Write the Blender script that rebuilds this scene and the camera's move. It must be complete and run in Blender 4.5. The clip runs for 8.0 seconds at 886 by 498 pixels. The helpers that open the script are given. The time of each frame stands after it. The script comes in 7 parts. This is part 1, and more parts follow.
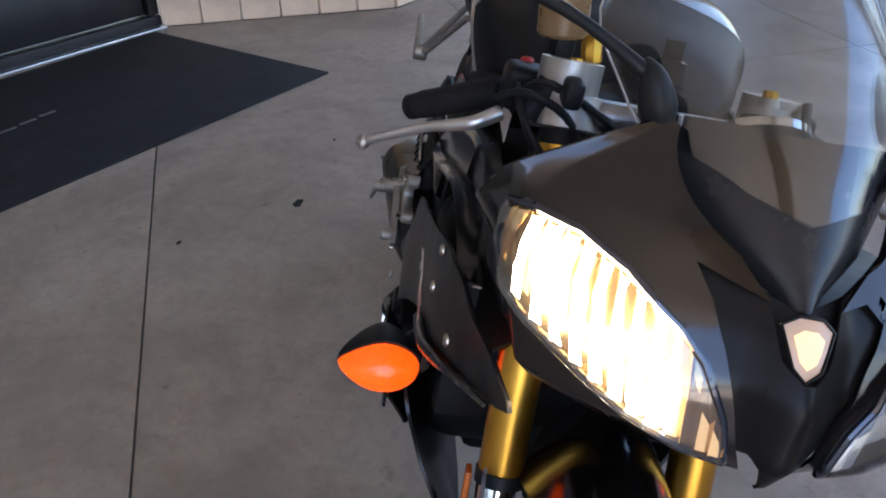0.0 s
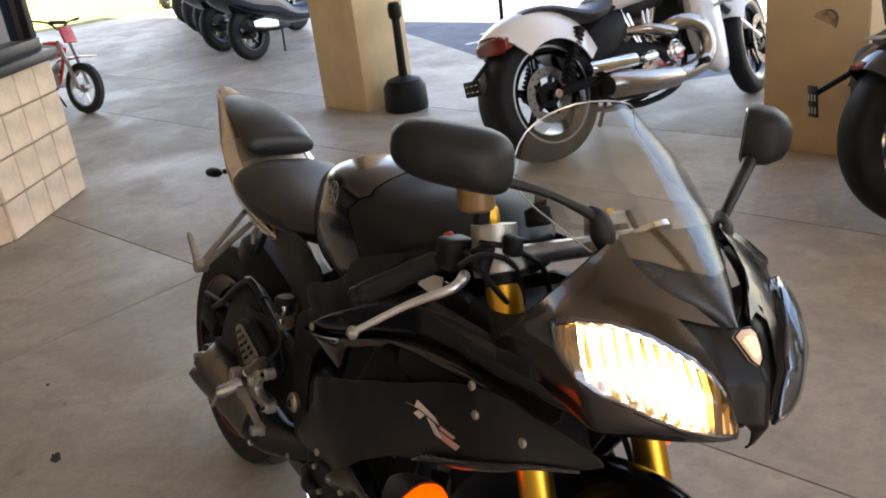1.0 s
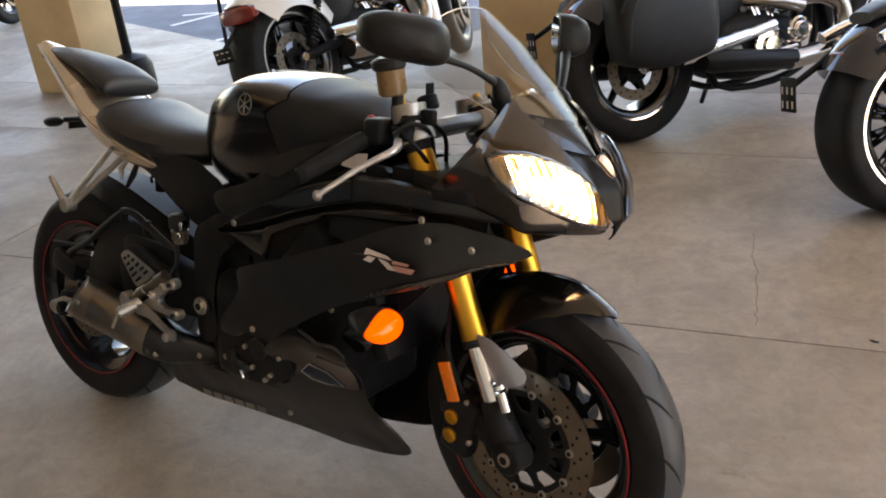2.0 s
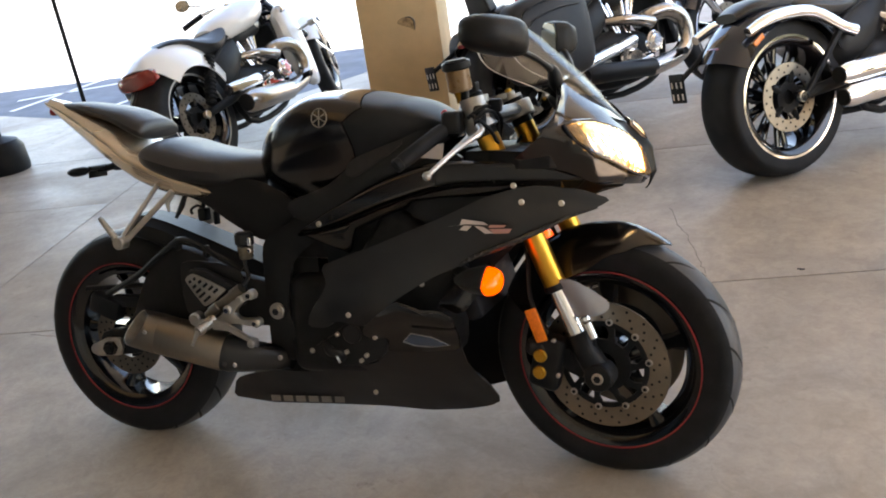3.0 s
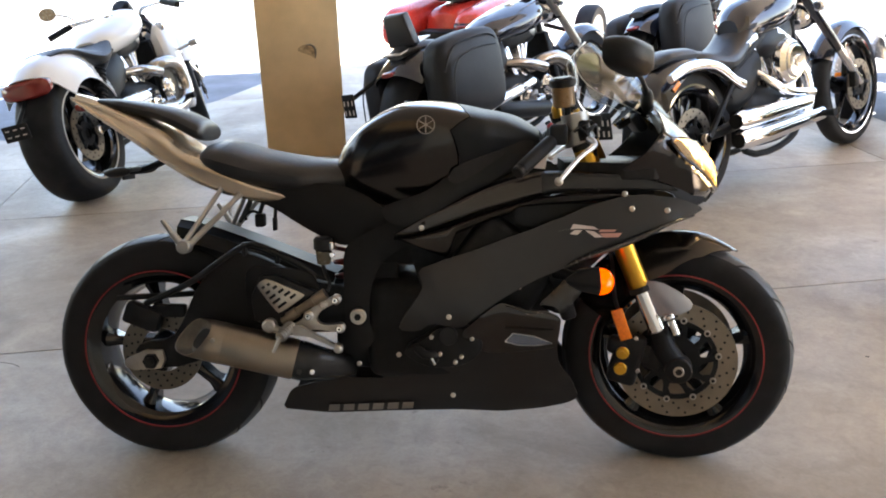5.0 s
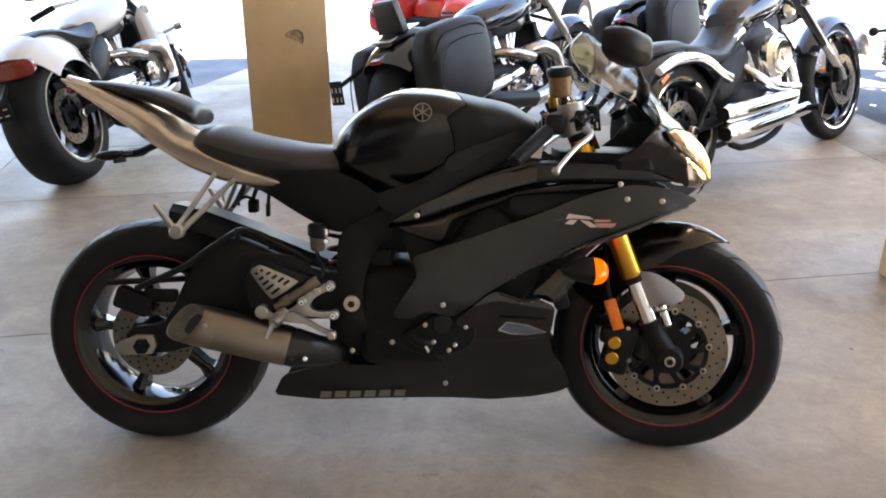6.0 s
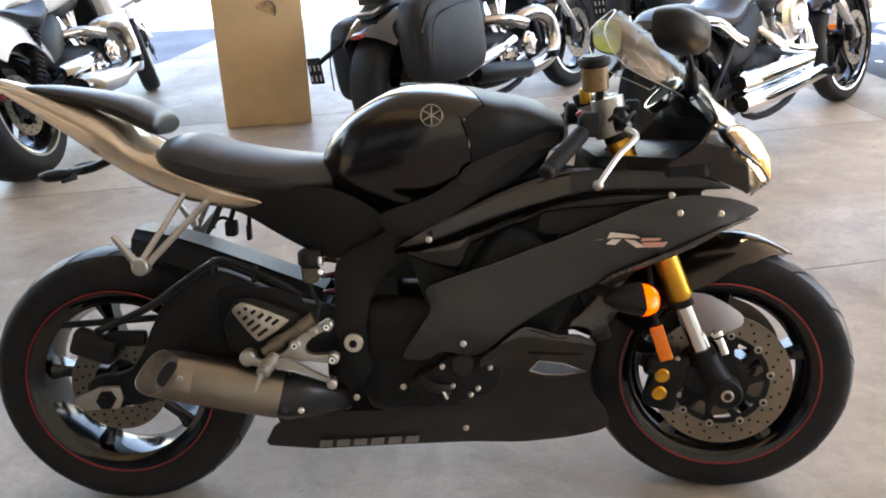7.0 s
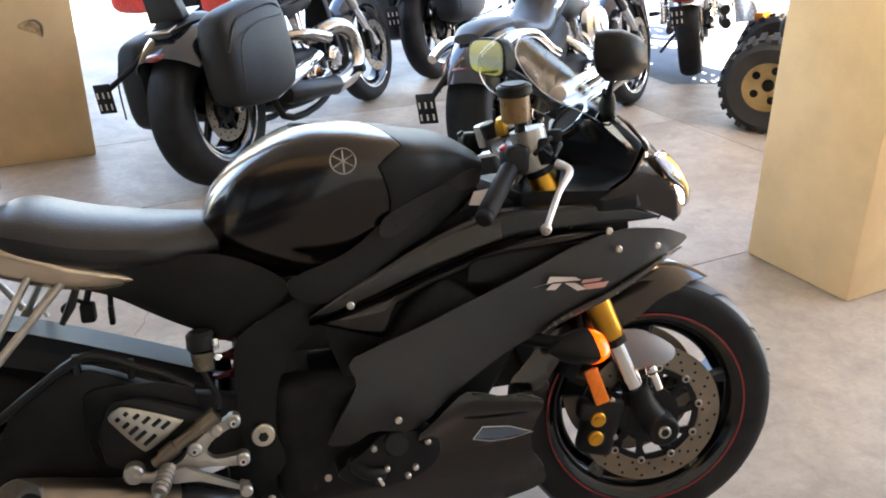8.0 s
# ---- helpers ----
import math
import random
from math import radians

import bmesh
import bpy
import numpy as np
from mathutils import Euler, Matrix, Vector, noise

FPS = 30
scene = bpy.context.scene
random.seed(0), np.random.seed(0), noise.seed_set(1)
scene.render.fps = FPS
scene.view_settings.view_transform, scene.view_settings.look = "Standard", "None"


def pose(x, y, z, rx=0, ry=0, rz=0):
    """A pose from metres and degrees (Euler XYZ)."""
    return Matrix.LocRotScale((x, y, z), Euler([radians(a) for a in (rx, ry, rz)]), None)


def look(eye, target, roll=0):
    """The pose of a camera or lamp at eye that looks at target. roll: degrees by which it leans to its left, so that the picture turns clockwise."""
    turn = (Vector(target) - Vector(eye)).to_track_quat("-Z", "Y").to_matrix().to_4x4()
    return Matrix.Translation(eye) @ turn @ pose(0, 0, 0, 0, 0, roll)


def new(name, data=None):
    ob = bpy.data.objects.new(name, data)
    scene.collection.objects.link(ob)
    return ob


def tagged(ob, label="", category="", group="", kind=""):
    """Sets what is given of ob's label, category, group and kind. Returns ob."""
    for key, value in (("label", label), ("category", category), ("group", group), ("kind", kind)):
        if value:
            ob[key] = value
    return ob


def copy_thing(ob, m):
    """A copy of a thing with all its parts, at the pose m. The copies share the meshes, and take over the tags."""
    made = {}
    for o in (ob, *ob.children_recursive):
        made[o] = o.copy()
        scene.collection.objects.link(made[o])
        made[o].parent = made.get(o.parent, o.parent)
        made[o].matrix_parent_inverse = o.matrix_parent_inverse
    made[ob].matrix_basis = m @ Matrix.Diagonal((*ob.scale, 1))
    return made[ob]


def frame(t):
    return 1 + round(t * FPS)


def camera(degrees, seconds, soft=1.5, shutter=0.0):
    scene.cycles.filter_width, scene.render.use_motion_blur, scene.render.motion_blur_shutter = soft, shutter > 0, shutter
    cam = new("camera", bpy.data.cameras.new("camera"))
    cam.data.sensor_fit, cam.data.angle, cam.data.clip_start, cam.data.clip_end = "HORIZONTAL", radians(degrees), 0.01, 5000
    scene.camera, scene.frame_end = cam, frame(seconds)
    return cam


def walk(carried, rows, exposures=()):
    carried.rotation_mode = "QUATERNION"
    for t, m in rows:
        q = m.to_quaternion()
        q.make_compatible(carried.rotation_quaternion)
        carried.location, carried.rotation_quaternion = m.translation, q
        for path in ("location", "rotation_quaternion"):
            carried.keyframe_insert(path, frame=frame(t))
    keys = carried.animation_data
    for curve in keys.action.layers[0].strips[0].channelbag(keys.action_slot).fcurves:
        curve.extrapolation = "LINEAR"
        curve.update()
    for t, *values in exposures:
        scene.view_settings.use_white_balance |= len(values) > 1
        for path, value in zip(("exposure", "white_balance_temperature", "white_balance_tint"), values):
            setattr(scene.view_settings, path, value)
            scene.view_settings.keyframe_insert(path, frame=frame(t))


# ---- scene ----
cam = camera(54.6, 8.0, soft=1.9)
PATH = [
    (0, (1.962, -0.053, 1.221), (0.241, -0.005, 0.202), -1.7),
    (0.5, (2.07, -0.279, 1.309), (0.387, 0.322, 0.412), -5.5),
    (1, (2.025, -0.587, 1.381), (0.473, 0.417, 0.618), -7.2),
    (1.5, (2.098, -0.945, 1.374), (0.768, 0.325, 0.588), -7.9),
    (1.7, (2.089, -1.035, 1.373), (0.886, 0.328, 0.539), -6.6),
    (2.8, (1.748, -1.575, 1.355), (0.992, 0.102, 0.571), -8.1),
    (3, (1.685, -1.709, 1.379), (1.0, 0.001, 0.602), -8.6),
    (3.5, (1.493, -1.827, 1.363), (0.96, -0.049, 0.619), -5.6),
    (4, (1.245, -1.837, 1.373), (0.832, -0.024, 0.635), -4.1),
    (4.5, (1.011, -1.974, 1.392), (0.787, -0.121, 0.675), -3.7),
    (6, (0.88, -1.987, 1.389), (0.781, -0.136, 0.637), -0.3),
    (6.5, (0.869, -1.806, 1.368), (0.786, 0.04, 0.602), -2.1),
    (7, (0.784, -1.622, 1.396), (0.735, 0.192, 0.555), -1.7),
    (7.5, (0.579, -1.486, 1.413), (0.787, 0.345, 0.635), -1.3),
    (8, (0.52, -1.342, 1.391), (1.002, 0.41, 0.558), 0.1),
]
walk(cam, [(t, look(eye, target, roll)) for t, eye, target, roll in PATH],
     exposures=[(0, 3.26, 5970, 17), (0.5, 3.33, 6910, 18), (1, 3.46, 8280, 18), (1.5, 3.51, 8680, 18), (3, 3.83, 7760, 14), (4.5, 3.96, 7660, 14), (6, 4.03, 7370, 15), (7, 4.34, 7440, 14), (8, 4.34, 7140, 13)])

# ---- light: open sky and a high sun behind the canopy's roof ----
SUN_EL, SUN_TO = 50.0, (-0.62, 0.78)
sky_world = bpy.data.worlds.new("sky")
scene.world = sky_world
sky_world.use_nodes = True
_n = sky_world.node_tree.nodes
_sky = _n.new("ShaderNodeTexSky")
_sky.sky_type, _sky.sun_disc = "NISHITA", False
_sky.sun_elevation = radians(SUN_EL)
_sky.sun_rotation = math.atan2(-SUN_TO[0], -SUN_TO[1])
_n["Background"].inputs["Strength"].default_value = 0.08
sky_world.node_tree.links.new(_sky.outputs["Color"], _n["Background"].inputs["Color"])
_sun = bpy.data.lights.new("sun", "SUN")
_sun.energy, _sun.angle, _sun.color = 5.0, radians(0.6), (1.0, 0.93, 0.82)
sun = new("sun", _sun)
_d = Vector((SUN_TO[0], SUN_TO[1], 0)).normalized() * math.cos(radians(SUN_EL)) - Vector((0, 0, math.sin(radians(SUN_EL))))
sun.matrix_world = look((0, -20, 30), Vector((0, -20, 30)) + _d)


# ---- materials ----
def mat(name, color, rough=0.5, metal=0.0, vary=0.15, scale=8.0, bump=0.0, fine=90.0, coat=0.0, emit=0.0,
        alpha_glass=0.0, rough_vary=0.1, dark=None, spec=0.5, emit_color=None):
    m = bpy.data.materials.new(name)
    m.use_nodes = True
    nt = m.node_tree
    b = nt.nodes["Principled BSDF"]
    tc = nt.nodes.new("ShaderNodeTexCoord")
    big = nt.nodes.new("ShaderNodeTexNoise")
    big.inputs["Scale"].default_value, big.inputs["Detail"].default_value, big.inputs["Roughness"].default_value = scale, 6, 0.6
    nt.links.new(tc.outputs["Object"], big.inputs["Vector"])
    ramp = nt.nodes.new("ShaderNodeValToRGB")
    lo = dark or tuple(c * (1 - vary) for c in color)
    hi = tuple(min(1, c * (1 + vary)) for c in color)
    ramp.color_ramp.elements[0].position, ramp.color_ramp.elements[1].position = 0.35, 0.65
    ramp.color_ramp.elements[0].color, ramp.color_ramp.elements[1].color = (*lo, 1), (*hi, 1)
    nt.links.new(big.outputs["Fac"], ramp.inputs["Fac"])
    nt.links.new(ramp.outputs["Color"], b.inputs["Base Color"])
    b.inputs["Metallic"].default_value, b.inputs["Specular IOR Level"].default_value = metal, spec
    small = nt.nodes.new("ShaderNodeTexNoise")
    small.inputs["Scale"].default_value, small.inputs["Detail"].default_value = fine, 3
    nt.links.new(tc.outputs["Object"], small.inputs["Vector"])
    mr = nt.nodes.new("ShaderNodeMapRange")
    mr.inputs["To Min"].default_value, mr.inputs["To Max"].default_value = max(0.02, rough - rough_vary), min(1, rough + rough_vary)
    nt.links.new(small.outputs["Fac"], mr.inputs["Value"])
    nt.links.new(mr.outputs["Result"], b.inputs["Roughness"])
    if bump:
        bp = nt.nodes.new("ShaderNodeBump")
        bp.inputs["Strength"].default_value, bp.inputs["Distance"].default_value = bump, 0.002
        nt.links.new(small.outputs["Fac"], bp.inputs["Height"])
        nt.links.new(bp.outputs["Normal"], b.inputs["Normal"])
    b.inputs["Coat Weight"].default_value, b.inputs["Coat Roughness"].default_value = coat, 0.06
    if emit:
        b.inputs["Emission Color"].default_value = (*(emit_color or color), 1)
        b.inputs["Emission Strength"].default_value = emit
    if alpha_glass:
        b.inputs["Transmission Weight"].default_value, b.inputs["IOR"].default_value = alpha_glass, 1.49
    return m


def concrete_mat(name, color, stain):
    """Sealed concrete: broad blotches, scuffs, fine grit, slab-to-slab difference, uneven polish."""
    m = bpy.data.materials.new(name)
    m.use_nodes = True
    nt = m.node_tree
    link, b = nt.links.new, nt.nodes["Principled BSDF"]
    pos = nt.nodes.new("ShaderNodeNewGeometry").outputs["Position"]
    info = nt.nodes.new("ShaderNodeObjectInfo")
    sh = nt.nodes.new("ShaderNodeVectorMath")
    sh.operation = "MULTIPLY_ADD"
    sh.inputs[1].default_value = (1, 1, 1)
    link(pos, sh.inputs[0])
    link(info.outputs["Random"], sh.inputs[2])

    def noise_ramp(scale, detail, lo, hi, distort=0.0, rough=0.6):
        n = nt.nodes.new("ShaderNodeTexNoise")
        n.inputs["Scale"].default_value, n.inputs["Detail"].default_value = scale, detail
        n.inputs["Distortion"].default_value, n.inputs["Roughness"].default_value = distort, rough
        link(sh.outputs[0], n.inputs["Vector"])
        r = nt.nodes.new("ShaderNodeMapRange")
        r.inputs["From Min"].default_value, r.inputs["From Max"].default_value = lo, hi
        link(n.outputs["Fac"], r.inputs["Value"])
        return r.outputs["Result"]

    def blend(fac, amount, a, col):
        mx = nt.nodes.new("ShaderNodeMix")
        mx.data_type = "RGBA"
        k = nt.nodes.new("ShaderNodeMath")
        k.operation = "MULTIPLY"
        k.inputs[1].default_value = amount
        link(fac, k.inputs[0])
        link(k.outputs[0], mx.inputs["Factor"])
        if isinstance(a, tuple):
            mx.inputs["A"].default_value = (*a, 1)
        else:
            link(a, mx.inputs["A"])
        mx.inputs["B"].default_value = (*col, 1)
        return mx.outputs["Result"]

    big = noise_ramp(0.9, 7, 0.40, 0.62, 1.2)
    mid = noise_ramp(3.5, 9, 0.46, 0.70, 0.9, 0.65)
    pale = noise_ramp(2.1, 8, 0.52, 0.72, 1.6, 0.62)
    grit = noise_ramp(90, 4, 0.35, 0.65)
    spots = noise_ramp(14, 5, 0.66, 0.74, 0.4)
    c = blend(big, 0.65, color, stain)
    c = blend(mid, 0.60, c, tuple(v * 0.78 for v in stain))
    c = blend(pale, 0.45, c, tuple(min(1, v * 1.22) for v in color))
    c = blend(noise_ramp(26, 6, 0.42, 0.66, 0.8), 0.28, c, tuple(v * 0.7 for v in stain))
    c = blend(spots, 0.6, c, tuple(v * 0.5 for v in stain))
    c = blend(grit, 0.12, c, tuple(v * 0.6 for v in stain))
    mr = nt.nodes.new("ShaderNodeMapRange")
    mr.inputs["To Min"].default_value, mr.inputs["To Max"].default_value = 0.93, 1.06
    link(info.outputs["Random"], mr.inputs["Value"])
    sc = nt.nodes.new("ShaderNodeVectorMath")
    sc.operation = "SCALE"
    link(c, sc.inputs[0])
    link(mr.outputs["Result"], sc.inputs["Scale"])
    link(sc.outputs["Vector"], b.inputs["Base Color"])
    rg = nt.nodes.new("ShaderNodeMapRange")
    rg.inputs["To Min"].default_value, rg.inputs["To Max"].default_value = 0.42, 0.60
    link(big, rg.inputs["Value"])
    link(rg.outputs["Result"], b.inputs["Roughness"])
    b.inputs["Specular IOR Level"].default_value = 0.32
    bp = nt.nodes.new("ShaderNodeBump")
    bp.inputs["Strength"].default_value, bp.inputs["Distance"].default_value = 0.2, 0.0015
    link(grit, bp.inputs["Height"])
    link(bp.outputs["Normal"], b.inputs["Normal"])
    return m


M_CONC = concrete_mat("porch concrete", (0.425, 0.370, 0.306), (0.285, 0.242, 0.196))
M_JOINT = mat("joint filler", (0.16, 0.145, 0.125), 0.9, bump=0.4)
M_ASPH = mat("asphalt", (0.125, 0.145, 0.175), 0.85, vary=0.2, scale=3, bump=0.6, fine=240)
M_LINE = mat("road paint", (0.7, 0.7, 0.68), 0.7, vary=0.15, scale=20)
M_STUCCO = mat("tan stucco", (0.68, 0.49, 0.28), 0.88, vary=0.1, scale=3, bump=0.5, fine=120)
M_PALEWALL = mat("tan of the added unseen wall", (0.50, 0.46, 0.40), 0.85, vary=0.08, scale=2, bump=0.4, fine=110)
M_CHIP = mat("stucco darkened for shade in a chip", (0.42, 0.29, 0.16), 0.95, vary=0.35, scale=40, bump=0.8, fine=200)
# Paler than the fairing: the highlight on its edges put into the colour.
M_LIP = mat("satin grey for edge highlights", (0.060, 0.058, 0.058), 0.25, 0.5, vary=0.1)
M_BLOCK = mat("tan masonry block", (0.80, 0.60, 0.43), 0.85, vary=0.14, scale=6, bump=0.6, fine=110)
M_MORTAR = mat("mortar", (0.42, 0.35, 0.27), 0.95, bump=0.4)
M_ROOF = mat("painted soffit", (0.70, 0.65, 0.58), 0.8, vary=0.06)
M_MAT = mat("black door mat", (0.012, 0.013, 0.016), 0.9, vary=0.3, bump=0.8, fine=300)
M_DOORGLASS = mat("dark door glass", (0.01, 0.014, 0.025), 0.08, rough_vary=0.02)
M_ALU = mat("brushed aluminium", (0.62, 0.62, 0.63), 0.32, 0.9)
M_BRONZE = mat("dark bronze frame", (0.026, 0.024, 0.024), 0.45, 0.4)
M_GRASS = mat("dry lawn", (0.16, 0.17, 0.05), 0.9, vary=0.4, scale=4, bump=0.6)

M_PAINT = mat("charcoal metallic paint", (0.050, 0.046, 0.045), 0.18, 0.9, vary=0.06, scale=3, fine=60, rough_vary=0.02, coat=0.25, spec=0.3)
M_MATTE = mat("satin black frame paint", (0.011, 0.0112, 0.012), 0.42, 0.0, vary=0.12, scale=4, fine=60, rough_vary=0.04, coat=0.0, spec=0.15)
M_FLANK = mat("satin charcoal flank", (0.049, 0.048, 0.049), 0.36, 0.85, vary=0.08, scale=4, fine=60, rough_vary=0.03, coat=0.05, spec=0.3)
M_BEAK = mat("satin black beak", (0.007, 0.0065, 0.0065), 0.34, 0.0, vary=0.1, scale=6, coat=0.0, rough_vary=0.03, spec=0.16)
M_SHEEN = mat("semi-gloss black plastic", (0.0185, 0.0190, 0.0205), 0.27, vary=0.1, scale=9, fine=30, rough_vary=0.012, spec=0.35)
M_GRAIN = mat("grained grey plastic", (0.017, 0.0165, 0.0165), 0.5, spec=0.2, vary=0.1, scale=40, bump=0.9, fine=420)
M_CUP = mat("smoky plastic cup", (0.11, 0.095, 0.07), 0.25, vary=0.1)
M_BLACK = mat("black plastic", (0.0125, 0.0130, 0.0140), 0.45, spec=0.18, vary=0.2, bump=0.15, fine=400)
M_DARK = mat("engine black", (0.0140, 0.0145, 0.0155), 0.46, 0.0, vary=0.3, scale=20, spec=0.12)
M_RUBBER = mat("tyre rubber", (0.014, 0.0145, 0.016), 0.6, vary=0.25, scale=14, bump=0.12, fine=300, spec=0.18)
# Tread lighter and bluer than the sidewall: sky sheen put into the colour.
M_WORNSKY = mat("worn tread rubber with sky sheen in its colour", (0.036, 0.038, 0.043), 0.5, vary=0.2, scale=10, bump=0.1, fine=300, spec=0.5)
M_CLAMP = mat("dark cast clamp", (0.26, 0.26, 0.27), 0.36, 0.85, vary=0.15, scale=30, bump=0.1)
# Near-black: shade of grooves, holes and slots put into colour; also the dial.
M_TREAD = mat("near-black for groove and hole shade, dial face", (0.004, 0.004, 0.004), 0.9)
M_STRIPE = mat("dull red rim tape", (0.26, 0.014, 0.018), 0.5)
M_RIM = mat("gloss black rim", (0.005, 0.005, 0.006), 0.13, 0.0, coat=0.25, rough_vary=0.03, spec=0.4)
M_RED = mat("red pinstripe", (0.42, 0.02, 0.02), 0.4)
M_SPRING = mat("dark red spring", (0.16, 0.012, 0.012), 0.45)
M_STEEL = mat("brushed steel", (0.50, 0.46, 0.41), 0.34, 1.0, vary=0.1, scale=25, rough_vary=0.08)
M_TITAN = mat("brushed titanium can", (0.25, 0.215, 0.18), 0.36, 0.97, vary=0.1, scale=6, fine=260, rough_vary=0.08, bump=0.05)
M_LINER = mat("dark grey liner", (0.13, 0.12, 0.105), 0.6, 0.2, vary=0.25, scale=30)
M_CHROME = mat("chrome", (0.85, 0.85, 0.86), 0.07, 1.0, vary=0.02, rough_vary=0.03)
M_CAST = mat("cast aluminium", (0.42, 0.40, 0.37), 0.42, 0.85, vary=0.12, scale=30, bump=0.1)
M_GOLD = mat("gold anodised fork", (0.62, 0.33, 0.045), 0.30, 0.95, vary=0.03, scale=3, rough_vary=0.015)
M_DISC = mat("brake disc steel", (0.23, 0.195, 0.155), 0.36, 1.0, vary=0.12, scale=10)
M_SEAT = mat("black seat vinyl", (0.010, 0.010, 0.012), 0.42, spec=0.6, vary=0.2, scale=12, bump=0.35, fine=260)
M_TAIL = mat("champagne silver paint", (0.70, 0.59, 0.47), 0.22, 0.72, vary=0.05, scale=3, fine=40, coat=0.3, rough_vary=0.01)
# Charcoal guard painted blue-grey: the sky it mirrors is in the colour.
M_SKYGREY = mat("charcoal paint with sky reflection in its grey", (0.34, 0.36, 0.41), 0.2, 0.4, vary=0.04, scale=3, fine=40, coat=0.5, rough_vary=0.03)
# Sky reflected in the blade is put into its blue.
M_BLADE = mat("gloss blade with sky blue in its colour", (0.070, 0.082, 0.115), 0.18, 0.7, vary=0.05, coat=0.3, rough_vary=0.02)
M_SILVERLET = mat("silver lettering", (0.30, 0.28, 0.26), 0.4, 0.6)
M_PALELET = mat("pale decal", (0.62, 0.56, 0.53), 0.45)
# Orange cast of the nearby indicator put into this decal colour.
M_TINTLET = mat("pale decal with indicator light in its tint", (0.55, 0.30, 0.25), 0.45)
M_AMBER = mat("amber lens", (0.62, 0.070, 0.002), 0.18, emit=0.19, emit_color=(1.0, 0.072, 0.0), vary=0.35, scale=45)
M_REFLEX = mat("amber reflector", (0.85, 0.22, 0.02), 0.2, vary=0.1, scale=120)
M_HEAD = mat("lit headlamp glass", (0.9, 0.8, 0.6), 0.1, emit=14.0, emit_color=(1.0, 0.80, 0.50))
# Gold of the lamp's own light put into the reflector's colour.
M_HEADGOLD = mat("headlamp reflector with lamp gold in its colour", (0.60, 0.40, 0.17), 0.12, 0.9, vary=0.3, scale=30, rough_vary=0.05)
# Emission stands for bulb light on inner facets; also the small lamp's core.
M_GLOW = mat("warm glow of lamp facets and core", (0.9, 0.6, 0.3), 0.15, emit=0.10, emit_color=(1.0, 0.62, 0.28))
# Lamp glow put in: amber colour and faint emission, the bowl is no source.
M_BOWL = mat("faceted reflector with lamp glow in its colour", (0.38, 0.25, 0.11), 0.16, 0.9, vary=0.3, scale=40, rough_vary=0.05, emit=0.008, emit_color=(1.0, 0.62, 0.30))
# Same reflector on the unlit side, its bluish dark put into the colour.
M_HEADCOLD = mat("chrome lamp bowl with its unlit dark in the colour", (0.30, 0.34, 0.40), 0.14, 1.0, vary=0.3, scale=30, rough_vary=0.05)
M_HEADDIM = mat("lit position lamp", (0.40, 0.29, 0.22), 0.12, emit=0.02, emit_color=(1.0, 0.70, 0.52))
M_SCREEN = bpy.data.materials.new("smoked windscreen")
M_SCREEN.use_nodes = True
_nt = M_SCREEN.node_tree
_nt.nodes.remove(_nt.nodes["Principled BSDF"])
_see, _shine, _both = _nt.nodes.new("ShaderNodeBsdfTransparent"), _nt.nodes.new("ShaderNodeBsdfGlossy"), _nt.nodes.new("ShaderNodeMixShader")
_see.inputs["Color"].default_value = (0.86, 0.87, 0.87, 1)
_shine.inputs["Roughness"].default_value = 0.05
_both.inputs["Fac"].default_value = 0.09
_nt.links.new(_see.outputs["BSDF"], _both.inputs[1])
_nt.links.new(_shine.outputs["BSDF"], _both.inputs[2])
_nt.links.new(_both.outputs["Shader"], _nt.nodes["Material Output"].inputs["Surface"])
# Yellow-green tint stands for foliage reflected in the glass.
M_MIRROR = mat("mirror glass with foliage green in its tint", (0.085, 0.090, 0.060), 0.02, 1.0, vary=0.0, rough_vary=0.0)
M_WHITE = mat("pearl white paint", (0.78, 0.78, 0.78), 0.2, vary=0.02, coat=0.6)
# Blue of mirrored sky and haze put into the black base colour.
M_GLOSS = mat("gloss black paint with sky blue in its colour", (0.022, 0.027, 0.042), 0.1, 0.45, coat=0.8, rough_vary=0.03)
M_REDPAINT = mat("red paint", (0.62, 0.05, 0.035), 0.25, coat=0.5)
M_REDLENS = mat("red tail lens", (0.22, 0.018, 0.014), 0.2, coat=0.5)
M_OCHRE = mat("brake fluid cup", (0.20, 0.115, 0.045), 0.3)


# ---- builders ----
def part(name, bm, material, parent=None, label="", sharp=38.0, m=None):
    me = bpy.data.meshes.new(name)
    if m is not None:
        bmesh.ops.transform(bm, matrix=m, verts=bm.verts)
    bmesh.ops.recalc_face_normals(bm, faces=bm.faces)
    bm.to_mesh(me)
    bm.free()
    for p in me.polygons:
        p.use_smooth = True
    me.set_sharp_from_angle(angle=radians(sharp))
    me.materials.append(material)
    ob = new(name, me)
    if parent is not None:
        ob.parent = parent
    if label:
        ob["label"] = label
    return ob


def share(ob, name, parent, m):
    """Another part on the same mesh."""
    o = new(name, ob.data)
    o.parent = parent
    o.matrix_local = m
    return o


def V(*a):
    return Vector(a)


def box(c, s, bevel=0.0, seg=2, m=None):
    bm = bmesh.new()
    bmesh.ops.create_cube(bm, size=1)
    bmesh.ops.scale(bm, vec=s, verts=bm.verts)
    if bevel:
        bmesh.ops.bevel(bm, geom=bm.edges[:], offset=bevel, segments=seg, affect="EDGES", profile=0.5)
    if m is not None:
        bmesh.ops.transform(bm, matrix=m, verts=bm.verts)
    bmesh.ops.translate(bm, vec=c, verts=bm.verts)
    return bm


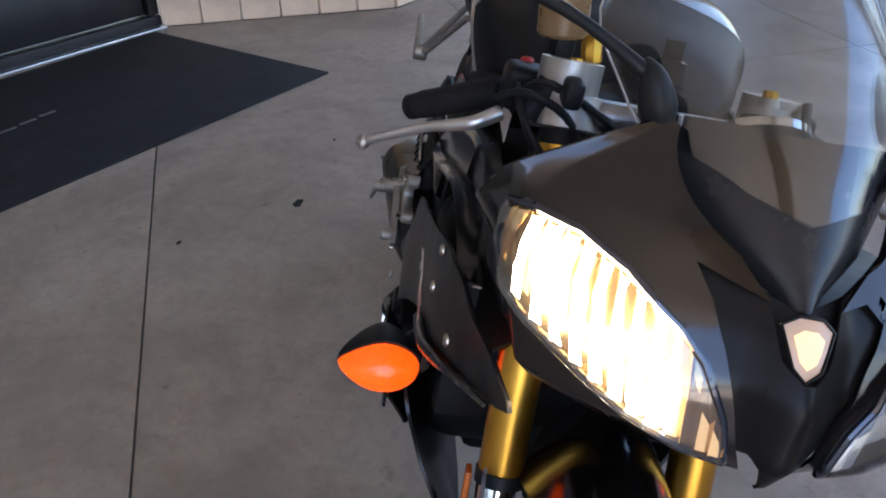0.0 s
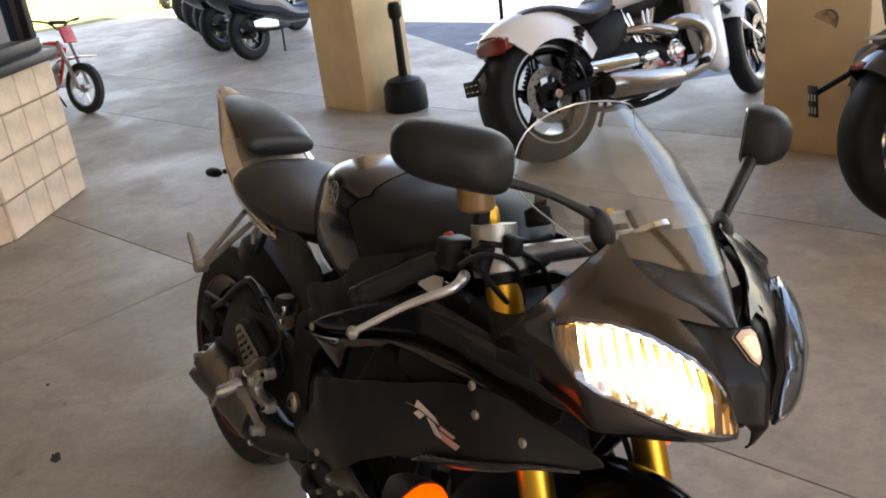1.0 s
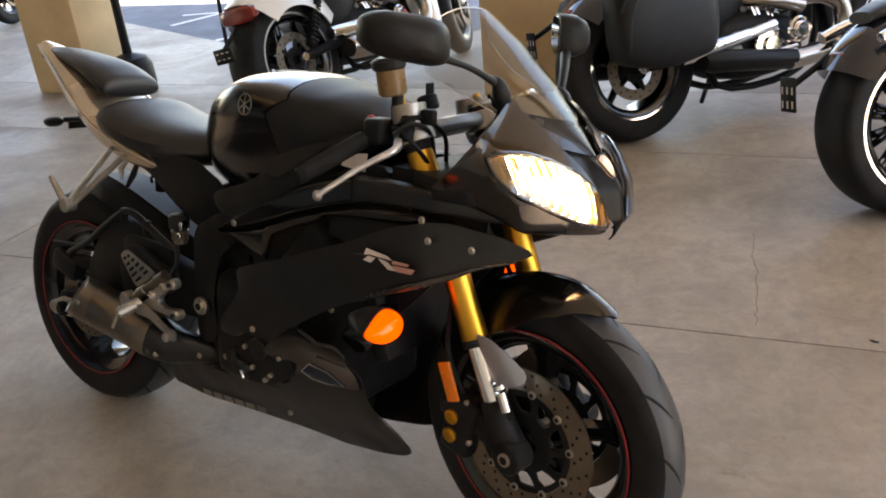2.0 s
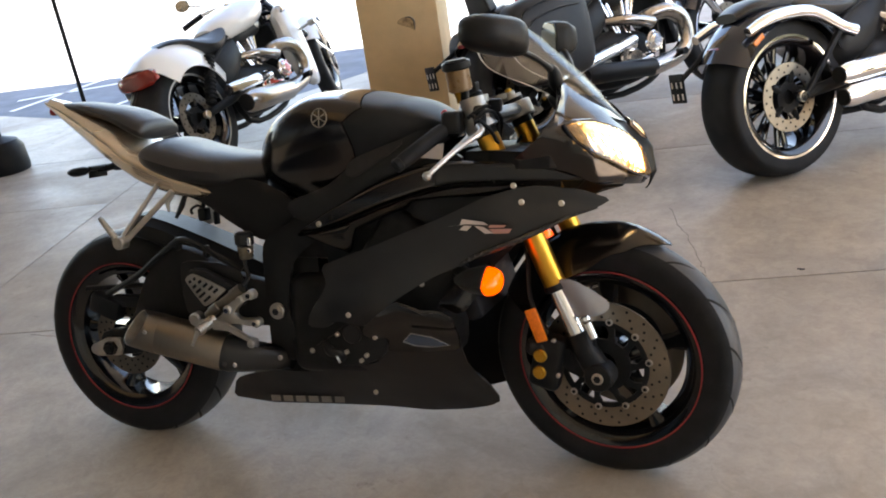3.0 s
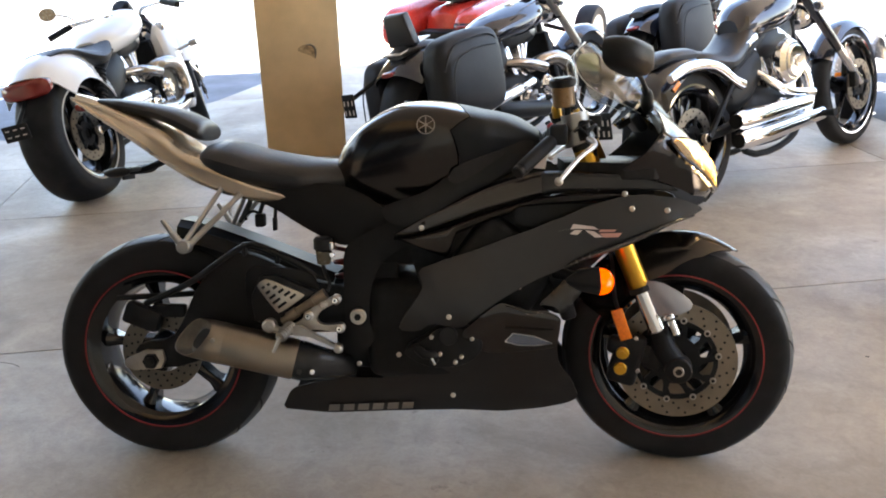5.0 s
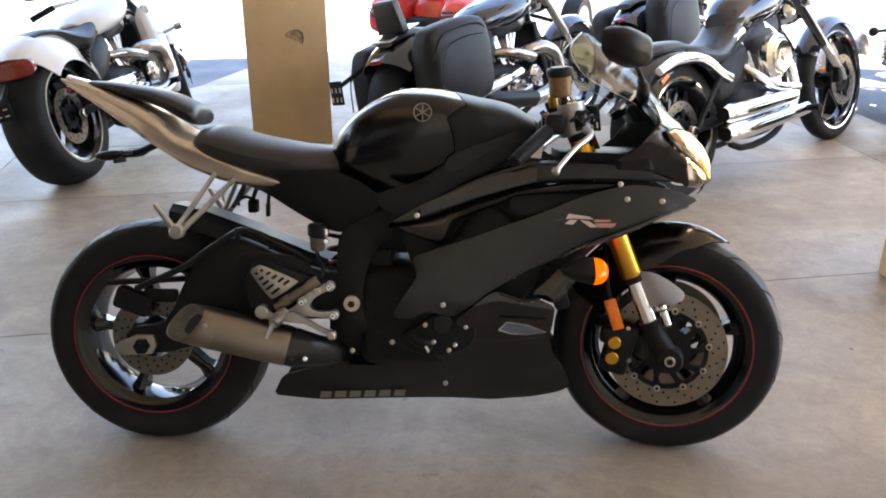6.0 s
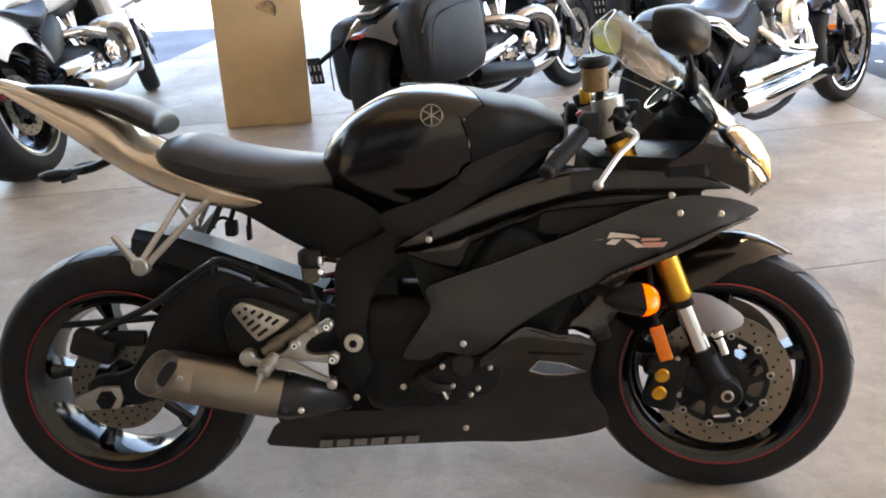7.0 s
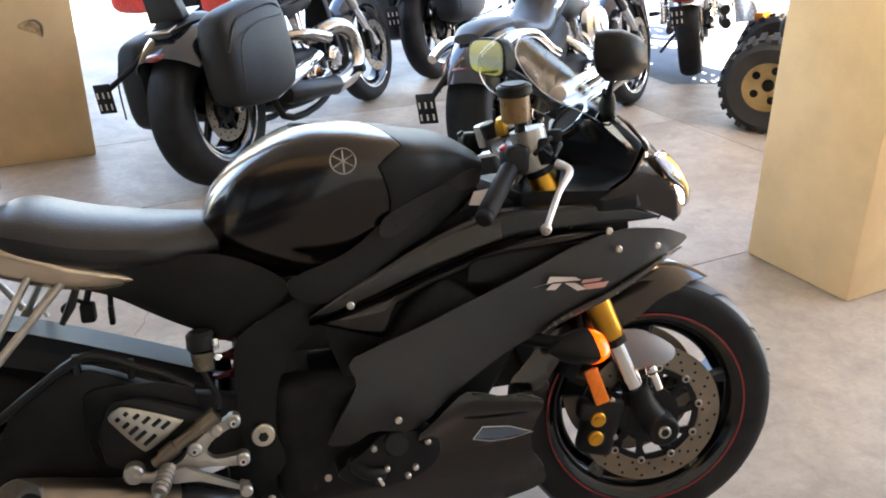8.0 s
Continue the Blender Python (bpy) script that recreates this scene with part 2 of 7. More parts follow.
def merge(*bms):
    out = bmesh.new()
    for b in bms:
        me = bpy.data.meshes.new("tmp")
        b.to_mesh(me)
        b.free()
        out.from_mesh(me)
        bpy.data.meshes.remove(me)
    return out


def spline(pts, n=6, closed=False):
    """Catmull-Rom through the points."""
    pts = [Vector(p) for p in pts]
    k = len(pts)
    out = []
    for i in range(k if closed else k - 1):
        g = lambda j: pts[j % k] if closed else pts[min(max(j, 0), k - 1)]
        a, b, c, d = g(i - 1), g(i), g(i + 1), g(i + 2)
        for s in range(n):
            t = s / n
            out.append(0.5 * (2 * b + (c - a) * t + (2 * a - 5 * b + 4 * c - d) * t * t + (3 * b - a - 3 * c + d) * t ** 3))
    if not closed:
        out.append(pts[-1])
    return out


def tube(pts, r, seg=10, smooth=0, squash=None):
    """A round bar along points; r is one radius or one for each point."""
    pts = [Vector(p) for p in pts]
    rs = [r] * len(pts) if isinstance(r, (int, float)) else list(r)
    if smooth:
        four = spline([V(*p, q) for p, q in zip(pts, rs)], smooth)
        pts, rs = [Vector(p[:3]) for p in four], [p[3] for p in four]
    bm = bmesh.new()
    rings = []
    ref = None
    for i, p in enumerate(pts):
        d = (pts[min(i + 1, len(pts) - 1)] - pts[max(i - 1, 0)]).normalized()
        if ref is None:
            ref = V(0, 0, 1) if abs(d.z) < 0.9 else V(1, 0, 0)
        s = d.cross(ref).normalized()
        u = s.cross(d).normalized()
        ref = u
        a, b = squash or (1, 1)
        rings.append([bm.verts.new(p + rs[i] * (a * math.cos(t) * s + b * math.sin(t) * u)) for t in [2 * math.pi * j / seg for j in range(seg)]])
    for a, b in zip(rings, rings[1:]):
        for j in range(seg):
            bm.faces.new((a[j], a[(j + 1) % seg], b[(j + 1) % seg], b[j]))
    bm.faces.new(rings[0][::-1])
    bm.faces.new(rings[-1])
    return bm


def lathe(profile, seg=48, closed=False):
    """Turns (radius, y) about the y axis."""
    bm = bmesh.new()
    rings = []
    for r, y in profile:
        rings.append([bm.verts.new((r * math.cos(2 * math.pi * j / seg), y, r * math.sin(2 * math.pi * j / seg))) for j in range(seg)])
    pairs = list(zip(rings, rings[1:])) + ([(rings[-1], rings[0])] if closed else [])
    for a, b in pairs:
        for j in range(seg):
            bm.faces.new((a[j], b[j], b[(j + 1) % seg], a[(j + 1) % seg]))
    if not closed:
        bm.faces.new(rings[0])
        bm.faces.new(rings[-1][::-1])
    return bm


def disc_at(p, axis, r, h, seg=16, bevel=0.0):
    """A short cylinder at p along axis."""
    bm = lathe([(r - bevel, -h / 2), (r, -h / 2 + bevel), (r, h / 2 - bevel), (r - bevel, h / 2)] if bevel else [(r, -h / 2), (r, h / 2)], seg)
    q = V(0, 1, 0).rotation_difference(Vector(axis).normalized())
    bmesh.ops.transform(bm, matrix=Matrix.Translation(p) @ q.to_matrix().to_4x4(), verts=bm.verts)
    return bm


def prism(outline, y0, y1, bevel=0.0, seg=2):
    """A plate: an (x, z) outline from y0 to y1."""
    bm = bmesh.new()
    f = bm.faces.new([bm.verts.new((p[0], y0, p[1])) for p in outline])
    r = bmesh.ops.extrude_face_region(bm, geom=[f])
    bmesh.ops.translate(bm, vec=(0, y1 - y0, 0), verts=[v for v in r["geom"] if isinstance(v, bmesh.types.BMVert)])
    if bevel:
        bmesh.ops.bevel(bm, geom=bm.edges[:], offset=bevel, segments=seg, affect="EDGES", profile=0.5, clamp_overlap=True)
    bmesh.ops.triangulate(bm, faces=[f for f in bm.faces if len(f.verts) > 4])
    return bm


def rounded(outline, n=4):
    return [tuple(p)[:2] for p in spline([(*p, 0) for p in outline], n, closed=True)]


def soft(outline, times=2, q=0.2):
    """Cuts the corners of an outline, softly."""
    pts = [Vector((p[0], p[1], 0)) for p in outline]
    for _ in range(times):
        out = []
        for i, a in enumerate(pts):
            b = pts[(i + 1) % len(pts)]
            d = min(q, 0.012 / max(1e-6, (b - a).length)) if times == 1 else q
            out += [a.lerp(b, d), a.lerp(b, 1 - d)]
        pts, q = out, 0.25
    return [(v.x, v.y) for v in pts]


def edge_distance(p, pts):
    best = 9.0
    for i, a in enumerate(pts):
        b = pts[(i + 1) % len(pts)]
        dx, dy = b[0] - a[0], b[1] - a[1]
        t = max(0, min(1, ((p[0] - a[0]) * dx + (p[1] - a[1]) * dy) / max(1e-12, dx * dx + dy * dy)))
        best = min(best, math.hypot(p[0] - a[0] - t * dx, p[1] - a[1] - t * dy))
    return best


def panel(outline, f, du=0.03, dv=0.03, thick=0.004, smooth=0, roll=None, notched=False, relax=0):
    """A shell: the 2D outline, cut into a fine net and carried by f(u, v) into space; roll (width, depth) turns its rim in across y."""
    pts = rounded(outline, smooth) if smooth else outline
    bm = bmesh.new()
    face = bm.faces.new([bm.verts.new((p[0], p[1], 0)) for p in pts])
    if notched:
        bmesh.ops.triangulate(bm, faces=[face])
    if roll:
        for w in (0.25, 0.35, 0.4):
            bmesh.ops.inset_region(bm, faces=[face], thickness=roll[0] * w, use_even_offset=False)
    us, vs = [p[0] for p in pts], [p[1] for p in pts]
    for lo, hi, d, axis in ((min(us), max(us), du, 0), (min(vs), max(vs), dv, 1)):
        n = max(2, int((hi - lo) / d))
        for i in range(1, n):
            c = lo + (hi - lo) * i / n
            no = V(1, 0, 0) if axis == 0 else V(0, 1, 0)
            bmesh.ops.bisect_plane(bm, geom=bm.verts[:] + bm.edges[:] + bm.faces[:], plane_co=no * c, plane_no=no)
    bmesh.ops.triangulate(bm, faces=[x for x in bm.faces if len(x.verts) > 4])
    for v in bm.verts:
        flat = v.co.copy()
        v.co = Vector(f(flat.x, flat.y))
        if roll:
            k = max(0.0, 1 - edge_distance(flat, pts) / roll[0])
            v.co.y -= math.copysign(roll[1] * k * k, v.co.y)
    inner = [v for v in bm.verts if not v.is_boundary]
    for _ in range(relax):
        bmesh.ops.smooth_vert(bm, verts=inner, factor=0.5, use_axis_x=False, use_axis_y=True, use_axis_z=False)
    if notched:
        bmesh.ops.remove_doubles(bm, verts=bm.verts, dist=0.0006)
        bmesh.ops.dissolve_degenerate(bm, edges=bm.edges, dist=0.0003)
    bmesh.ops.recalc_face_normals(bm, faces=bm.faces)
    if thick and notched:
        for v in bmesh.ops.extrude_face_region(bm, geom=bm.faces[:])["geom"]:
            if isinstance(v, bmesh.types.BMVert):
                v.co.x -= thick
        bmesh.ops.recalc_face_normals(bm, faces=bm.faces)
    elif thick:
        bmesh.ops.solidify(bm, geom=bm.faces[:], thickness=thick)
    return bm


def sheet(us, vs, f, thick=0.004):
    """A shell on a regular net f(u, v)."""
    bm = bmesh.new()
    g = [[bm.verts.new(f(u, v)) for v in vs] for u in us]
    for a, b in zip(g, g[1:]):
        for j in range(len(vs) - 1):
            bm.faces.new((a[j], a[j + 1], b[j + 1], b[j]))
    bmesh.ops.remove_doubles(bm, verts=bm.verts, dist=0.0002)
    bmesh.ops.recalc_face_normals(bm, faces=bm.faces)
    if thick:
        bmesh.ops.solidify(bm, geom=bm.faces[:], thickness=thick)
    return bm


def loft(rings, cap=True):
    """Skin through closed rings of equal length."""
    bm = bmesh.new()
    vs = [[bm.verts.new(p) for p in r] for r in rings]
    k = len(vs[0])
    for a, b in zip(vs, vs[1:]):
        for j in range(k):
            bm.faces.new((a[j], a[(j + 1) % k], b[(j + 1) % k], b[j]))
    if cap:
        bm.faces.new(vs[0][::-1])
        bm.faces.new(vs[-1])
    return bm


def ring_x(x, yc, zc, hw, hh, n=24, p=2.6, top=1.0):
    """A superellipse ring across x; top < 1 narrows its upper half."""
    out = []
    for j in range(n):
        t = 2 * math.pi * j / n
        c, s = math.cos(t), math.sin(t)
        y = hw * math.copysign(abs(c) ** (2 / p), c)
        z = hh * math.copysign(abs(s) ** (2 / p), s)
        if z > 0:
            y *= 1 - (1 - top) * (z / hh) ** 1.5
        out.append(V(x, yc + y, zc + z))
    return out


def loft_x(stations, n=24, p=2.6, fine=3):
    """Stations (x, yc, zc, half width, half height, top), smoothed."""
    rows = []
    s7 = [list(s) for s in stations]
    for i in range(len(s7) - 1):
        a, b, c, d = s7[max(i - 1, 0)], s7[i], s7[i + 1], s7[min(i + 2, len(s7) - 1)]
        for k in range(fine):
            t = k / fine
            rows.append([0.5 * (2 * q + (r - o) * t + (2 * o - 5 * q + 4 * r - w) * t * t + (3 * q - o - 3 * r + w) * t ** 3) for o, q, r, w in zip(a, b, c, d)])
    rows.append(s7[-1])
    return loft([ring_x(r[0], r[1], r[2], max(r[3], 0.002), max(r[4], 0.002), n, p, r[5]) for r in rows])


def lerp(x, xs, ys):
    return float(np.interp(x, xs, ys))


def empty(name, m, label, category, group="", kind=""):
    ob = new(name)
    ob.matrix_world = m
    return tagged(ob, label, category, group, kind)


# ---- the porch: grid turned with the building ----
GRID = radians(12.0)
GX, GY = V(math.cos(GRID), math.sin(GRID), 0), V(-math.sin(GRID), math.cos(GRID), 0)


def grid(a, b, z=0.0):
    return GX * a + GY * b + V(0, 0, z)


M_GRID = Matrix.Rotation(GRID, 4, "Z")

ground = part("ground", panel([(-600, -600), (600, -600), (600, 600), (-600, 600)], lambda u, v: (u, v, -0.085), 100, 100, 0.05), M_ASPH)
tagged(ground, "dark asphalt lot round the building, painted with parking lines", "ground", kind="structure")
lawn = part("lawn", panel([(-70, -14), (-14.5, -6), (-13.6, 3.2), (-16, 12), (-70, 60)], lambda u, v: (u, v, -0.06), 8, 8, 0.05), M_GRASS)
tagged(lawn, "sunlit dry yellow-green lawn beyond the pavement", "lawn", kind="structure")

EDGE = [(-14, -16), (14, -16), (14, 5.4), (8, 4.4), (4.0, 3.62), (3.5, 3.74), (3.4, 4.4), (3.6, 9), (-0.5, 9), (-0.95, 7.2), (-1.23, 5.9), (-1.46, 4.9), (-1.72, 4.35),
        (-2.1, 3.7), (-2.3, 3.54), (-2.83, 3.68), (-3.78, 3.94), (-5.5, 4.4), (-9, 5.3), (-14, 6.6)]
floor = part("floor", prism([(p[0], p[1]) for p in EDGE], 0, 0.07), M_JOINT, m=Matrix(((1, 0, 0, 0), (0, 0, 1, 0), (0, -1, 0, -0.012), (0, 0, 0, 1))))
tagged(floor, "pale sealed concrete porch floor of jointed slabs with stains", "floor", kind="structure")
B_LINES = [-18, -12, -8, -5.4, -3.85, -2.3, -0.775, 0.715, 2.25, 3.25, 5.1, 7.0, 9.5]
A_LINES = [-18, -14.5, -11, -8, -4.9, -1.28, 3.65, 6.7, 10, 18]


def slab_bm(a0, a1, b0, b1, g=0.003):
    bm = bmesh.new()
    bm.faces.new([bm.verts.new((p[0], p[1], 0)) for p in EDGE])
    for co, no in ((grid(a0 + g, 0), -GX), (grid(a1 - g, 0), GX), (grid(0, b0 + g), -GY), (grid(0, b1 - g), GY)):
        bmesh.ops.bisect_plane(bm, geom=bm.verts[:] + bm.edges[:] + bm.faces[:], plane_co=co, plane_no=no, clear_outer=True)
    if not bm.faces:
        return None
    r = bmesh.ops.extrude_face_region(bm, geom=bm.faces[:])
    bmesh.ops.translate(bm, vec=(0, 0, -0.05), verts=[v for v in r["geom"] if isinstance(v, bmesh.types.BMVert)])
    return bm


for _a0, _a1 in zip(A_LINES, A_LINES[1:]):
    for _b0, _b1 in zip(B_LINES, B_LINES[1:]):
        _s = slab_bm(_a0, _a1, _b0, _b1)
        if _s is not None:
            part("slab", _s, M_CONC, floor)

for _p, _q in (((-4.95, 4.5), (-4.6, 9.0)), ((-5.3, 4.95), (-2.0, 6.85)), ((-3.85, 4.05), (-3.5, 5.3)), ((-8.2, 5.4), (-7.6, 11))):
    _u = (V(*_q, 0) - V(*_p, 0)).normalized()
    _w = V(-_u.y, _u.x, 0) * 0.035
    _l = bmesh.new()
    _l.faces.new([_l.verts.new(p) for p in (V(*_p, -0.031) - _w, V(*_q, -0.031) - _w, V(*_q, -0.031) + _w, V(*_p, -0.031) + _w)])
    tagged(part("parking_line", _l, M_LINE), "worn white painted parking line on asphalt", "road marking", "parking lines", "structure")


def column(name, a, b, s, h=3.3):
    """Square stucco column; a, b: its front left corner in the grid."""
    ob = part(name, box((s / 2, s / 2, h / 2), (s, s, h), 0.012), M_STUCCO, m=M_GRID @ Matrix.Translation((a, b, 0)))
    return tagged(ob, "tan stucco square column of the porch with a chipped face", "column", "porch columns", "structure")


def to_grid(x, y):
    p = V(x, y, 0)
    return p.dot(GX), p.dot(GY)


S_COL = 0.48
_pa, _pb = to_grid(-0.075, 3.16)
col_mid = column("column_middle", _pa - S_COL, _pb, S_COL)
_qa, _qb = to_grid(-3.28, 2.36)
column("column_far", _qa - S_COL, _qb, S_COL)
_ca, _cb = to_grid(2.54, 0.794)
column("column_near", _ca, _cb, 0.46)

# Out of view; reach and pale tone are set to shade and bounce light.
roof = part("ceiling", box((-3.5, -1.78, 3.4), (18.0, 11.5, 0.2)), M_ROOF, m=M_GRID)
tagged(roof, "pale painted porch ceiling over the parked motorcycles", "ceiling", kind="structure")


def crack(pts):
    """A hairline crack: a wandering thread sunk in the slab's face."""
    out, rnd = [], random.Random(len(pts) * 7 + int(abs(pts[0][0]) * 100))
    for p, q in zip(pts, pts[1:]):
        n = max(2, int((V(*q, 0) - V(*p, 0)).length / 0.03))
        for i in range(n):
            t = i / n
            out.append((p[0] + (q[0] - p[0]) * t + rnd.uniform(-1, 1) * 0.008, p[1] + (q[1] - p[1]) * t + rnd.uniform(-1, 1) * 0.008, 0.0002))
    return tube(out, 0.0011, 4)


for _c in ([(1.34, 1.75), (1.45, 1.4), (1.53, 1.1)], [(-0.97, 0.51), (-0.87, 0.50), (-0.79, 0.494), (-0.70, 0.459)], [(0.2, 1.2), (0.35, 1.8)]):
    part("crack", crack(_c), M_JOINT, floor, "thin dark hairline crack")
for _x, _y, _r in ((-0.417, -0.43, 0.022), (-0.9, -0.35, 0.008), (1.83, 1.17, 0.011), (-0.2, -0.75, 0.010), (2.1, 0.6, 0.006)):
    _g = bmesh.new()
    _g.faces.new([_g.verts.new((_x + _r * (1.2 + 0.3 * math.sin(3 * k)) * math.cos(k * 0.5236), _y + _r * (0.7 + 0.2 * math.cos(5 * k)) * math.sin(k * 0.5236), 0.0012)) for k in range(12)])
    part("gum_spot", _g, M_MAT, floor, "small dark trodden spot")
# Chip: crater shade put into a darker stucco patch and a dark crescent.
part("chip", panel(rounded([(-0.05, 0.0), (-0.02, 0.03), (0.04, 0.03), (0.06, 0.0), (0.05, -0.05), (0.02, -0.03)], 3), lambda u, v: (u, -0.003, v), 0.02, 0.02, 0.003), M_CHIP, col_mid, "chipped hole in the stucco",
             m=M_GRID @ Matrix.Translation((_pa - 0.198, _pb, 0.655)))
part("chip_shadow", tube([(0.0, -0.004, 0.032), (0.03, -0.004, 0.03), (0.052, -0.004, 0.005), (0.05, -0.004, -0.045)], [0.003, 0.006, 0.007, 0.003], 6, 4), M_JOINT, col_mid, "shade painted along the chip rim", m=M_GRID @ Matrix.Translation((_pa - 0.198, _pb, 0.655)))


# ---- the shop's walls: block dado, window bays, a dark door in the corner ----
# First two runs are unseen, added to close the porch and bounce light.
W_PTS = [V(12.5, -2.2, 0), V(1.3, -4.45, 0), V(-0.3, -3.15, 0), V(-2.46, -1.33, 0), V(-2.65, -0.145, 0), V(-3.29, 0.365, 0), V(-8.8, -0.75, 0)]
SILL = 0.84
BLOCK = part("block", box((0, 0, 0), (0.196, 0.03, 0.192), 0.006, 1), M_BLOCK)


def wall_run(name, p, q, door=False, blank=False):
    d = q - p
    n = d.length
    u = d.normalized()
    out = V(u.y, -u.x, 0)
    base = Matrix.Translation(p) @ Matrix(((u.x, out.x, 0, 0), (u.y, out.y, 0, 0), (0, 0, 1, 0), (0, 0, 0, 1)))
    if blank:
        ob = part(name, box((n / 2, -0.10, 1.65), (n, 0.2, 3.3)), M_PALEWALL, m=base)
    elif door:
        ob = part(name, box((n / 2, -0.10, 2.85), (n, 0.2, 0.9)), M_STUCCO, m=base)
    else:
        ob = part(name, merge(box((n / 2, -0.11, SILL / 2), (n, 0.2, SILL)), box((n / 2, -0.11, 2.95), (n, 0.2, 0.7))), M_MORTAR, m=base)
    return ob, base, n


def glazing(name, base, n, z0, z1, bays, label):
    """A window bay or door leaf row: bronze frame, dark panes set back."""
    fr = part(name, box((n / 2, -0.06, z0 + 0.03), (n, 0.12, 0.06), 0.004), M_BRONZE, m=base)
    tagged(fr, label, "door" if z0 < 0.5 else "window", kind="structure")
    part("head_rail", box((n / 2, -0.06, z1 - 0.03), (n, 0.1, 0.06), 0.004), M_BRONZE, fr, m=base)
    for i in range(bays + 1):
        x = 0.03 + (n - 0.06) * i / bays
        part("mullion", box((x, -0.06, (z0 + z1) / 2), (0.06, 0.1, z1 - z0 - 0.125), 0.004), M_BRONZE, fr, m=base)
    for i in range(bays):
        x = (n - 0.06) * (i + 0.5) / bays + 0.03
        part("pane", box((x, -0.08, (z0 + z1) / 2), ((n - 0.06) / bays - 0.062, 0.012, z1 - z0 - 0.13)), M_DOORGLASS, fr, m=base)
    return fr


for _i, (_p, _q) in enumerate(zip(W_PTS, W_PTS[1:])):
    _door = _i == 2
    _ob, _base, _len = wall_run("wall_%d" % (_i + 1), _p, _q, _door, _i < 2)
    tagged(_ob, "tan split-faced block wall under dark framed shop windows" if not _door else "tan wall over the dark corner shop door", "wall", kind="structure")
    if _i < 2:
        _ob["label"] = "plain unseen wall added to bounce light onto the porch"
        continue
    if _door:
        _fr = glazing("door_1", _base, _len, 0.0, 2.4, 3, "dark glazed shop door with bright metal threshold")
        part("threshold", box((_len / 2, 0.03, 0.008), (_len - 0.02, 0.06, 0.016), 0.004), M_ALU, _fr, m=_base)
        part("kick_plate", box((_len / 2, -0.05, 0.19), (_len - 0.14, 0.03, 0.24), 0.003), M_BRONZE, _fr, m=_base)
    else:
        glazing("window_%d" % (_i + 1), _base, _len, SILL, 2.6, max(1, int(_len / 1.2)), "dark bronze framed shop window above a block wall")
        part("window_sill", box((_len / 2, 0.03, SILL - 0.03), (_len + 0.02, 0.1, 0.055), 0.008), M_BRONZE, _ob, m=_base)
        if _i in (3, 4, 5):
            _nx = max(1, round(min(_len, 2.4) / 0.2))
            _w = min(_len, 2.4) / _nx
            for _r in range(4):
                for _c in range(_nx):
                    share(BLOCK, "block", _ob, _base @ Matrix.Translation(((_c + 0.5) * _w, 0.004 + 0.004 * random.random(), 0.1 + 0.2 * _r))
                          @ Matrix.Diagonal((_w / 0.2, 1, 1, 1)))
bpy.data.objects.remove(BLOCK)

_mu = V(1.195, -0.935, 0).normalized()
_mv = V(_mu.y, -_mu.x, 0)
_mm = Matrix(((_mu.x, -_mv.x, 0, -1.615), (_mu.y, -_mv.y, 0, -0.415), (0, 0, 1, 0), (0, 0, 0, 1)))
_mo = part("door_mat", box((1.0, -0.59, 0.005), (2.0, 1.16, 0.01), 0.003), M_MAT, m=_mm)
tagged(_mo, "large black rubber-backed door mat lying on concrete", "door mat")
for _k in range(3):
    part("worn_lettering", box((0.95 + 0.09 * _k, -0.62 + 0.012 * _k, 0.0112), (0.07, 0.016, 0.0015)), M_SILVERLET, _mo, "pale worn printed mark", m=_mm)


# ================= the sport motorcycle =================
BIKE = pose(0, 0.02, 0, -13, 0, 0)
r6 = empty("sport_motorcycle", BIKE, "charcoal sport motorcycle with champagne tail and gold fork, side stand down", "motorcycle")


def eased(xs, ys, n=9):
    """A curve through the points, in fine steps."""
    c = spline([(x, y, 0) for x, y in zip(xs, ys)], n)
    return [q.x for q in c], [q.y for q in c]


def half_width(x, z):
    """Half width of the side fairing."""
    return lerp(z, (0.14, 0.2, 0.3, 0.43, 0.55, 0.7, 0.8), (0.07, 0.10, 0.165, 0.215, 0.198, 0.20, 0.185)) * lerp(
        x, (0.3, 0.55, 0.8, 1.0, 1.2, 1.3, 1.4), (0.85, 0.95, 1.0, 1.02, 1.06, 0.99, 0.78))


def skin(s, off=0.0):
    """The fairing's side (s = -1 right, 1 left), off metres out."""
    return lambda x, z: (x, s * (half_width(x, z) + off) + (0.015 if s > 0 else 0), z)


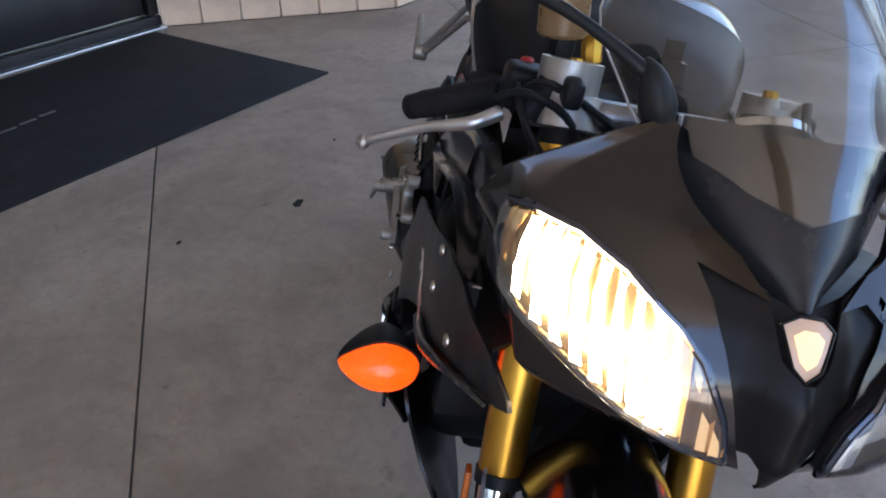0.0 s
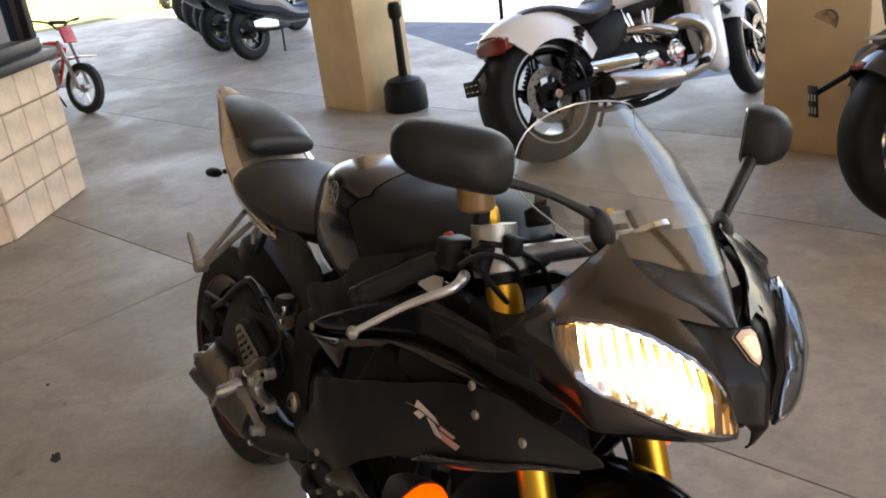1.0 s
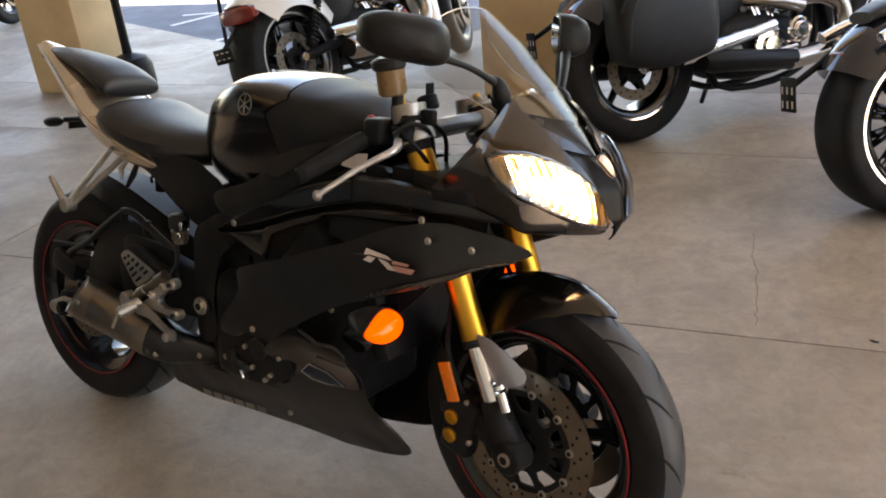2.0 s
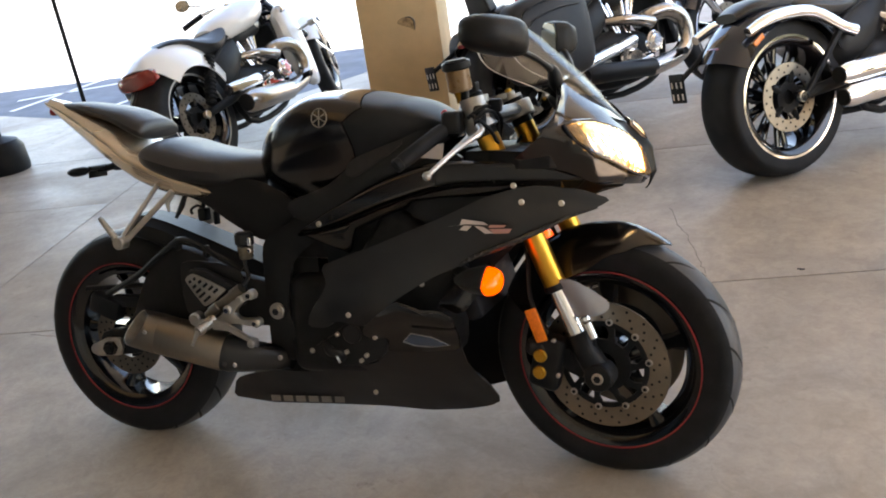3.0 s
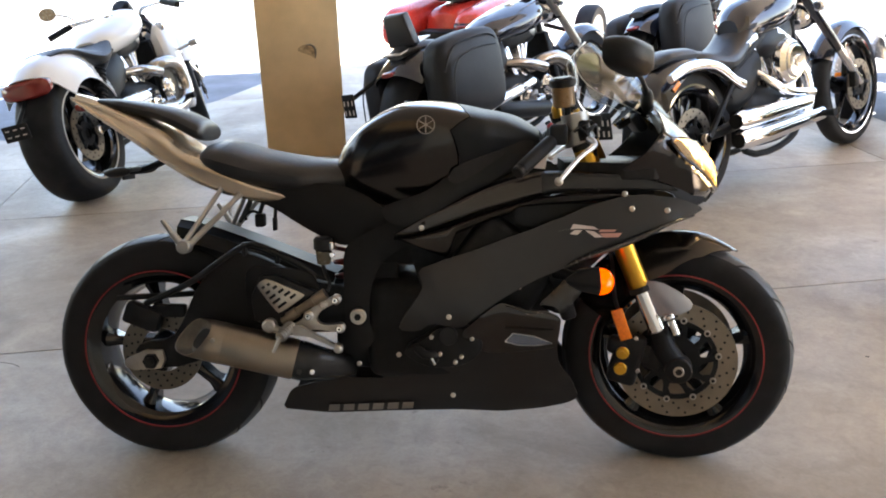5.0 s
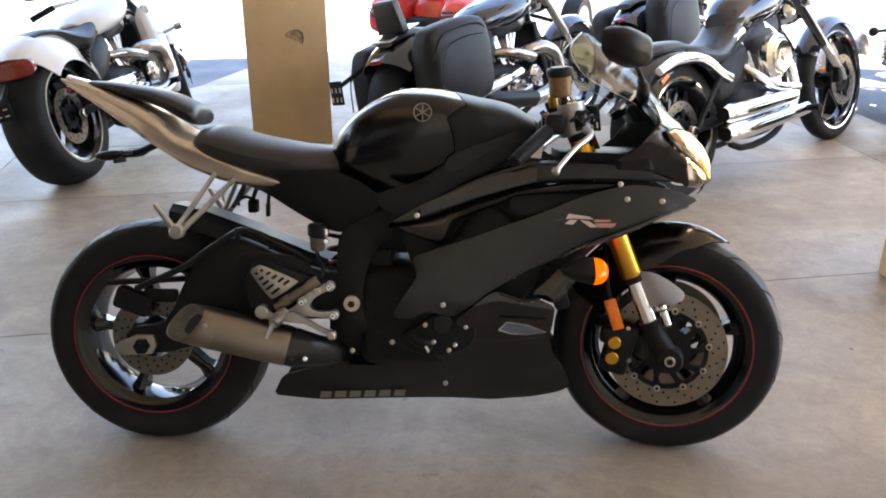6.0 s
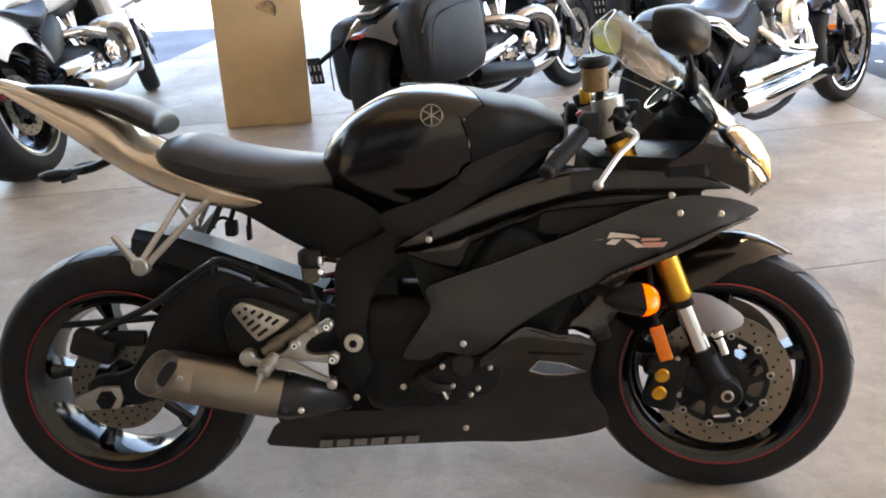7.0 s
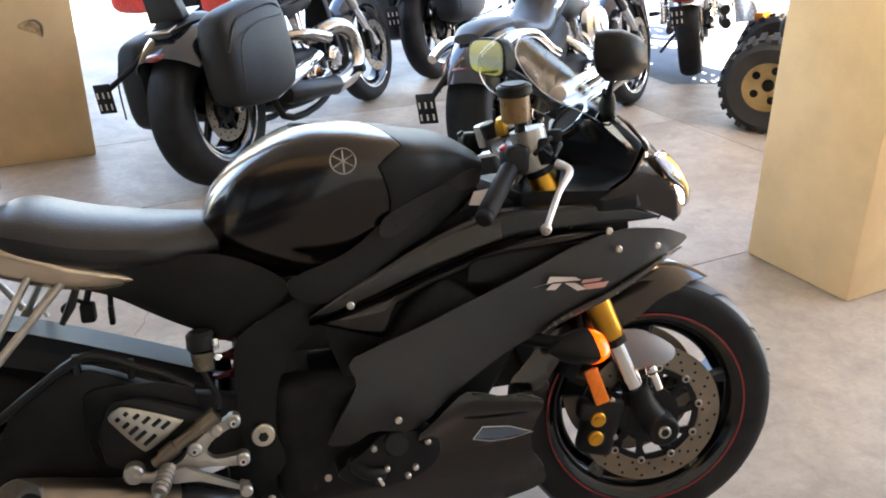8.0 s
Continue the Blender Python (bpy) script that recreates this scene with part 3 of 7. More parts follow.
# -- wheels
def sport_wheel(name, parent, m, R, w, rim_r, label, front):
    """Cast five-spoke wheel, its tyre, pinstripe and discs, about its axle."""
    wr = w * 0.415
    wheel = part(name, lathe([(rim_r - 0.002, -wr), (rim_r + 0.008, -wr), (rim_r + 0.008, -wr + 0.006), (rim_r - 0.018, -wr + 0.02), (rim_r - 0.03, 0),
                              (rim_r - 0.018, wr - 0.02), (rim_r + 0.008, wr - 0.006), (rim_r + 0.008, wr), (rim_r - 0.002, wr),
                              (rim_r - 0.028, wr - 0.02), (rim_r - 0.04, 0), (rim_r - 0.028, -wr + 0.02)], 72, True), M_RIM, parent, label, m=None)
    wheel.matrix_local = m
    prof = []
    hw = w / 2
    for i in range(19):
        a = math.pi * i / 18
        y = -hw * math.cos(a)
        prof.append((rim_r + 0.012 + (R - rim_r - 0.012) * math.sin(a) ** (0.75 if front else 0.62), y * (0.74 + 0.26 * math.sin(a))))
    prof += [(rim_r - 0.004, hw * 0.7), (rim_r - 0.004, -hw * 0.7)]
    part("tyre", lathe(prof, 96, True), M_RUBBER, wheel)
    part("tread", lathe([(r + 0.0005, y) for r, y in prof[5:14]] + [(r - 0.004, y) for r, y in prof[13:4:-1]], 96, True), M_WORNSKY, wheel, "worn tread band with sky sheen in its grey")
    # grooves: dark ribbons just above the tread, standing for their shade
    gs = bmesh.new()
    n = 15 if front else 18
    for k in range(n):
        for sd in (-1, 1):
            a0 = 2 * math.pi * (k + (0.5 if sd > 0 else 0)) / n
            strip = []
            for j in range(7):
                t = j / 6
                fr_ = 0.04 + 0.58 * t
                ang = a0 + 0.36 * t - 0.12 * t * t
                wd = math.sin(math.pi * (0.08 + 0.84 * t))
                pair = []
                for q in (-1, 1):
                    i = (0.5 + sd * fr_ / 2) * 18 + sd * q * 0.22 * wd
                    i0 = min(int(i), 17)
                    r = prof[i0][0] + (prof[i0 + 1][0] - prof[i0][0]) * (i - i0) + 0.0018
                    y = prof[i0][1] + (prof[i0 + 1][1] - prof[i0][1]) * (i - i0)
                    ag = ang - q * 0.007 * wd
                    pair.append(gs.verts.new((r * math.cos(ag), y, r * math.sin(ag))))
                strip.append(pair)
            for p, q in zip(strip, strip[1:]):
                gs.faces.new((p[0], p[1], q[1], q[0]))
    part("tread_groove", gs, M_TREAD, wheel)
    for sd in (-1, 1):
        part("pinstripe", lathe([(rim_r + 0.007, sd * (wr + 0.002)), (rim_r + 0.0038, sd * (wr + 0.002)), (rim_r + 0.0038, sd * (wr - 0.001)), (rim_r + 0.007, sd * (wr - 0.001))], 96, True), M_STRIPE, wheel, "thin red rim stripe")
    hub = part("hub", lathe([(0.03, -0.05), (0.045, -0.045), (0.05, 0), (0.045, 0.045), (0.03, 0.05)], 24), M_RIM, wheel)
    for k in range(5):
        a = 2 * math.pi * k / 5 + (0.32 if front else 0.55)
        rr = [0.035, 0.09, 0.15, rim_r - 0.025]
        sp = loft([[V(r * math.cos(a) - b * math.sin(a), y, r * math.sin(a) + b * math.cos(a)) for b, y in
                    ((-bw, -bh), (-bw * 0.4, -bh * 1.25), (bw * 0.4, -bh * 1.25), (bw, -bh), (bw, bh), (bw * 0.4, bh * 1.25), (-bw * 0.4, bh * 1.25), (-bw, bh))]
                   for r, bw, bh in zip(rr, (0.02, 0.014, 0.013, 0.022), (0.035, 0.022, 0.02, 0.03))])
        part("spoke", sp, M_RIM, wheel)
    return wheel


def brake_disc(parent, y, r0, r1, carrier):
    d = part("brake_disc", lathe([(r0, y - 0.0025), (r1, y - 0.0025), (r1, y + 0.0025), (r0, y + 0.0025)], 72, True), M_DISC, parent, "drilled steel brake disc")
    sg = -1 if y < 0 else 1
    # Holes are dark discs on the face, shade put into their colour.
    hs = merge(*[disc_at((r * math.cos(a), y + sg * 0.0027, r * math.sin(a)), (0, 1, 0), 0.0034, 0.0012, 8)
                 for a, r in [(2 * math.pi * k / 60, r0 + (r1 - r0) * (0.2, 0.5, 0.8)[k % 3]) for k in range(60)]])
    tagged(part("vent_hole", hs, M_TREAD, parent, "drilled dark vent holes"), "drilled dark vent holes", kind="stuff")
    if carrier:
        part("disc_carrier", lathe([(0.03, y + 0.004), (0.064, y + 0.004), (0.064, y - 0.004), (0.03, y - 0.004)], 32, True), M_DARK, parent)
        part("carrier_ring", lathe([(r0 - 0.013, y + 0.0035), (r0 - 0.001, y + 0.0035), (r0 - 0.001, y - 0.0035), (r0 - 0.013, y - 0.0035)], 60, True), M_DARK, parent)
        for k in range(10):
            a = 2 * math.pi * k / 10
            _q = [(0.060, a - 0.22), (0.075, a - 0.06), (r0 - 0.008, a + 0.02), (r0 - 0.008, a + 0.26), (0.080, a + 0.13), (0.060, a + 0.16)]
            part("carrier_arm", prism([(r * math.cos(t), r * math.sin(t)) for r, t in _q], y - 0.0035, y + 0.0035, 0.001), M_DARK, parent)
            a += 0.15
            part("rivet_eye", disc_at((r0 * math.cos(a), y + sg * 0.0075, r0 * math.sin(a)), (0, 1, 0), 0.0045, 0.001, 10), M_TREAD, parent)
            part("rivet", disc_at((r0 * math.cos(a), y + sg * 0.004, r0 * math.sin(a)), (0, 1, 0), 0.0085, 0.006, 12, 0.001), M_CAST, parent)


RW, FW = V(-0.006, 0, 0.305), V(1.368, 0.0, 0.3035)
STEER = radians(-9.5)
rear_wheel = sport_wheel("rear_wheel", r6, Matrix.Translation(RW), 0.305, 0.178, 0.2105, "gloss black cast rear wheel with red stripe", False)
brake_disc(rear_wheel, -0.075, 0.06, 0.11, False)
# fork assembly turns about the steering axis
HEAD_TOP, HEAD_LOW = V(1.045, 0, 0.96), V(1.375, 0, 0.22)
AXIS = (HEAD_TOP - V(1.30, 0, 0.36)).normalized()
M_STEER = Matrix.Translation((1.296, 0, 0.354)) @ Matrix.Rotation(STEER, 4, AXIS) @ Matrix.Translation((-1.30, 0, -0.36))
front_wheel = sport_wheel("front_wheel", r6, M_STEER @ Matrix.Translation(FW), 0.297, 0.12, 0.2145, "gloss black cast front wheel with red stripe", True)
for _s in (-1, 1):
    brake_disc(front_wheel, _s * 0.068, 0.108, 0.155, True)

FORK_TOP, FORK_BOT = V(1.085, 0, 0.955), V(1.352, 0, 0.315)


def fork_at(t, s, w=0.105):
    p = FORK_TOP.lerp(FORK_BOT, t)
    return V(p.x, s * w, p.z)


for _s in (-1, 1):
    leg = part("fork_leg", tube([fork_at(0.165, _s), fork_at(0.70, _s), fork_at(0.715, _s)], [0.0265, 0.0265, 0.0245], 20), M_GOLD, r6, "gold anodised upside-down fork tube", m=M_STEER)
    part("fork_top", tube([fork_at(0.07, _s), fork_at(0.165, _s)], 0.0262, 20), M_DARK, leg, "black upper fork tube", m=M_STEER)
    part("clamp_ring", tube([fork_at(0.086, _s), fork_at(0.089, _s), fork_at(0.138, _s), fork_at(0.141, _s)], [0.037, 0.040, 0.040, 0.037], 24), M_CAST, leg, "bright ring of the top fork clamp", m=M_STEER)
    part("fork_slider", tube([fork_at(0.715, _s), fork_at(0.92, _s)], 0.0215, 20), M_CHROME, leg, "chrome inner fork tube", m=M_STEER)
    part("dust_seal", tube([fork_at(0.700, _s), fork_at(0.722, _s)], 0.029, 20), M_BLACK, leg, m=M_STEER)
    part("fork_cap", tube([fork_at(0.07, _s), fork_at(0.058, _s), fork_at(0.057, _s), fork_at(0.042, _s)], [0.0255, 0.0255, 0.012, 0.011], 16), M_CAST, leg, "bright fork cap with adjuster", m=M_STEER)
    part("adjuster", tube([fork_at(0.042, _s), fork_at(0.030, _s)], 0.0085, 8), M_GOLD, leg, m=M_STEER)
    foot = merge(tube([fork_at(0.88, _s), fork_at(0.95, _s), V(1.372, _s * 0.108, 0.297)], [0.027, 0.03, 0.032], 14),
                 disc_at((1.375, _s * 0.115, 0.297), (0, 1, 0), 0.034, 0.05, 20, 0.004),
                 box((1.325, _s * 0.105, 0.335), (0.05, 0.022, 0.10), 0.008, m=Matrix.Rotation(radians(22), 4, "Y")))
    part("fork_foot", foot, M_DARK, leg, "black cast fork foot", m=M_STEER)
    part("axle_nut", disc_at((1.375, _s * 0.142, 0.297), (0, 1, 0), 0.0135, 0.006, 20, 0.001), M_STEEL, leg, m=M_STEER)
    part("axle_socket", disc_at((1.375, _s * 0.1455, 0.297), (0, 1, 0), 0.009, 0.001, 6), M_TREAD, leg, m=M_STEER)
    part("damping_screw", merge(tube([(1.352, _s * 0.125, 0.425), (1.366, _s * 0.125, 0.39)], 0.010, 12), disc_at((1.348, _s * 0.125, 0.435), (-0.4, 0, 0.9), 0.013, 0.014, 12, 0.003)), M_CHROME, leg, "bright damping adjuster", m=M_STEER)
    # caliper behind the fork, two gold pads pins
    part("brake_caliper", merge(box((1.246, _s * 0.108, 0.315), (0.075, 0.045, 0.135), 0.014, 3, m=Matrix.Rotation(radians(14), 4, "Y")),
                                      box((1.275, _s * 0.103, 0.33), (0.06, 0.03, 0.05), 0.006)), M_DARK, leg, "black radial brake caliper", m=M_STEER)
    part("caliper_bridge", merge(box((1.226, _s * 0.112, 0.350), (0.058, 0.040, 0.046), 0.014, 3, m=Matrix.Rotation(radians(10), 4, "Y")), box((1.232, _s * 0.112, 0.292), (0.058, 0.040, 0.046), 0.014, 3, m=Matrix.Rotation(radians(18), 4, "Y")), box((1.262, _s * 0.100, 0.365), (0.03, 0.03, 0.03), 0.008)), M_BLACK, leg, "black two-lobed caliper body", m=M_STEER)
    for _q in ((1.268, 0.372), (1.274, 0.288), (1.258, 0.330)):
        part("caliper_bolt", disc_at((_q[0], _s * 0.124, _q[1]), (0, 1, 0), 0.0065, 0.010, 12, 0.002), M_CAST, leg, "small bright caliper bolt", m=M_STEER)
    for _k in range(2):
        part("caliper_cap", merge(disc_at((1.236 - 0.005 * _k, _s * 0.134, 0.336 - 0.042 * _k), (0, 1, 0), 0.0165, 0.008, 20, 0.002),
                                  disc_at((1.236 - 0.005 * _k, _s * 0.139, 0.336 - 0.042 * _k), (0, 1, 0), 0.008, 0.004, 6)), M_GOLD, leg, "gold caliper piston cap", m=M_STEER)
    part("reflector", box((1.232, _s * 0.137, 0.412), (0.03, 0.008, 0.082), 0.003, m=Matrix.Rotation(radians(-19), 4, "Y")), M_REFLEX, leg, "amber plastic fork reflector", m=M_STEER)
    part("brake_hose", tube([(1.25, _s * 0.115, 0.385), (1.215, _s * 0.12, 0.47), (1.20, _s * 0.09, 0.58), (1.15, _s * 0.05, 0.7)], 0.0055, 8, 5), M_BLACK, leg, m=M_STEER)

for _p in (0.115, 0.30):
    _c = FORK_TOP.lerp(FORK_BOT, _p)
    part("triple_clamp", merge(box((_c.x - 0.012, 0, _c.z), (0.075, 0.19, 0.032), 0.012, 2, m=Matrix.Rotation(radians(-22), 4, "Y")),
                               tube([fork_at(_p - 0.025, -1), fork_at(_p + 0.025, -1)], 0.038, 20), tube([fork_at(_p - 0.025, 1), fork_at(_p + 0.025, 1)], 0.038, 20)),
         M_CLAMP if _p < 0.2 else M_DARK, r6, "dark cast aluminium top fork clamp" if _p < 0.2 else "", m=M_STEER)
part("ignition_lock", merge(disc_at((1.055, 0, 0.925), (-0.35, 0, 0.93), 0.021, 0.03, 20, 0.003), box((1.06, 0, 0.95), (0.005, 0.022, 0.03), 0.002)), M_DARK, r6, m=M_STEER)


# -- front mudguard
def guard(x, a):
    """Over the front tyre: angle from the axle, across."""
    r = 0.316 + 0.018 * lerp(x, (62, 80, 110, 150), (-0.3, 0.5, 0.2, -1.0)) - lerp(x, (62, 80, 100, 150), (0.04, 0.06, 0.095, 0.105)) * abs(a) ** 2.2
    hw = lerp(x, (62, 75, 95, 120, 160), (0.05, 0.066, 0.078, 0.085, 0.075))
    t = radians(x)
    return V(FW.x + r * math.cos(t), a * hw, FW.z + r * math.sin(t))


part("front_mudguard", panel([(62, 0.0), (66, -0.45), (78, -0.9), (95, -1), (150, -1), (150, 1), (95, 1), (78, 0.9), (66, 0.45)], lambda u, v: guard(u, v), 5, 0.2, 0.004), M_PAINT, r6, "charcoal painted front mudguard", m=M_STEER)
for _s in (-1, 1):
    part("mudguard_stay", panel(soft([(1.285, 0.525), (1.325, 0.524), (1.366, 0.502), (1.402, 0.474), (1.402, 0.456), (1.37, 0.440), (1.342, 0.443), (1.322, 0.428), (1.300, 0.472)], 1),
                                lambda u, v: (u, _s * (0.082 + 0.045 * math.sqrt(max(0, 1 - (((u - 1.29) * 0.80 + (v - 0.555) * 0.59) / 0.058) ** 2))), v), 0.010, 0.010, 0.004), M_SKYGREY, r6, "charcoal fork guard, sky reflection put into its colour", m=M_STEER)

# -- frame, engine, swingarm
[part("main_frame", panel(soft([(0.508, 0.60), (0.58, 0.64), (0.66, 0.675), (0.80, 0.72), (1.0, 0.81), (1.06, 0.79), (1.0, 0.72), (0.78, 0.62), (0.66, 0.60), (0.60, 0.555), (0.578, 0.50), (0.568, 0.43), (0.571, 0.40), (0.585, 0.36), (0.56, 0.325), (0.51, 0.33), (0.505, 0.5)]),
                                 lambda u, v, s=s: (u, s * (0.152 - 0.06 * max(0, u - 0.70)), v), 0.04, 0.04, 0.02, roll=(0.012, 0.008)), M_MATTE, r6, "satin black beam frame") for s in (-1, 1)]
for _s in (-1, 1):
    part("pivot_bolt", merge(disc_at((0.544, _s * 0.160, 0.421), (0, 1, 0), 0.021, 0.012, 24, 0.002), disc_at((0.544, _s * 0.167, 0.421), (0, 1, 0), 0.014, 0.008, 6)), M_STEEL, r6, "steel swingarm pivot nut")
    part("pivot_hollow", disc_at((0.544, _s * 0.1715, 0.421), (0, 1, 0), 0.0095, 0.001, 6), M_TREAD, r6)
engine = part("engine", merge(box((0.76, 0, 0.38), (0.40, 0.30, 0.26), 0.04, 3), box((0.90, 0, 0.53), (0.24, 0.34, 0.24), 0.03, 3, m=Matrix.Rotation(radians(35), 4, "Y")),
                              box((0.72, 0, 0.62), (0.40, 0.22, 0.16), 0.03), box((0.74, 0, 0.23), (0.30, 0.14, 0.10), 0.02)), M_DARK, r6, "black inline engine block")
# Dark backing added so no floor shows through the frame gap.
part("gap_backing", prism([(0.475, 0.30), (0.475, 0.37), (0.50, 0.47), (0.55, 0.60), (0.64, 0.62), (0.64, 0.36), (0.60, 0.27), (0.50, 0.27)], -0.10, 0.10, 0.006), M_DARK, engine, "black backing added in the frame gap")
part("clutch_cover", prism(rounded([(0.665, 0.34), (0.715, 0.375), (0.76, 0.405), (0.84, 0.395), (0.86, 0.36), (0.84, 0.325), (0.79, 0.305), (0.72, 0.305)], 4), -0.205, -0.14, 0.006), M_DARK, engine)
part("oil_cap", disc_at((0.775, -0.21, 0.385), (0, 1, 0), 0.024, 0.014, 24, 0.003), M_BLACK, engine)
for _x, _z in ((0.734, 0.381), (0.755, 0.338), (0.808, 0.332), (0.834, 0.378), (0.793, 0.318)):
    part("cover_bolt", disc_at((_x, -0.208, _z), (0, 1, 0), 0.0058, 0.012, 10, 0.002), M_STEEL, engine)
part("oil_hose", tube([(0.69, -0.19, 0.355), (0.715, -0.215, 0.34), (0.74, -0.215, 0.335), (0.735, -0.19, 0.31)], 0.012, 10, 5), M_BLACK, engine)
part("hose_clip", box((0.738, -0.222, 0.328), (0.008, 0.012, 0.03), 0.003, m=Matrix.Rotation(radians(-25), 4, "Y")), M_CHROME, engine)
part("radiator", box((1.03, 0, 0.56), (0.04, 0.34, 0.30), 0.01, m=Matrix.Rotation(radians(-18), 4, "Y")), M_DARK, r6)

arm = part("swingarm", merge(prism(rounded([(0.56, 0.47), (0.40, 0.515), (0.27, 0.575), (0.20, 0.57), (0.12, 0.49), (0.05, 0.36), (-0.045, 0.335), (-0.045, 0.285), (0.06, 0.275), (0.22, 0.33), (0.40, 0.37), (0.56, 0.38)], 3), -0.135, -0.10, 0.006),
                             prism([(0.56, 0.47), (0.30, 0.45), (0.05, 0.36), (-0.05, 0.34), (-0.05, 0.28), (0.22, 0.33), (0.56, 0.38)], 0.10, 0.135, 0.006),
                             box((0.44, 0, 0.43), (0.07, 0.24, 0.08), 0.01)), M_DARK, r6, "black braced aluminium swingarm")
part("axle_plate", prism([(-0.070, 0.305), (-0.062, 0.315), (-0.01, 0.338), (0.035, 0.338), (0.042, 0.312), (0.03, 0.288), (-0.045, 0.283), (-0.066, 0.292)], -0.150, -0.137, 0.003), M_CAST, arm, "bright chain adjuster plate", m=Matrix.Translation((-0.012, 0, -0.014)))
part("axle_nut", merge(disc_at((0.01, -0.158, 0.312), (0, 1, 0), 0.0205, 0.014, 6), disc_at((0.01, -0.166, 0.312), (0, 1, 0), 0.012, 0.008, 16)), M_DARK, arm, m=Matrix.Translation((-0.015, 0, -0.015)))
part("rear_caliper", merge(box((-0.04, -0.105, 0.405), (0.10, 0.045, 0.06), 0.012, m=Matrix.Rotation(radians(20), 4, "Y")), box((0.03, -0.10, 0.42), (0.09, 0.03, 0.035), 0.008)), M_DARK, arm)
part("caliper_stay", tube([(-0.11, -0.10, 0.452), (0.13, -0.10, 0.468)], 0.008, 8), M_DARK, arm)
part("chain_guard", prism([(0.5, 0.49), (0.1, 0.57), (0.02, 0.56), (0.1, 0.54), (0.5, 0.46)], 0.10, 0.112, 0.002), M_BLACK, arm)


H_Z = eased((-0.03, 0.06, 0.149, 0.28, 0.41, 0.47), (0.655, 0.650, 0.630, 0.583, 0.532, 0.508))
part("hugger", sheet([0.05 + 0.42 * i / 22 for i in range(23)], [-1, -0.95, -0.88, -0.60, -0.52, 0, 0.52, 0.60, 0.88, 0.95, 1],
                     lambda x, a: V(x, a * lerp(x, (-0.03, 0.1, 0.47), (0.055, 0.095, 0.10)), lerp(x, *H_Z) + 0.005 * lerp(abs(a), (0.52, 0.60), (1, 0)) - 0.016 * max(0, abs(a) - 0.6) / 0.4 - 0.03 * max(0, abs(a) - 0.88) / 0.12), 0.004), M_MATTE, arm, "satin black rear wheel hugger", sharp=25)
part("brake_line", tube([(-0.03, -0.11, 0.44), (0.10, -0.135, 0.50), (0.167, -0.14, 0.545), (0.232, -0.14, 0.588), (0.267, -0.14, 0.602), (0.307, -0.14, 0.592), (0.34, -0.14, 0.575), (0.391, -0.14, 0.55), (0.431, -0.13, 0.519)], 0.0085, 8, 5), M_BLACK, arm, "thick black brake hose")
for _x, _z in ((0.335, 0.578), (0.25, 0.598)):
    part("hose_guide", box((_x, -0.138, _z - 0.008), (0.012, 0.018, 0.034), 0.003), M_BLACK, arm)
part("arm_brace", prism(rounded([(0.25, 0.51), (0.275, 0.545), (0.41, 0.535), (0.44, 0.50), (0.44, 0.44), (0.30, 0.40), (0.258, 0.42)], 3), -0.146, -0.137, 0.004), M_MATTE, arm, "satin black swingarm brace")
# heel guard plate with slots
hp = part("heel_plate", prism(rounded([(0.294, 0.505), (0.310, 0.518), (0.330, 0.517), (0.404, 0.486), (0.408, 0.474), (0.356, 0.438), (0.338, 0.441), (0.302, 0.488)], 2), -0.186, -0.181, 0.001), M_STEEL, r6, "slotted bright heel guard")
for _x, _z, _l in ((0.309, 0.499, 0.008), (0.323, 0.507, 0.008), (0.339, 0.500, 0.012), (0.321, 0.487, 0.013), (0.332, 0.476, 0.019), (0.354, 0.491, 0.016), (0.370, 0.484, 0.018), (0.384, 0.477, 0.018), (0.342, 0.465, 0.024), (0.356, 0.455, 0.026)):
    part("slot", box((_x, -0.1865, _z), (_l, 0.003, 0.007), 0.001, m=Matrix.Rotation(radians(-36), 4, "Y")), M_TREAD, hp)
part("plate_stay", prism([(0.27, 0.47), (0.30, 0.53), (0.34, 0.53), (0.46, 0.48), (0.46, 0.44), (0.35, 0.39), (0.28, 0.41)], -0.178, -0.15, 0.01), M_BLACK, r6)
rs = part("rearset", merge(prism(rounded([(0.380, 0.402), (0.405, 0.418), (0.427, 0.444), (0.462, 0.468), (0.494, 0.481), (0.503, 0.470), (0.488, 0.460), (0.462, 0.446), (0.446, 0.424), (0.462, 0.409), (0.500, 0.410), (0.510, 0.400), (0.500, 0.390), (0.450, 0.396), (0.41, 0.394)], 3), -0.205, -0.185, 0.004),
                           disc_at((0.496, -0.195, 0.472), (0, 1, 0), 0.0125, 0.024, 16, 0.003), disc_at((0.505, -0.195, 0.400), (0, 1, 0), 0.0125, 0.024, 16, 0.003),
                           disc_at((0.427, -0.199, 0.432), (0, 1, 0), 0.013, 0.022, 16, 0.004), disc_at((0.465, -0.199, 0.460), (0, 1, 0), 0.011, 0.022, 16, 0.004)), M_CAST, r6, "cast aluminium footrest bracket")
for _x, _z in ((0.496, 0.472), (0.505, 0.400), (0.427, 0.432)):
    part("bracket_bolt", disc_at((_x, -0.211, _z), (0, 1, 0), 0.0065, 0.008, 6), M_CHROME, rs)
    part("bolt_socket", disc_at((_x, -0.2155, _z), (0, 1, 0), 0.003, 0.0012, 6), M_TREAD, rs)
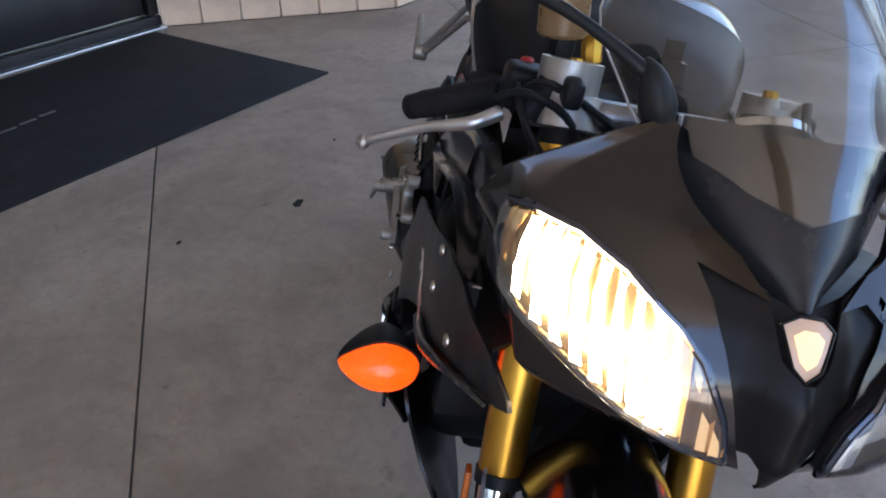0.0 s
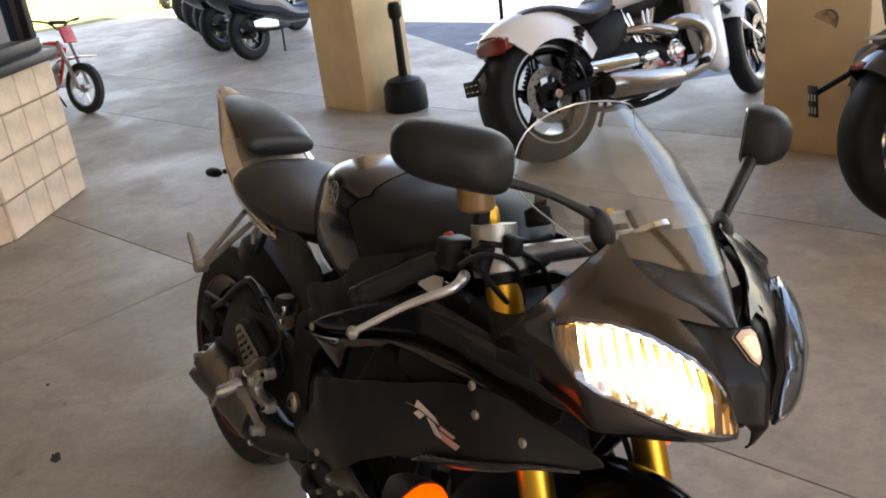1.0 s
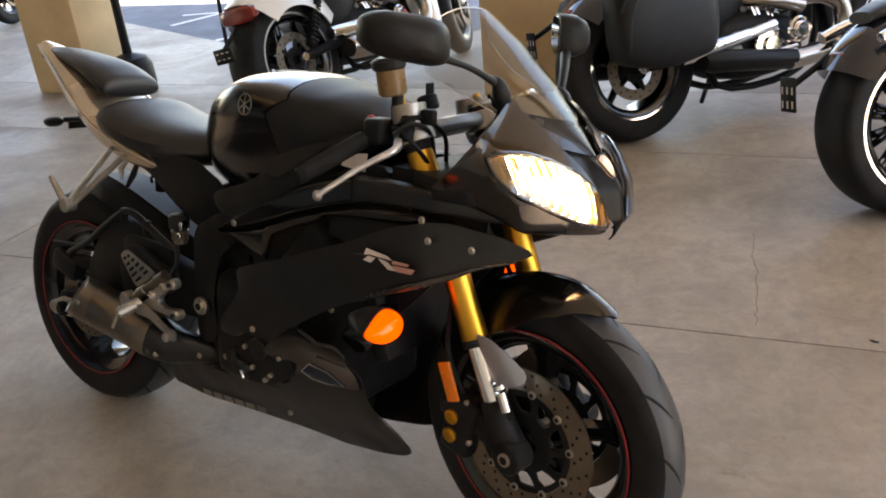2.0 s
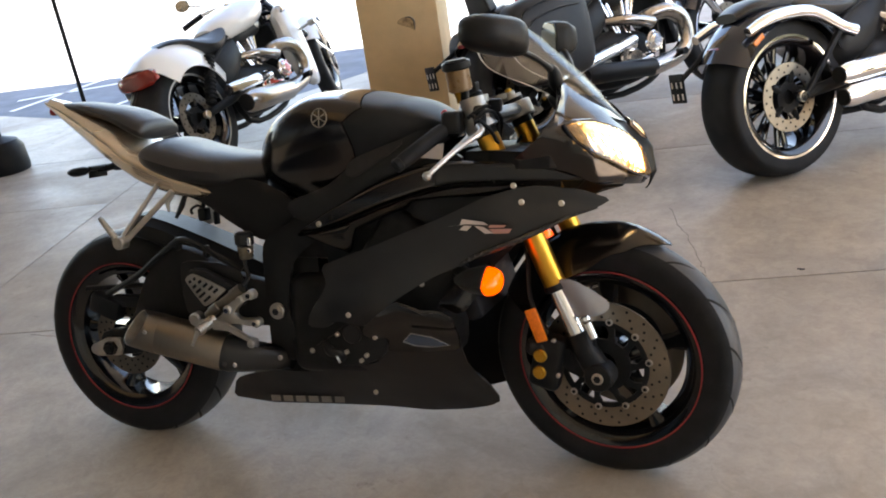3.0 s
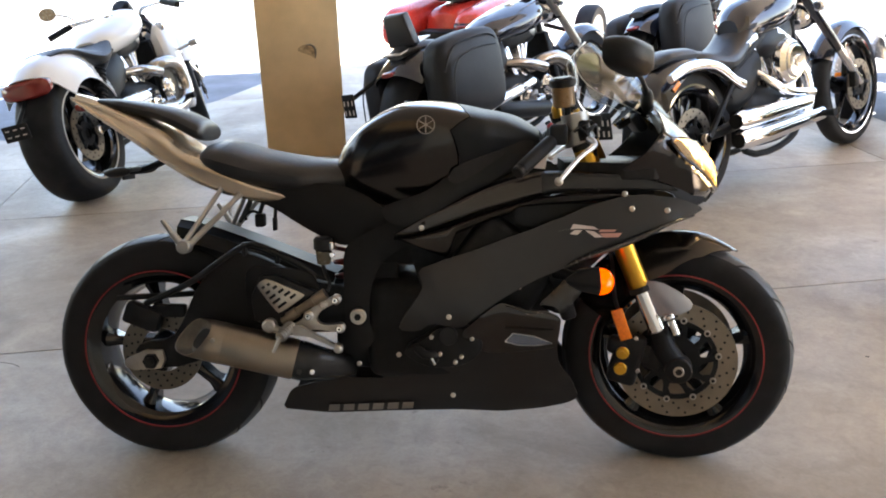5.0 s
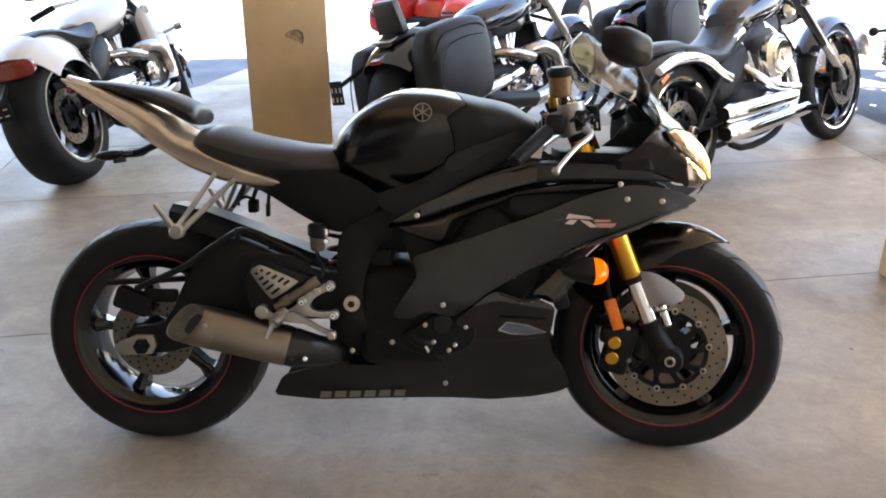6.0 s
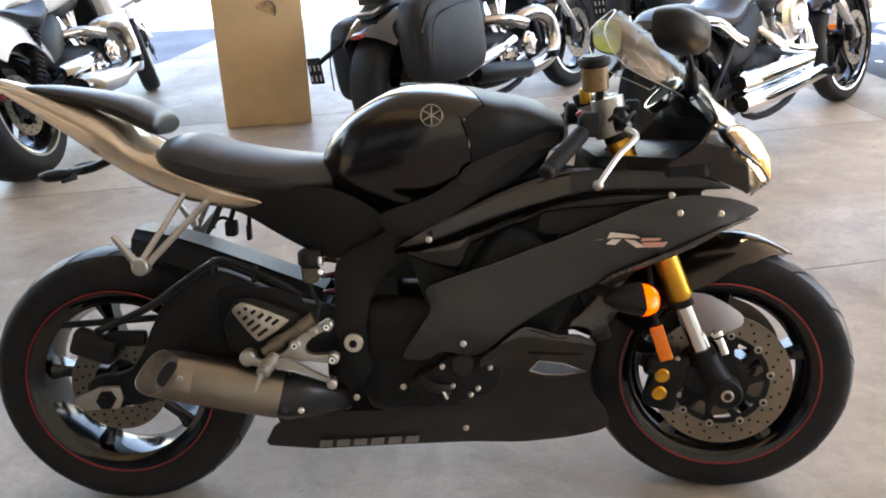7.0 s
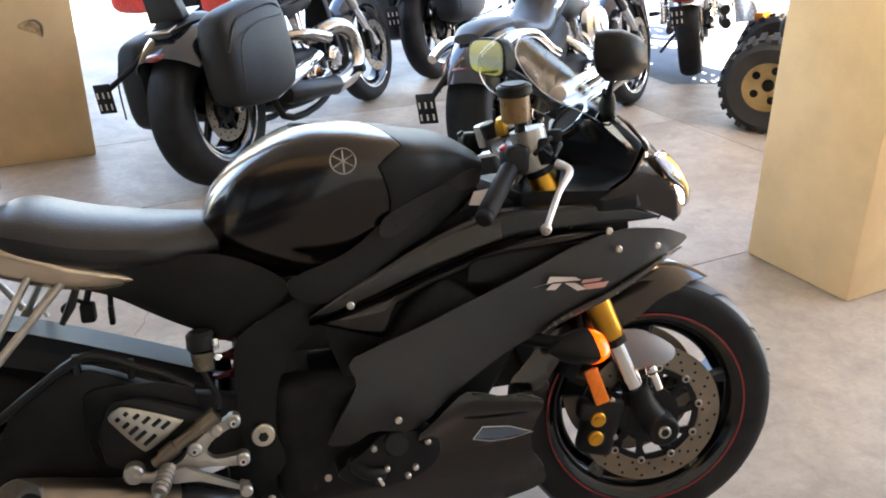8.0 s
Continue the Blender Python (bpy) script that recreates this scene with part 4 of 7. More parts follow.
part("master_cylinder", tube([(0.359, -0.198, 0.415), (0.373, -0.198, 0.424), (0.374, -0.198, 0.425), (0.398, -0.198, 0.441), (0.399, -0.198, 0.442), (0.440, -0.198, 0.468), (0.441, -0.198, 0.469), (0.470, -0.197, 0.488)],
                             [0.010, 0.010, 0.014, 0.014, 0.011, 0.012, 0.015, 0.014], 14), M_DISC, rs, "dull grey brake cylinder")
part("heel_pivot", merge(disc_at((0.325, -0.195, 0.404), (0, 1, 0), 0.0175, 0.03, 20, 0.004), tube([(0.325, -0.2, 0.402), (0.352, -0.2, 0.392), (0.372, -0.2, 0.398)], [0.012, 0.009, 0.009], 10)), M_CAST, rs)
part("foot_peg", merge(tube([(0.382, -0.205, 0.407), (0.366, -0.255, 0.388)], [0.0135, 0.0125], 12), tube([(0.366, -0.255, 0.388), (0.350, -0.262, 0.352)], [0.006, 0.004], 8)), M_CAST, rs, "knurled metal foot peg")
for _k in range(5):
    _q = V(0.382, -0.205, 0.407).lerp(V(0.366, -0.255, 0.388), 0.15 + 0.17 * _k)
    part("knurl_ring", disc_at(_q, (0.016, 0.05, 0.019), 0.0152, 0.004, 12), M_CAST, rs)
part("brake_pedal", loft([[V(x, -0.215 - 0.006 * c_, z + d_) for c_, d_ in ((-1, -h_), (1, -h_), (1, h_), (-1, h_))] for x, z, h_ in ((0.388, 0.396, 0.012), (0.41, 0.396, 0.013), (0.432, 0.389, 0.008), (0.47, 0.370, 0.006), (0.495, 0.358, 0.005), (0.498, 0.357, 0.010), (0.512, 0.352, 0.010))]), M_CAST, rs, "cast brake pedal")
part("pedal_tip", disc_at((0.505, -0.228, 0.355), (0, 1, 0), 0.011, 0.022, 12, 0.003), M_CAST, rs)
fc = part("fluid_cup", loft([[V(0.456 + r_ * math.cos(t * 0.5236), -0.14 + r_ * math.sin(t * 0.5236), z) for t in range(12)] for r_, z in ((0.016, 0.552), (0.0185, 0.558), (0.021, 0.585))]), M_CUP, r6, "smoky brake fluid cup with black cap")
part("cap", disc_at((0.455, -0.14, 0.604), (0, 0, 1), 0.0245, 0.036, 18, 0.006), M_BLACK, fc)
part("cup_clip", merge(box((0.480, -0.15, 0.600), (0.012, 0.02, 0.022), 0.003), disc_at((0.482, -0.163, 0.578), (0, 1, 0), 0.007, 0.01, 10, 0.002)), M_CHROME, fc, "bright cup bracket")
part("shock_spring", tube([(0.492 + 0.027 * math.cos(t * 0.7), -0.045 + 0.027 * math.sin(t * 0.7), 0.485 + 0.0042 * t) for t in range(24)], 0.006, 6), M_SPRING, r6, "red rear shock spring")
part("hose_loop", tube([(0.455, -0.15, 0.552), (0.462, -0.155, 0.53), (0.475, -0.17, 0.51), (0.472, -0.19, 0.49)], 0.005, 8, 5), M_BLACK, r6)

# -- exhaust
E0, E1 = V(0.150, -0.195, 0.368), V(0.380, -0.160, 0.307)
_ed = (E1 - E0).normalized()


def can_ring(p, s, n=28, tilt=0.0):
    up = V(0, 0.12, 1).cross(_ed).cross(_ed) * -1
    up = (up - _ed * up.dot(_ed)).normalized()
    sd = _ed.cross(up).normalized()
    out = []
    for j in range(n):
        t = 2 * math.pi * j / n
        c, q = math.cos(t), math.sin(t)
        cc, qq = math.copysign(abs(c) ** 0.75, c), math.copysign(abs(q) ** 0.75, q)
        out.append(p + sd * cc * 0.048 * s + up * qq * 0.052 * s + _ed * tilt * (0.5 + 0.22 * qq - 0.34 * math.copysign(1, sd.y) * cc))
    return out


can = part("silencer", loft([can_ring(E0.lerp(E1, t), s) for t, s in ((0.20, 0.985), (0.21, 1.0), (0.97, 1.0), (1.0, 0.98))]), M_TITAN, r6, "brushed titanium stub silencer")
part("end_cap", loft([can_ring(E0 + _ed * 0.050, 1.004), can_ring(E0 + _ed * 0.020, 1.006), can_ring(E0 - _ed * 0.072, 0.96, tilt=0.10), can_ring(E0 - _ed * 0.075, 0.935, tilt=0.10), can_ring(E0 - _ed * 0.073, 0.90, tilt=0.10)], False), M_TITAN, can, "slash-cut steel end cap")
part("cap_liner", loft([can_ring(E0 - _ed * 0.072, 0.905, tilt=0.10), can_ring(E0 - _ed * 0.052, 0.84, tilt=0.075), can_ring(E0 - _ed * 0.030, 0.70, tilt=0.055), can_ring(E0 - _ed * 0.024, 0.50, tilt=0.05)], False), M_LINER, can, "dark grey liner inside the cut")
part("outlet", loft([can_ring(E0 - _ed * 0.0265, 0.52, tilt=0.05), can_ring(E0 - _ed * 0.022, 0.52, tilt=0.05)]), M_TREAD, can, "dark exhaust outlet")
part("strap", loft([can_ring(E0 + _ed * 0.036, 1.016), can_ring(E0 + _ed * 0.054, 1.016)]), M_TITAN, can)
part("can_rivet", disc_at(E0 + _ed * 0.045 + V(0, -0.056, 0.02), (0, 1, 0), 0.006, 0.008, 10, 0.002), M_CAST, can)
part("link_pipe", loft([can_ring(E1, 0.96), can_ring(E1 + _ed * 0.02, 0.97), can_ring(E1 + _ed * 0.07 + V(0, 0, 0.004), 0.8), can_ring(E1 + _ed * 0.15 + V(0, 0.07, -0.005), 0.55)]), M_SHEEN, can, "black heat shield over the link pipe")
part("shield_bolt", disc_at(E1 + _ed * 0.055 + V(0, -0.055, -0.005), (0, 1, 0), 0.007, 0.01, 10, 0.002), M_CHROME, can)

# -- tank, airbox cover, seats, tail
TK_X = (0.474, 0.50, 0.56, 0.65, 0.73, 0.80, 0.86, 0.90, 0.95, 1.0)
TK_Y = ((0, 0.03, 0.045, 0.05, 0.05, 0.045, 0.03), (0, 0.045, 0.075, 0.085, 0.09, 0.085, 0.07), (0, 0.07, 0.115, 0.13, 0.135, 0.12, 0.09), (0, 0.095, 0.15, 0.168, 0.170, 0.145, 0.11), (0, 0.10, 0.168, 0.187, 0.185, 0.155, 0.12),
        (0, 0.10, 0.17, 0.187, 0.185, 0.155, 0.12), (0, 0.095, 0.16, 0.175, 0.172, 0.145, 0.11), (0, 0.085, 0.14, 0.155, 0.152, 0.13, 0.10), (0, 0.075, 0.125, 0.135, 0.13, 0.11, 0.08), (0, 0.05, 0.085, 0.092, 0.09, 0.075, 0.05))
TK_Z = ((0.795, 0.793, 0.788, 0.79, 0.78, 0.765, 0.75), (0.854, 0.850, 0.838, 0.818, 0.80, 0.76, 0.73), (0.910, 0.906, 0.893, 0.865, 0.81, 0.75, 0.71), (0.954, 0.950, 0.931, 0.892, 0.835, 0.75, 0.69), (0.961, 0.955, 0.937, 0.900, 0.85, 0.75, 0.685),
        (0.952, 0.945, 0.928, 0.896, 0.85, 0.76, 0.70), (0.939, 0.931, 0.914, 0.888, 0.85, 0.78, 0.73), (0.932, 0.924, 0.907, 0.88, 0.85, 0.80, 0.76), (0.917, 0.907, 0.89, 0.868, 0.85, 0.825, 0.80), (0.885, 0.880, 0.87, 0.86, 0.85, 0.838, 0.83))


TK_EASED = {flag: [[[q.x for q in c], [q.y for q in c]] for c in [spline([(x, r[k], 0) for x, r in zip(TK_X, rows)], 6) for k in range(7)]] for flag, rows in ((True, TK_Y), (False, TK_Z))}


def tank_skin(x, s):
    """The tank's outside: x along it, s from the ridge (0) round to the knees (1 left, -1 right)."""
    def at(rows):
        cols = [lerp(x, *TK_EASED[rows is TK_Y][k]) for k in range(7)]
        q = min(5.999, abs(s) * 6)
        i, t = int(q), q - int(q)
        a, b, c, d = (cols[max(i - 1, 0)] if i else cols[1] * (-1 if rows is TK_Y else 1), cols[i], cols[i + 1], cols[min(i + 2, 6)])
        return 0.5 * (2 * b + (c - a) * t + (2 * a - 5 * b + 4 * c - d) * t * t + (3 * b - a - 3 * c + d) * t ** 3)
    return V(x, math.copysign(at(TK_Y), s), at(TK_Z))


tank = part("tank", panel([(0.474, -1), (0.62, -1), (0.80, -1), (0.80, -0.72), (0.782, -0.55), (0.828, -0.36), (0.80, -0.15), (0.79, 0), (0.80, 0.15), (0.828, 0.36), (0.782, 0.55), (0.80, 0.72), (0.80, 1), (0.474, 1)],
                          tank_skin, 0.012, 0.045, 0.004), M_PAINT, r6, "charcoal metallic fuel tank")
part("airbox_cover", panel([(1.0, -1), (0.804, -1), (0.804, -0.72), (0.786, -0.55), (0.832, -0.36), (0.804, -0.15), (0.794, 0), (0.804, 0.15), (0.832, 0.36), (0.786, 0.55), (0.804, 0.72), (0.804, 1), (1.0, 1)],
                           tank_skin, 0.012, 0.045, 0.004), M_BLACK, r6, "satin black airbox cover ahead of the tank")
part("cover_front", loft([[tank_skin(1.0, s / 12) for s in range(-12, 13)], [V(1.012, 0.6 * tank_skin(1.0, s / 12).y, 0.85 + 0.6 * (tank_skin(1.0, s / 12).z - 0.85)) for s in range(-12, 13)]]), M_SHEEN, r6)
part("filler_cap", disc_at((0.70, 0, 0.955), (0.03, 0, 1), 0.05, 0.01, 28, 0.003), M_DARK, tank, "dark fuel filler cap")
[part("tank_side_cover", panel(soft([(0.63, 0.655), (0.72, 0.650), (0.80, 0.70), (0.92, 0.785), (0.985, 0.835), (0.985, 0.865), (0.90, 0.845), (0.80, 0.795), (0.72, 0.735), (0.60, 0.70)]),
                                lambda u, v, s=s: (u, s * (0.180 - 0.16 * max(0, u - 0.76) + 0.05 * (0.75 - v)), v), 0.03, 0.03, 0.006, roll=(0.014, 0.010)), M_BLACK, r6, "black textured tank side cover") for s in (-1, 1)]
[part("grip_pad", panel(soft([(0.775, 0.765), (0.79, 0.80), (0.90, 0.838), (0.925, 0.835), (0.86, 0.79), (0.80, 0.755)]),
                        lambda u, v, s=s: (u, s * (0.189 - 0.16 * max(0, u - 0.76) + 0.05 * (0.75 - v)), v), 0.03, 0.03, 0.003, roll=(0.006, 0.003)), M_GRAIN, r6, "grained grey-black grip pad") for s in (-1, 1)]


def tank_y(x, z):
    return min((abs(tank_skin(x, s / 200).z - z), tank_skin(x, s / 200).y) for s in range(30, 190))[1]


_lg = []
_ringpts = [(0.724 + 0.0215 * math.cos(2 * math.pi * j / 28), 0.900 + 0.0215 * math.sin(2 * math.pi * j / 28)) for j in range(29)]
_lg.append(tube([(x, -tank_y(x, z) - 0.0005, z) for x, z in _ringpts], 0.0011, 6))
for _k in range(3):
    _a = math.pi * (_k / 3 + 0.5)
    _lg.append(tube([(0.724 + q * math.cos(_a), -tank_y(0.724 + q * math.cos(_a), 0.900 + q * math.sin(_a)) - 0.0005, 0.900 + q * math.sin(_a)) for q in (-0.019, -0.01, 0, 0.01, 0.019)], 0.0012, 6))
part("tank_badge", merge(*_lg), M_SILVERLET, tank, "round pale badge with three crossed bars")

part("rider_seat", loft_x([(0.126, 0, 0.822, 0.09, 0.018, 0.8), (0.150, 0, 0.823, 0.130, 0.034, 0.7), (0.20, 0, 0.812, 0.15, 0.05, 0.7), (0.29, 0, 0.787, 0.148, 0.05, 0.7), (0.40, 0, 0.773, 0.13, 0.045, 0.7), (0.47, 0, 0.768, 0.10, 0.043, 0.75), (0.518, 0, 0.768, 0.085, 0.035, 0.8)], 28, 3.0, 4), M_SEAT, r6, "black vinyl rider seat")
part("passenger_seat", loft_x([(-0.165, 0, 0.968, 0.032, 0.008, 0.8), (-0.10, 0, 0.958, 0.054, 0.016, 0.75), (0.0, 0, 0.938, 0.076, 0.022, 0.7), (0.06, 0, 0.918, 0.088, 0.027, 0.7), (0.105, 0, 0.896, 0.090, 0.029, 0.75), (0.124, 0, 0.888, 0.086, 0.026, 0.8), (0.131, 0, 0.886, 0.078, 0.018, 0.8)], 24, 3.0, 4), M_SEAT, r6, "black vinyl passenger seat pad")


T_TOP = eased((-0.243, -0.16, -0.05, 0.03, 0.085, 0.167, 0.251, 0.337, 0.380), (0.982, 0.964, 0.924, 0.890, 0.848, 0.815, 0.777, 0.740, 0.712))
T_LOW = eased((-0.243, -0.213, -0.12, -0.03, 0.05, 0.125, 0.22, 0.305, 0.380), (0.974, 0.955, 0.900, 0.846, 0.797, 0.756, 0.722, 0.707, 0.709))


def tail_at(x, k):
    """A crest along the panel two thirds up, the face below it hollow."""
    lo, hi = lerp(x, *T_LOW), lerp(x, *T_TOP)
    w = lerp(x, (-0.255, -0.15, 0.0, 0.12, 0.25, 0.34, 0.380), (0.018, 0.055, 0.108, 0.130, 0.136, 0.125, 0.108))
    return w * lerp(k, (0, 0.15, 0.4, 0.62, 0.72, 0.85, 1), (0.82, 0.90, 0.955, 1.0, 0.985, 0.90, 0.74)), lo + (hi - lo) * k


def tail_half(x, z):
    lo, hi = lerp(x, *T_LOW), lerp(x, *T_TOP)
    return tail_at(x, min(1, max(0, (z - lo) / max(0.004, hi - lo))))[0]


_tx = [-0.243 + 0.623 * i / 60 for i in range(61)]
_tk = (0, 0.08, 0.15, 0.27, 0.4, 0.52, 0.60, 0.64, 0.68, 0.72, 0.78, 0.85, 0.92, 1)
for _s in (-1, 1):
    tp = part("tail_panel", sheet(_tx, _tk, lambda x, k: V(x, _s * tail_at(x, k)[0], tail_at(x, k)[1])), M_TAIL, r6, "champagne silver tail side panel", sharp=60)
    part("vent_slot", panel([(0.215, 0.781), (0.30, 0.750), (0.352, 0.727), (0.30, 0.746)], lambda u, v: (u, _s * (tail_half(u, v) + 0.002), v), 0.02, 0.01, 0.002), M_TREAD, tp, "thin dark slot")
part("tail_deck", sheet([-0.23 + 0.42 * i / 30 for i in range(31)], [-1 + 0.2 * i for i in range(11)],
                        lambda x, a: V(x, a * tail_at(x, 0.9)[0] * 0.99, tail_at(x, 0.9)[1] + 0.012 * (1 - abs(a) ** 3)), 0.006), M_TAIL, r6, "champagne silver tail deck")
part("deck_front", sheet([0.186 + 0.05 * i / 6 for i in range(7)], [-1 + 0.25 * i for i in range(9)], lambda x, a: V(x, a * 0.10, tail_at(0.19, 0.9)[1] + 0.010 * (1 - a * a) - 1.6 * (x - 0.186)), 0.004), M_BLACK, r6)
part("tail_lamp", box((-0.225, 0, 0.952), (0.02, 0.04, 0.022), 0.008), M_REDLENS, r6, "red tail lamp")
[part("frame_cover", panel(soft([(0.15, 0.735), (0.30, 0.705), (0.408, 0.638), (0.505, 0.592), (0.56, 0.615), (0.625, 0.68), (0.58, 0.72), (0.50, 0.755), (0.37, 0.755), (0.25, 0.77)]),
                                    lambda u, v, s=s: (u, s * (0.112 + 0.11 * max(0, u - 0.3)), v), 0.04, 0.04, 0.006, roll=(0.016, 0.010)), M_MATTE, r6, "satin black frame side cover") for s in (-1, 1)]
part("wiring_hook", merge(tube([(0.226, -0.03, 0.652), (0.223, -0.03, 0.665), (0.245, -0.03, 0.676), (0.262, -0.03, 0.668)], 0.004, 8, 3), box((0.264, -0.03, 0.652), (0.026, 0.03, 0.036), 0.006), box((0.303, -0.03, 0.642), (0.010, 0.02, 0.036), 0.003), tube([(0.262, -0.03, 0.668), (0.275, -0.03, 0.70), (0.30, -0.02, 0.715)], 0.006, 8, 3), tube([(0.303, -0.03, 0.655), (0.305, -0.02, 0.70)], 0.005, 8)), M_DARK, r6, "dark wiring plug below the seat rail")
part("undertray", box((0.14, 0, 0.785), (0.26, 0.16, 0.03), 0.01, m=Matrix.Rotation(radians(28), 4, "Y")), M_BLACK, r6)
for _s in (-1, 1):
    hg = part("peg_hanger", merge(tube([(0.195, _s * 0.125, 0.745), (0.115, _s * 0.195, 0.612)], [0.0065, 0.0075], 8), tube([(0.245, _s * 0.13, 0.73), (0.125, _s * 0.195, 0.605)], [0.007, 0.008], 8),
                                  disc_at((0.118, _s * 0.20, 0.605), (0, 1, 0), 0.018, 0.03, 12, 0.003)), M_CAST, r6, "bright passenger peg hanger")
    peg = part("passenger_peg", tube([(0.110, _s * 0.205, 0.612), (0.068, _s * 0.210, 0.673)], [0.0085, 0.006], 10), M_CAST, hg, "folded knurled passenger peg")
    for _k in range(7):
        part("knurl_ring", disc_at(V(0.110, _s * 0.205, 0.612).lerp(V(0.068, _s * 0.210, 0.673), 0.12 + 0.125 * _k), (-0.042, 0.005 * _s, 0.061), 0.0102 - 0.0004 * _k, 0.003, 10), M_CAST, hg)
part("strap_buckle", tube([(0.262, -0.10, 0.715), (0.250, -0.105, 0.685), (0.232, -0.11, 0.655)], [0.006, 0.008, 0.005], 8), M_BLACK, r6)
part("helmet_hook", tube([(0.225, -0.10, 0.72), (0.205, -0.105, 0.695), (0.212, -0.11, 0.672)], [0.005, 0.007, 0.004], 8), M_CAST, r6, "small metal strap hook")
pl = part("plate_bracket", merge(tube([(0.02, 0, 0.82), (-0.05, 0, 0.79), (-0.10, 0, 0.782)], 0.010, 8, 3), box((-0.105, 0, 0.775), (0.008, 0.07, 0.03), 0.002), tube([(-0.07, -0.07, 0.790), (-0.07, 0.07, 0.790)], 0.007, 8)), M_BLACK, r6, "stubby black plate bracket")
for _s in (-1, 1):
    part("rear_indicator", loft_x([(-0.13, _s * 0.085, 0.782, 0.008, 0.006, 1), (-0.11, _s * 0.085, 0.782, 0.018, 0.013, 1), (-0.075, _s * 0.085, 0.786, 0.015, 0.012, 1), (-0.06, _s * 0.085, 0.788, 0.006, 0.005, 1)], 14, 2, 2), M_BLACK, pl)

# -- side fairings: upper strip, big flank, lower cowl; dark duct between
FLANK = [(1.395, 0.695), (1.334, 0.720), (1.247, 0.733), (1.189, 0.727), (1.12, 0.708), (1.016, 0.663), (0.91, 0.624), (0.85, 0.600), (0.784, 0.579), (0.699, 0.548), (0.715, 0.507), (0.698, 0.476),
         (0.665, 0.431), (0.650, 0.395), (0.70, 0.392), (0.735, 0.417), (0.805, 0.401), (0.850, 0.437), (0.908, 0.480), (0.989, 0.526), (1.051, 0.552), (1.10, 0.579), (1.191, 0.614), (1.261, 0.643), (1.304, 0.663), (1.367, 0.679)]
LOWER = [(0.66, 0.288), (0.607, 0.250), (0.497, 0.247), (0.409, 0.227), (0.345, 0.204), (0.311, 0.140), (0.438, 0.131), (0.653, 0.143), (0.795, 0.149), (0.907, 0.146), (1.004, 0.158), (1.075, 0.176), (1.106, 0.196), (1.085, 0.25),
         (1.050, 0.305), (1.044, 0.348), (1.042, 0.385), (0.985, 0.425), (0.933, 0.392), (0.881, 0.375), (0.849, 0.374), (0.845, 0.357), (0.821, 0.302), (0.787, 0.289), (0.719, 0.280)]
WING = [(0.805, 0.396), (0.850, 0.436), (0.900, 0.474), (0.927, 0.470), (0.971, 0.456), (1.009, 0.459), (1.047, 0.443), (1.048, 0.415), (1.046, 0.385), (1.040, 0.352), (0.985, 0.345), (0.93, 0.338), (0.87, 0.335), (0.840, 0.350)]
SCARF = [(1.092, 0.548), (1.130, 0.560), (1.118, 0.519), (1.092, 0.488), (1.064, 0.450), (1.044, 0.441), (1.009, 0.457), (0.997, 0.463), (1.041, 0.501), (1.062, 0.526)]
S_TOP = eased((0.642, 0.70, 0.804, 0.871, 0.937, 0.99, 1.05, 1.116, 1.20, 1.24), (0.624, 0.632, 0.664, 0.688, 0.708, 0.722, 0.733, 0.737, 0.735, 0.726))
S_LOW = ((0.642, 0.684, 0.726, 0.775, 0.786, 0.793, 0.874, 0.930, 0.945, 1.017, 1.122, 1.20, 1.24), (0.623, 0.606, 0.590, 0.575, 0.606, 0.632, 0.666, 0.684, 0.699, 0.706, 0.709, 0.713, 0.722))
B_TOP = eased((0.642, 0.71, 0.764, 0.842, 0.91, 0.977, 1.05, 1.12, 1.20, 1.25, 1.33), (0.632, 0.675, 0.702, 0.740, 0.766, 0.782, 0.786, 0.784, 0.783, 0.775, 0.742))
B_LOW = eased((0.642, 0.70, 0.804, 0.871, 0.937, 0.99, 1.05, 1.20, 1.33), (0.626, 0.634, 0.667, 0.691, 0.710, 0.724, 0.735, 0.737, 0.736))


def wing_skin(s):
    """The wing: swells out along its upper edge, hollow below it, flicked out at its front."""
    def f(x, z):
        up = lerp(z - lerp(x, (0.80, 0.90, 1.04), (0.40, 0.474, 0.445)), (-0.12, -0.075, -0.045, -0.015, 0.0), (-0.003, 0.001, 0.009, 0.024, 0.021))
        return (x, s * (half_width(x, z) + 0.004 + up) + (0.015 if s > 0 else 0), z)
    return f


def band(s, low, top, off, crest, xs, ks=(0, 0.06, 0.14, 0.25, 0.4, 0.55, 0.68, 0.78, 0.86, 0.93, 1)):
    """A side band between two curves, swelling to a crest and rolled in at both rims."""
    def f(x, k):
        z = lerp(x, *low) + (lerp(x, *top) - lerp(x, *low)) * k
        d = lerp(k, (0, 0.06, 0.14, 0.4, 0.78, 0.86, 0.93, 1), (-0.010, -0.004, 0, crest * 0.55, crest, crest * 0.7, -0.004, -0.016))
        return V(x, s * (half_width(x, z) + off + d) + (0.015 if s > 0 else 0), z)
    return sheet(xs, ks, f, 0.004)


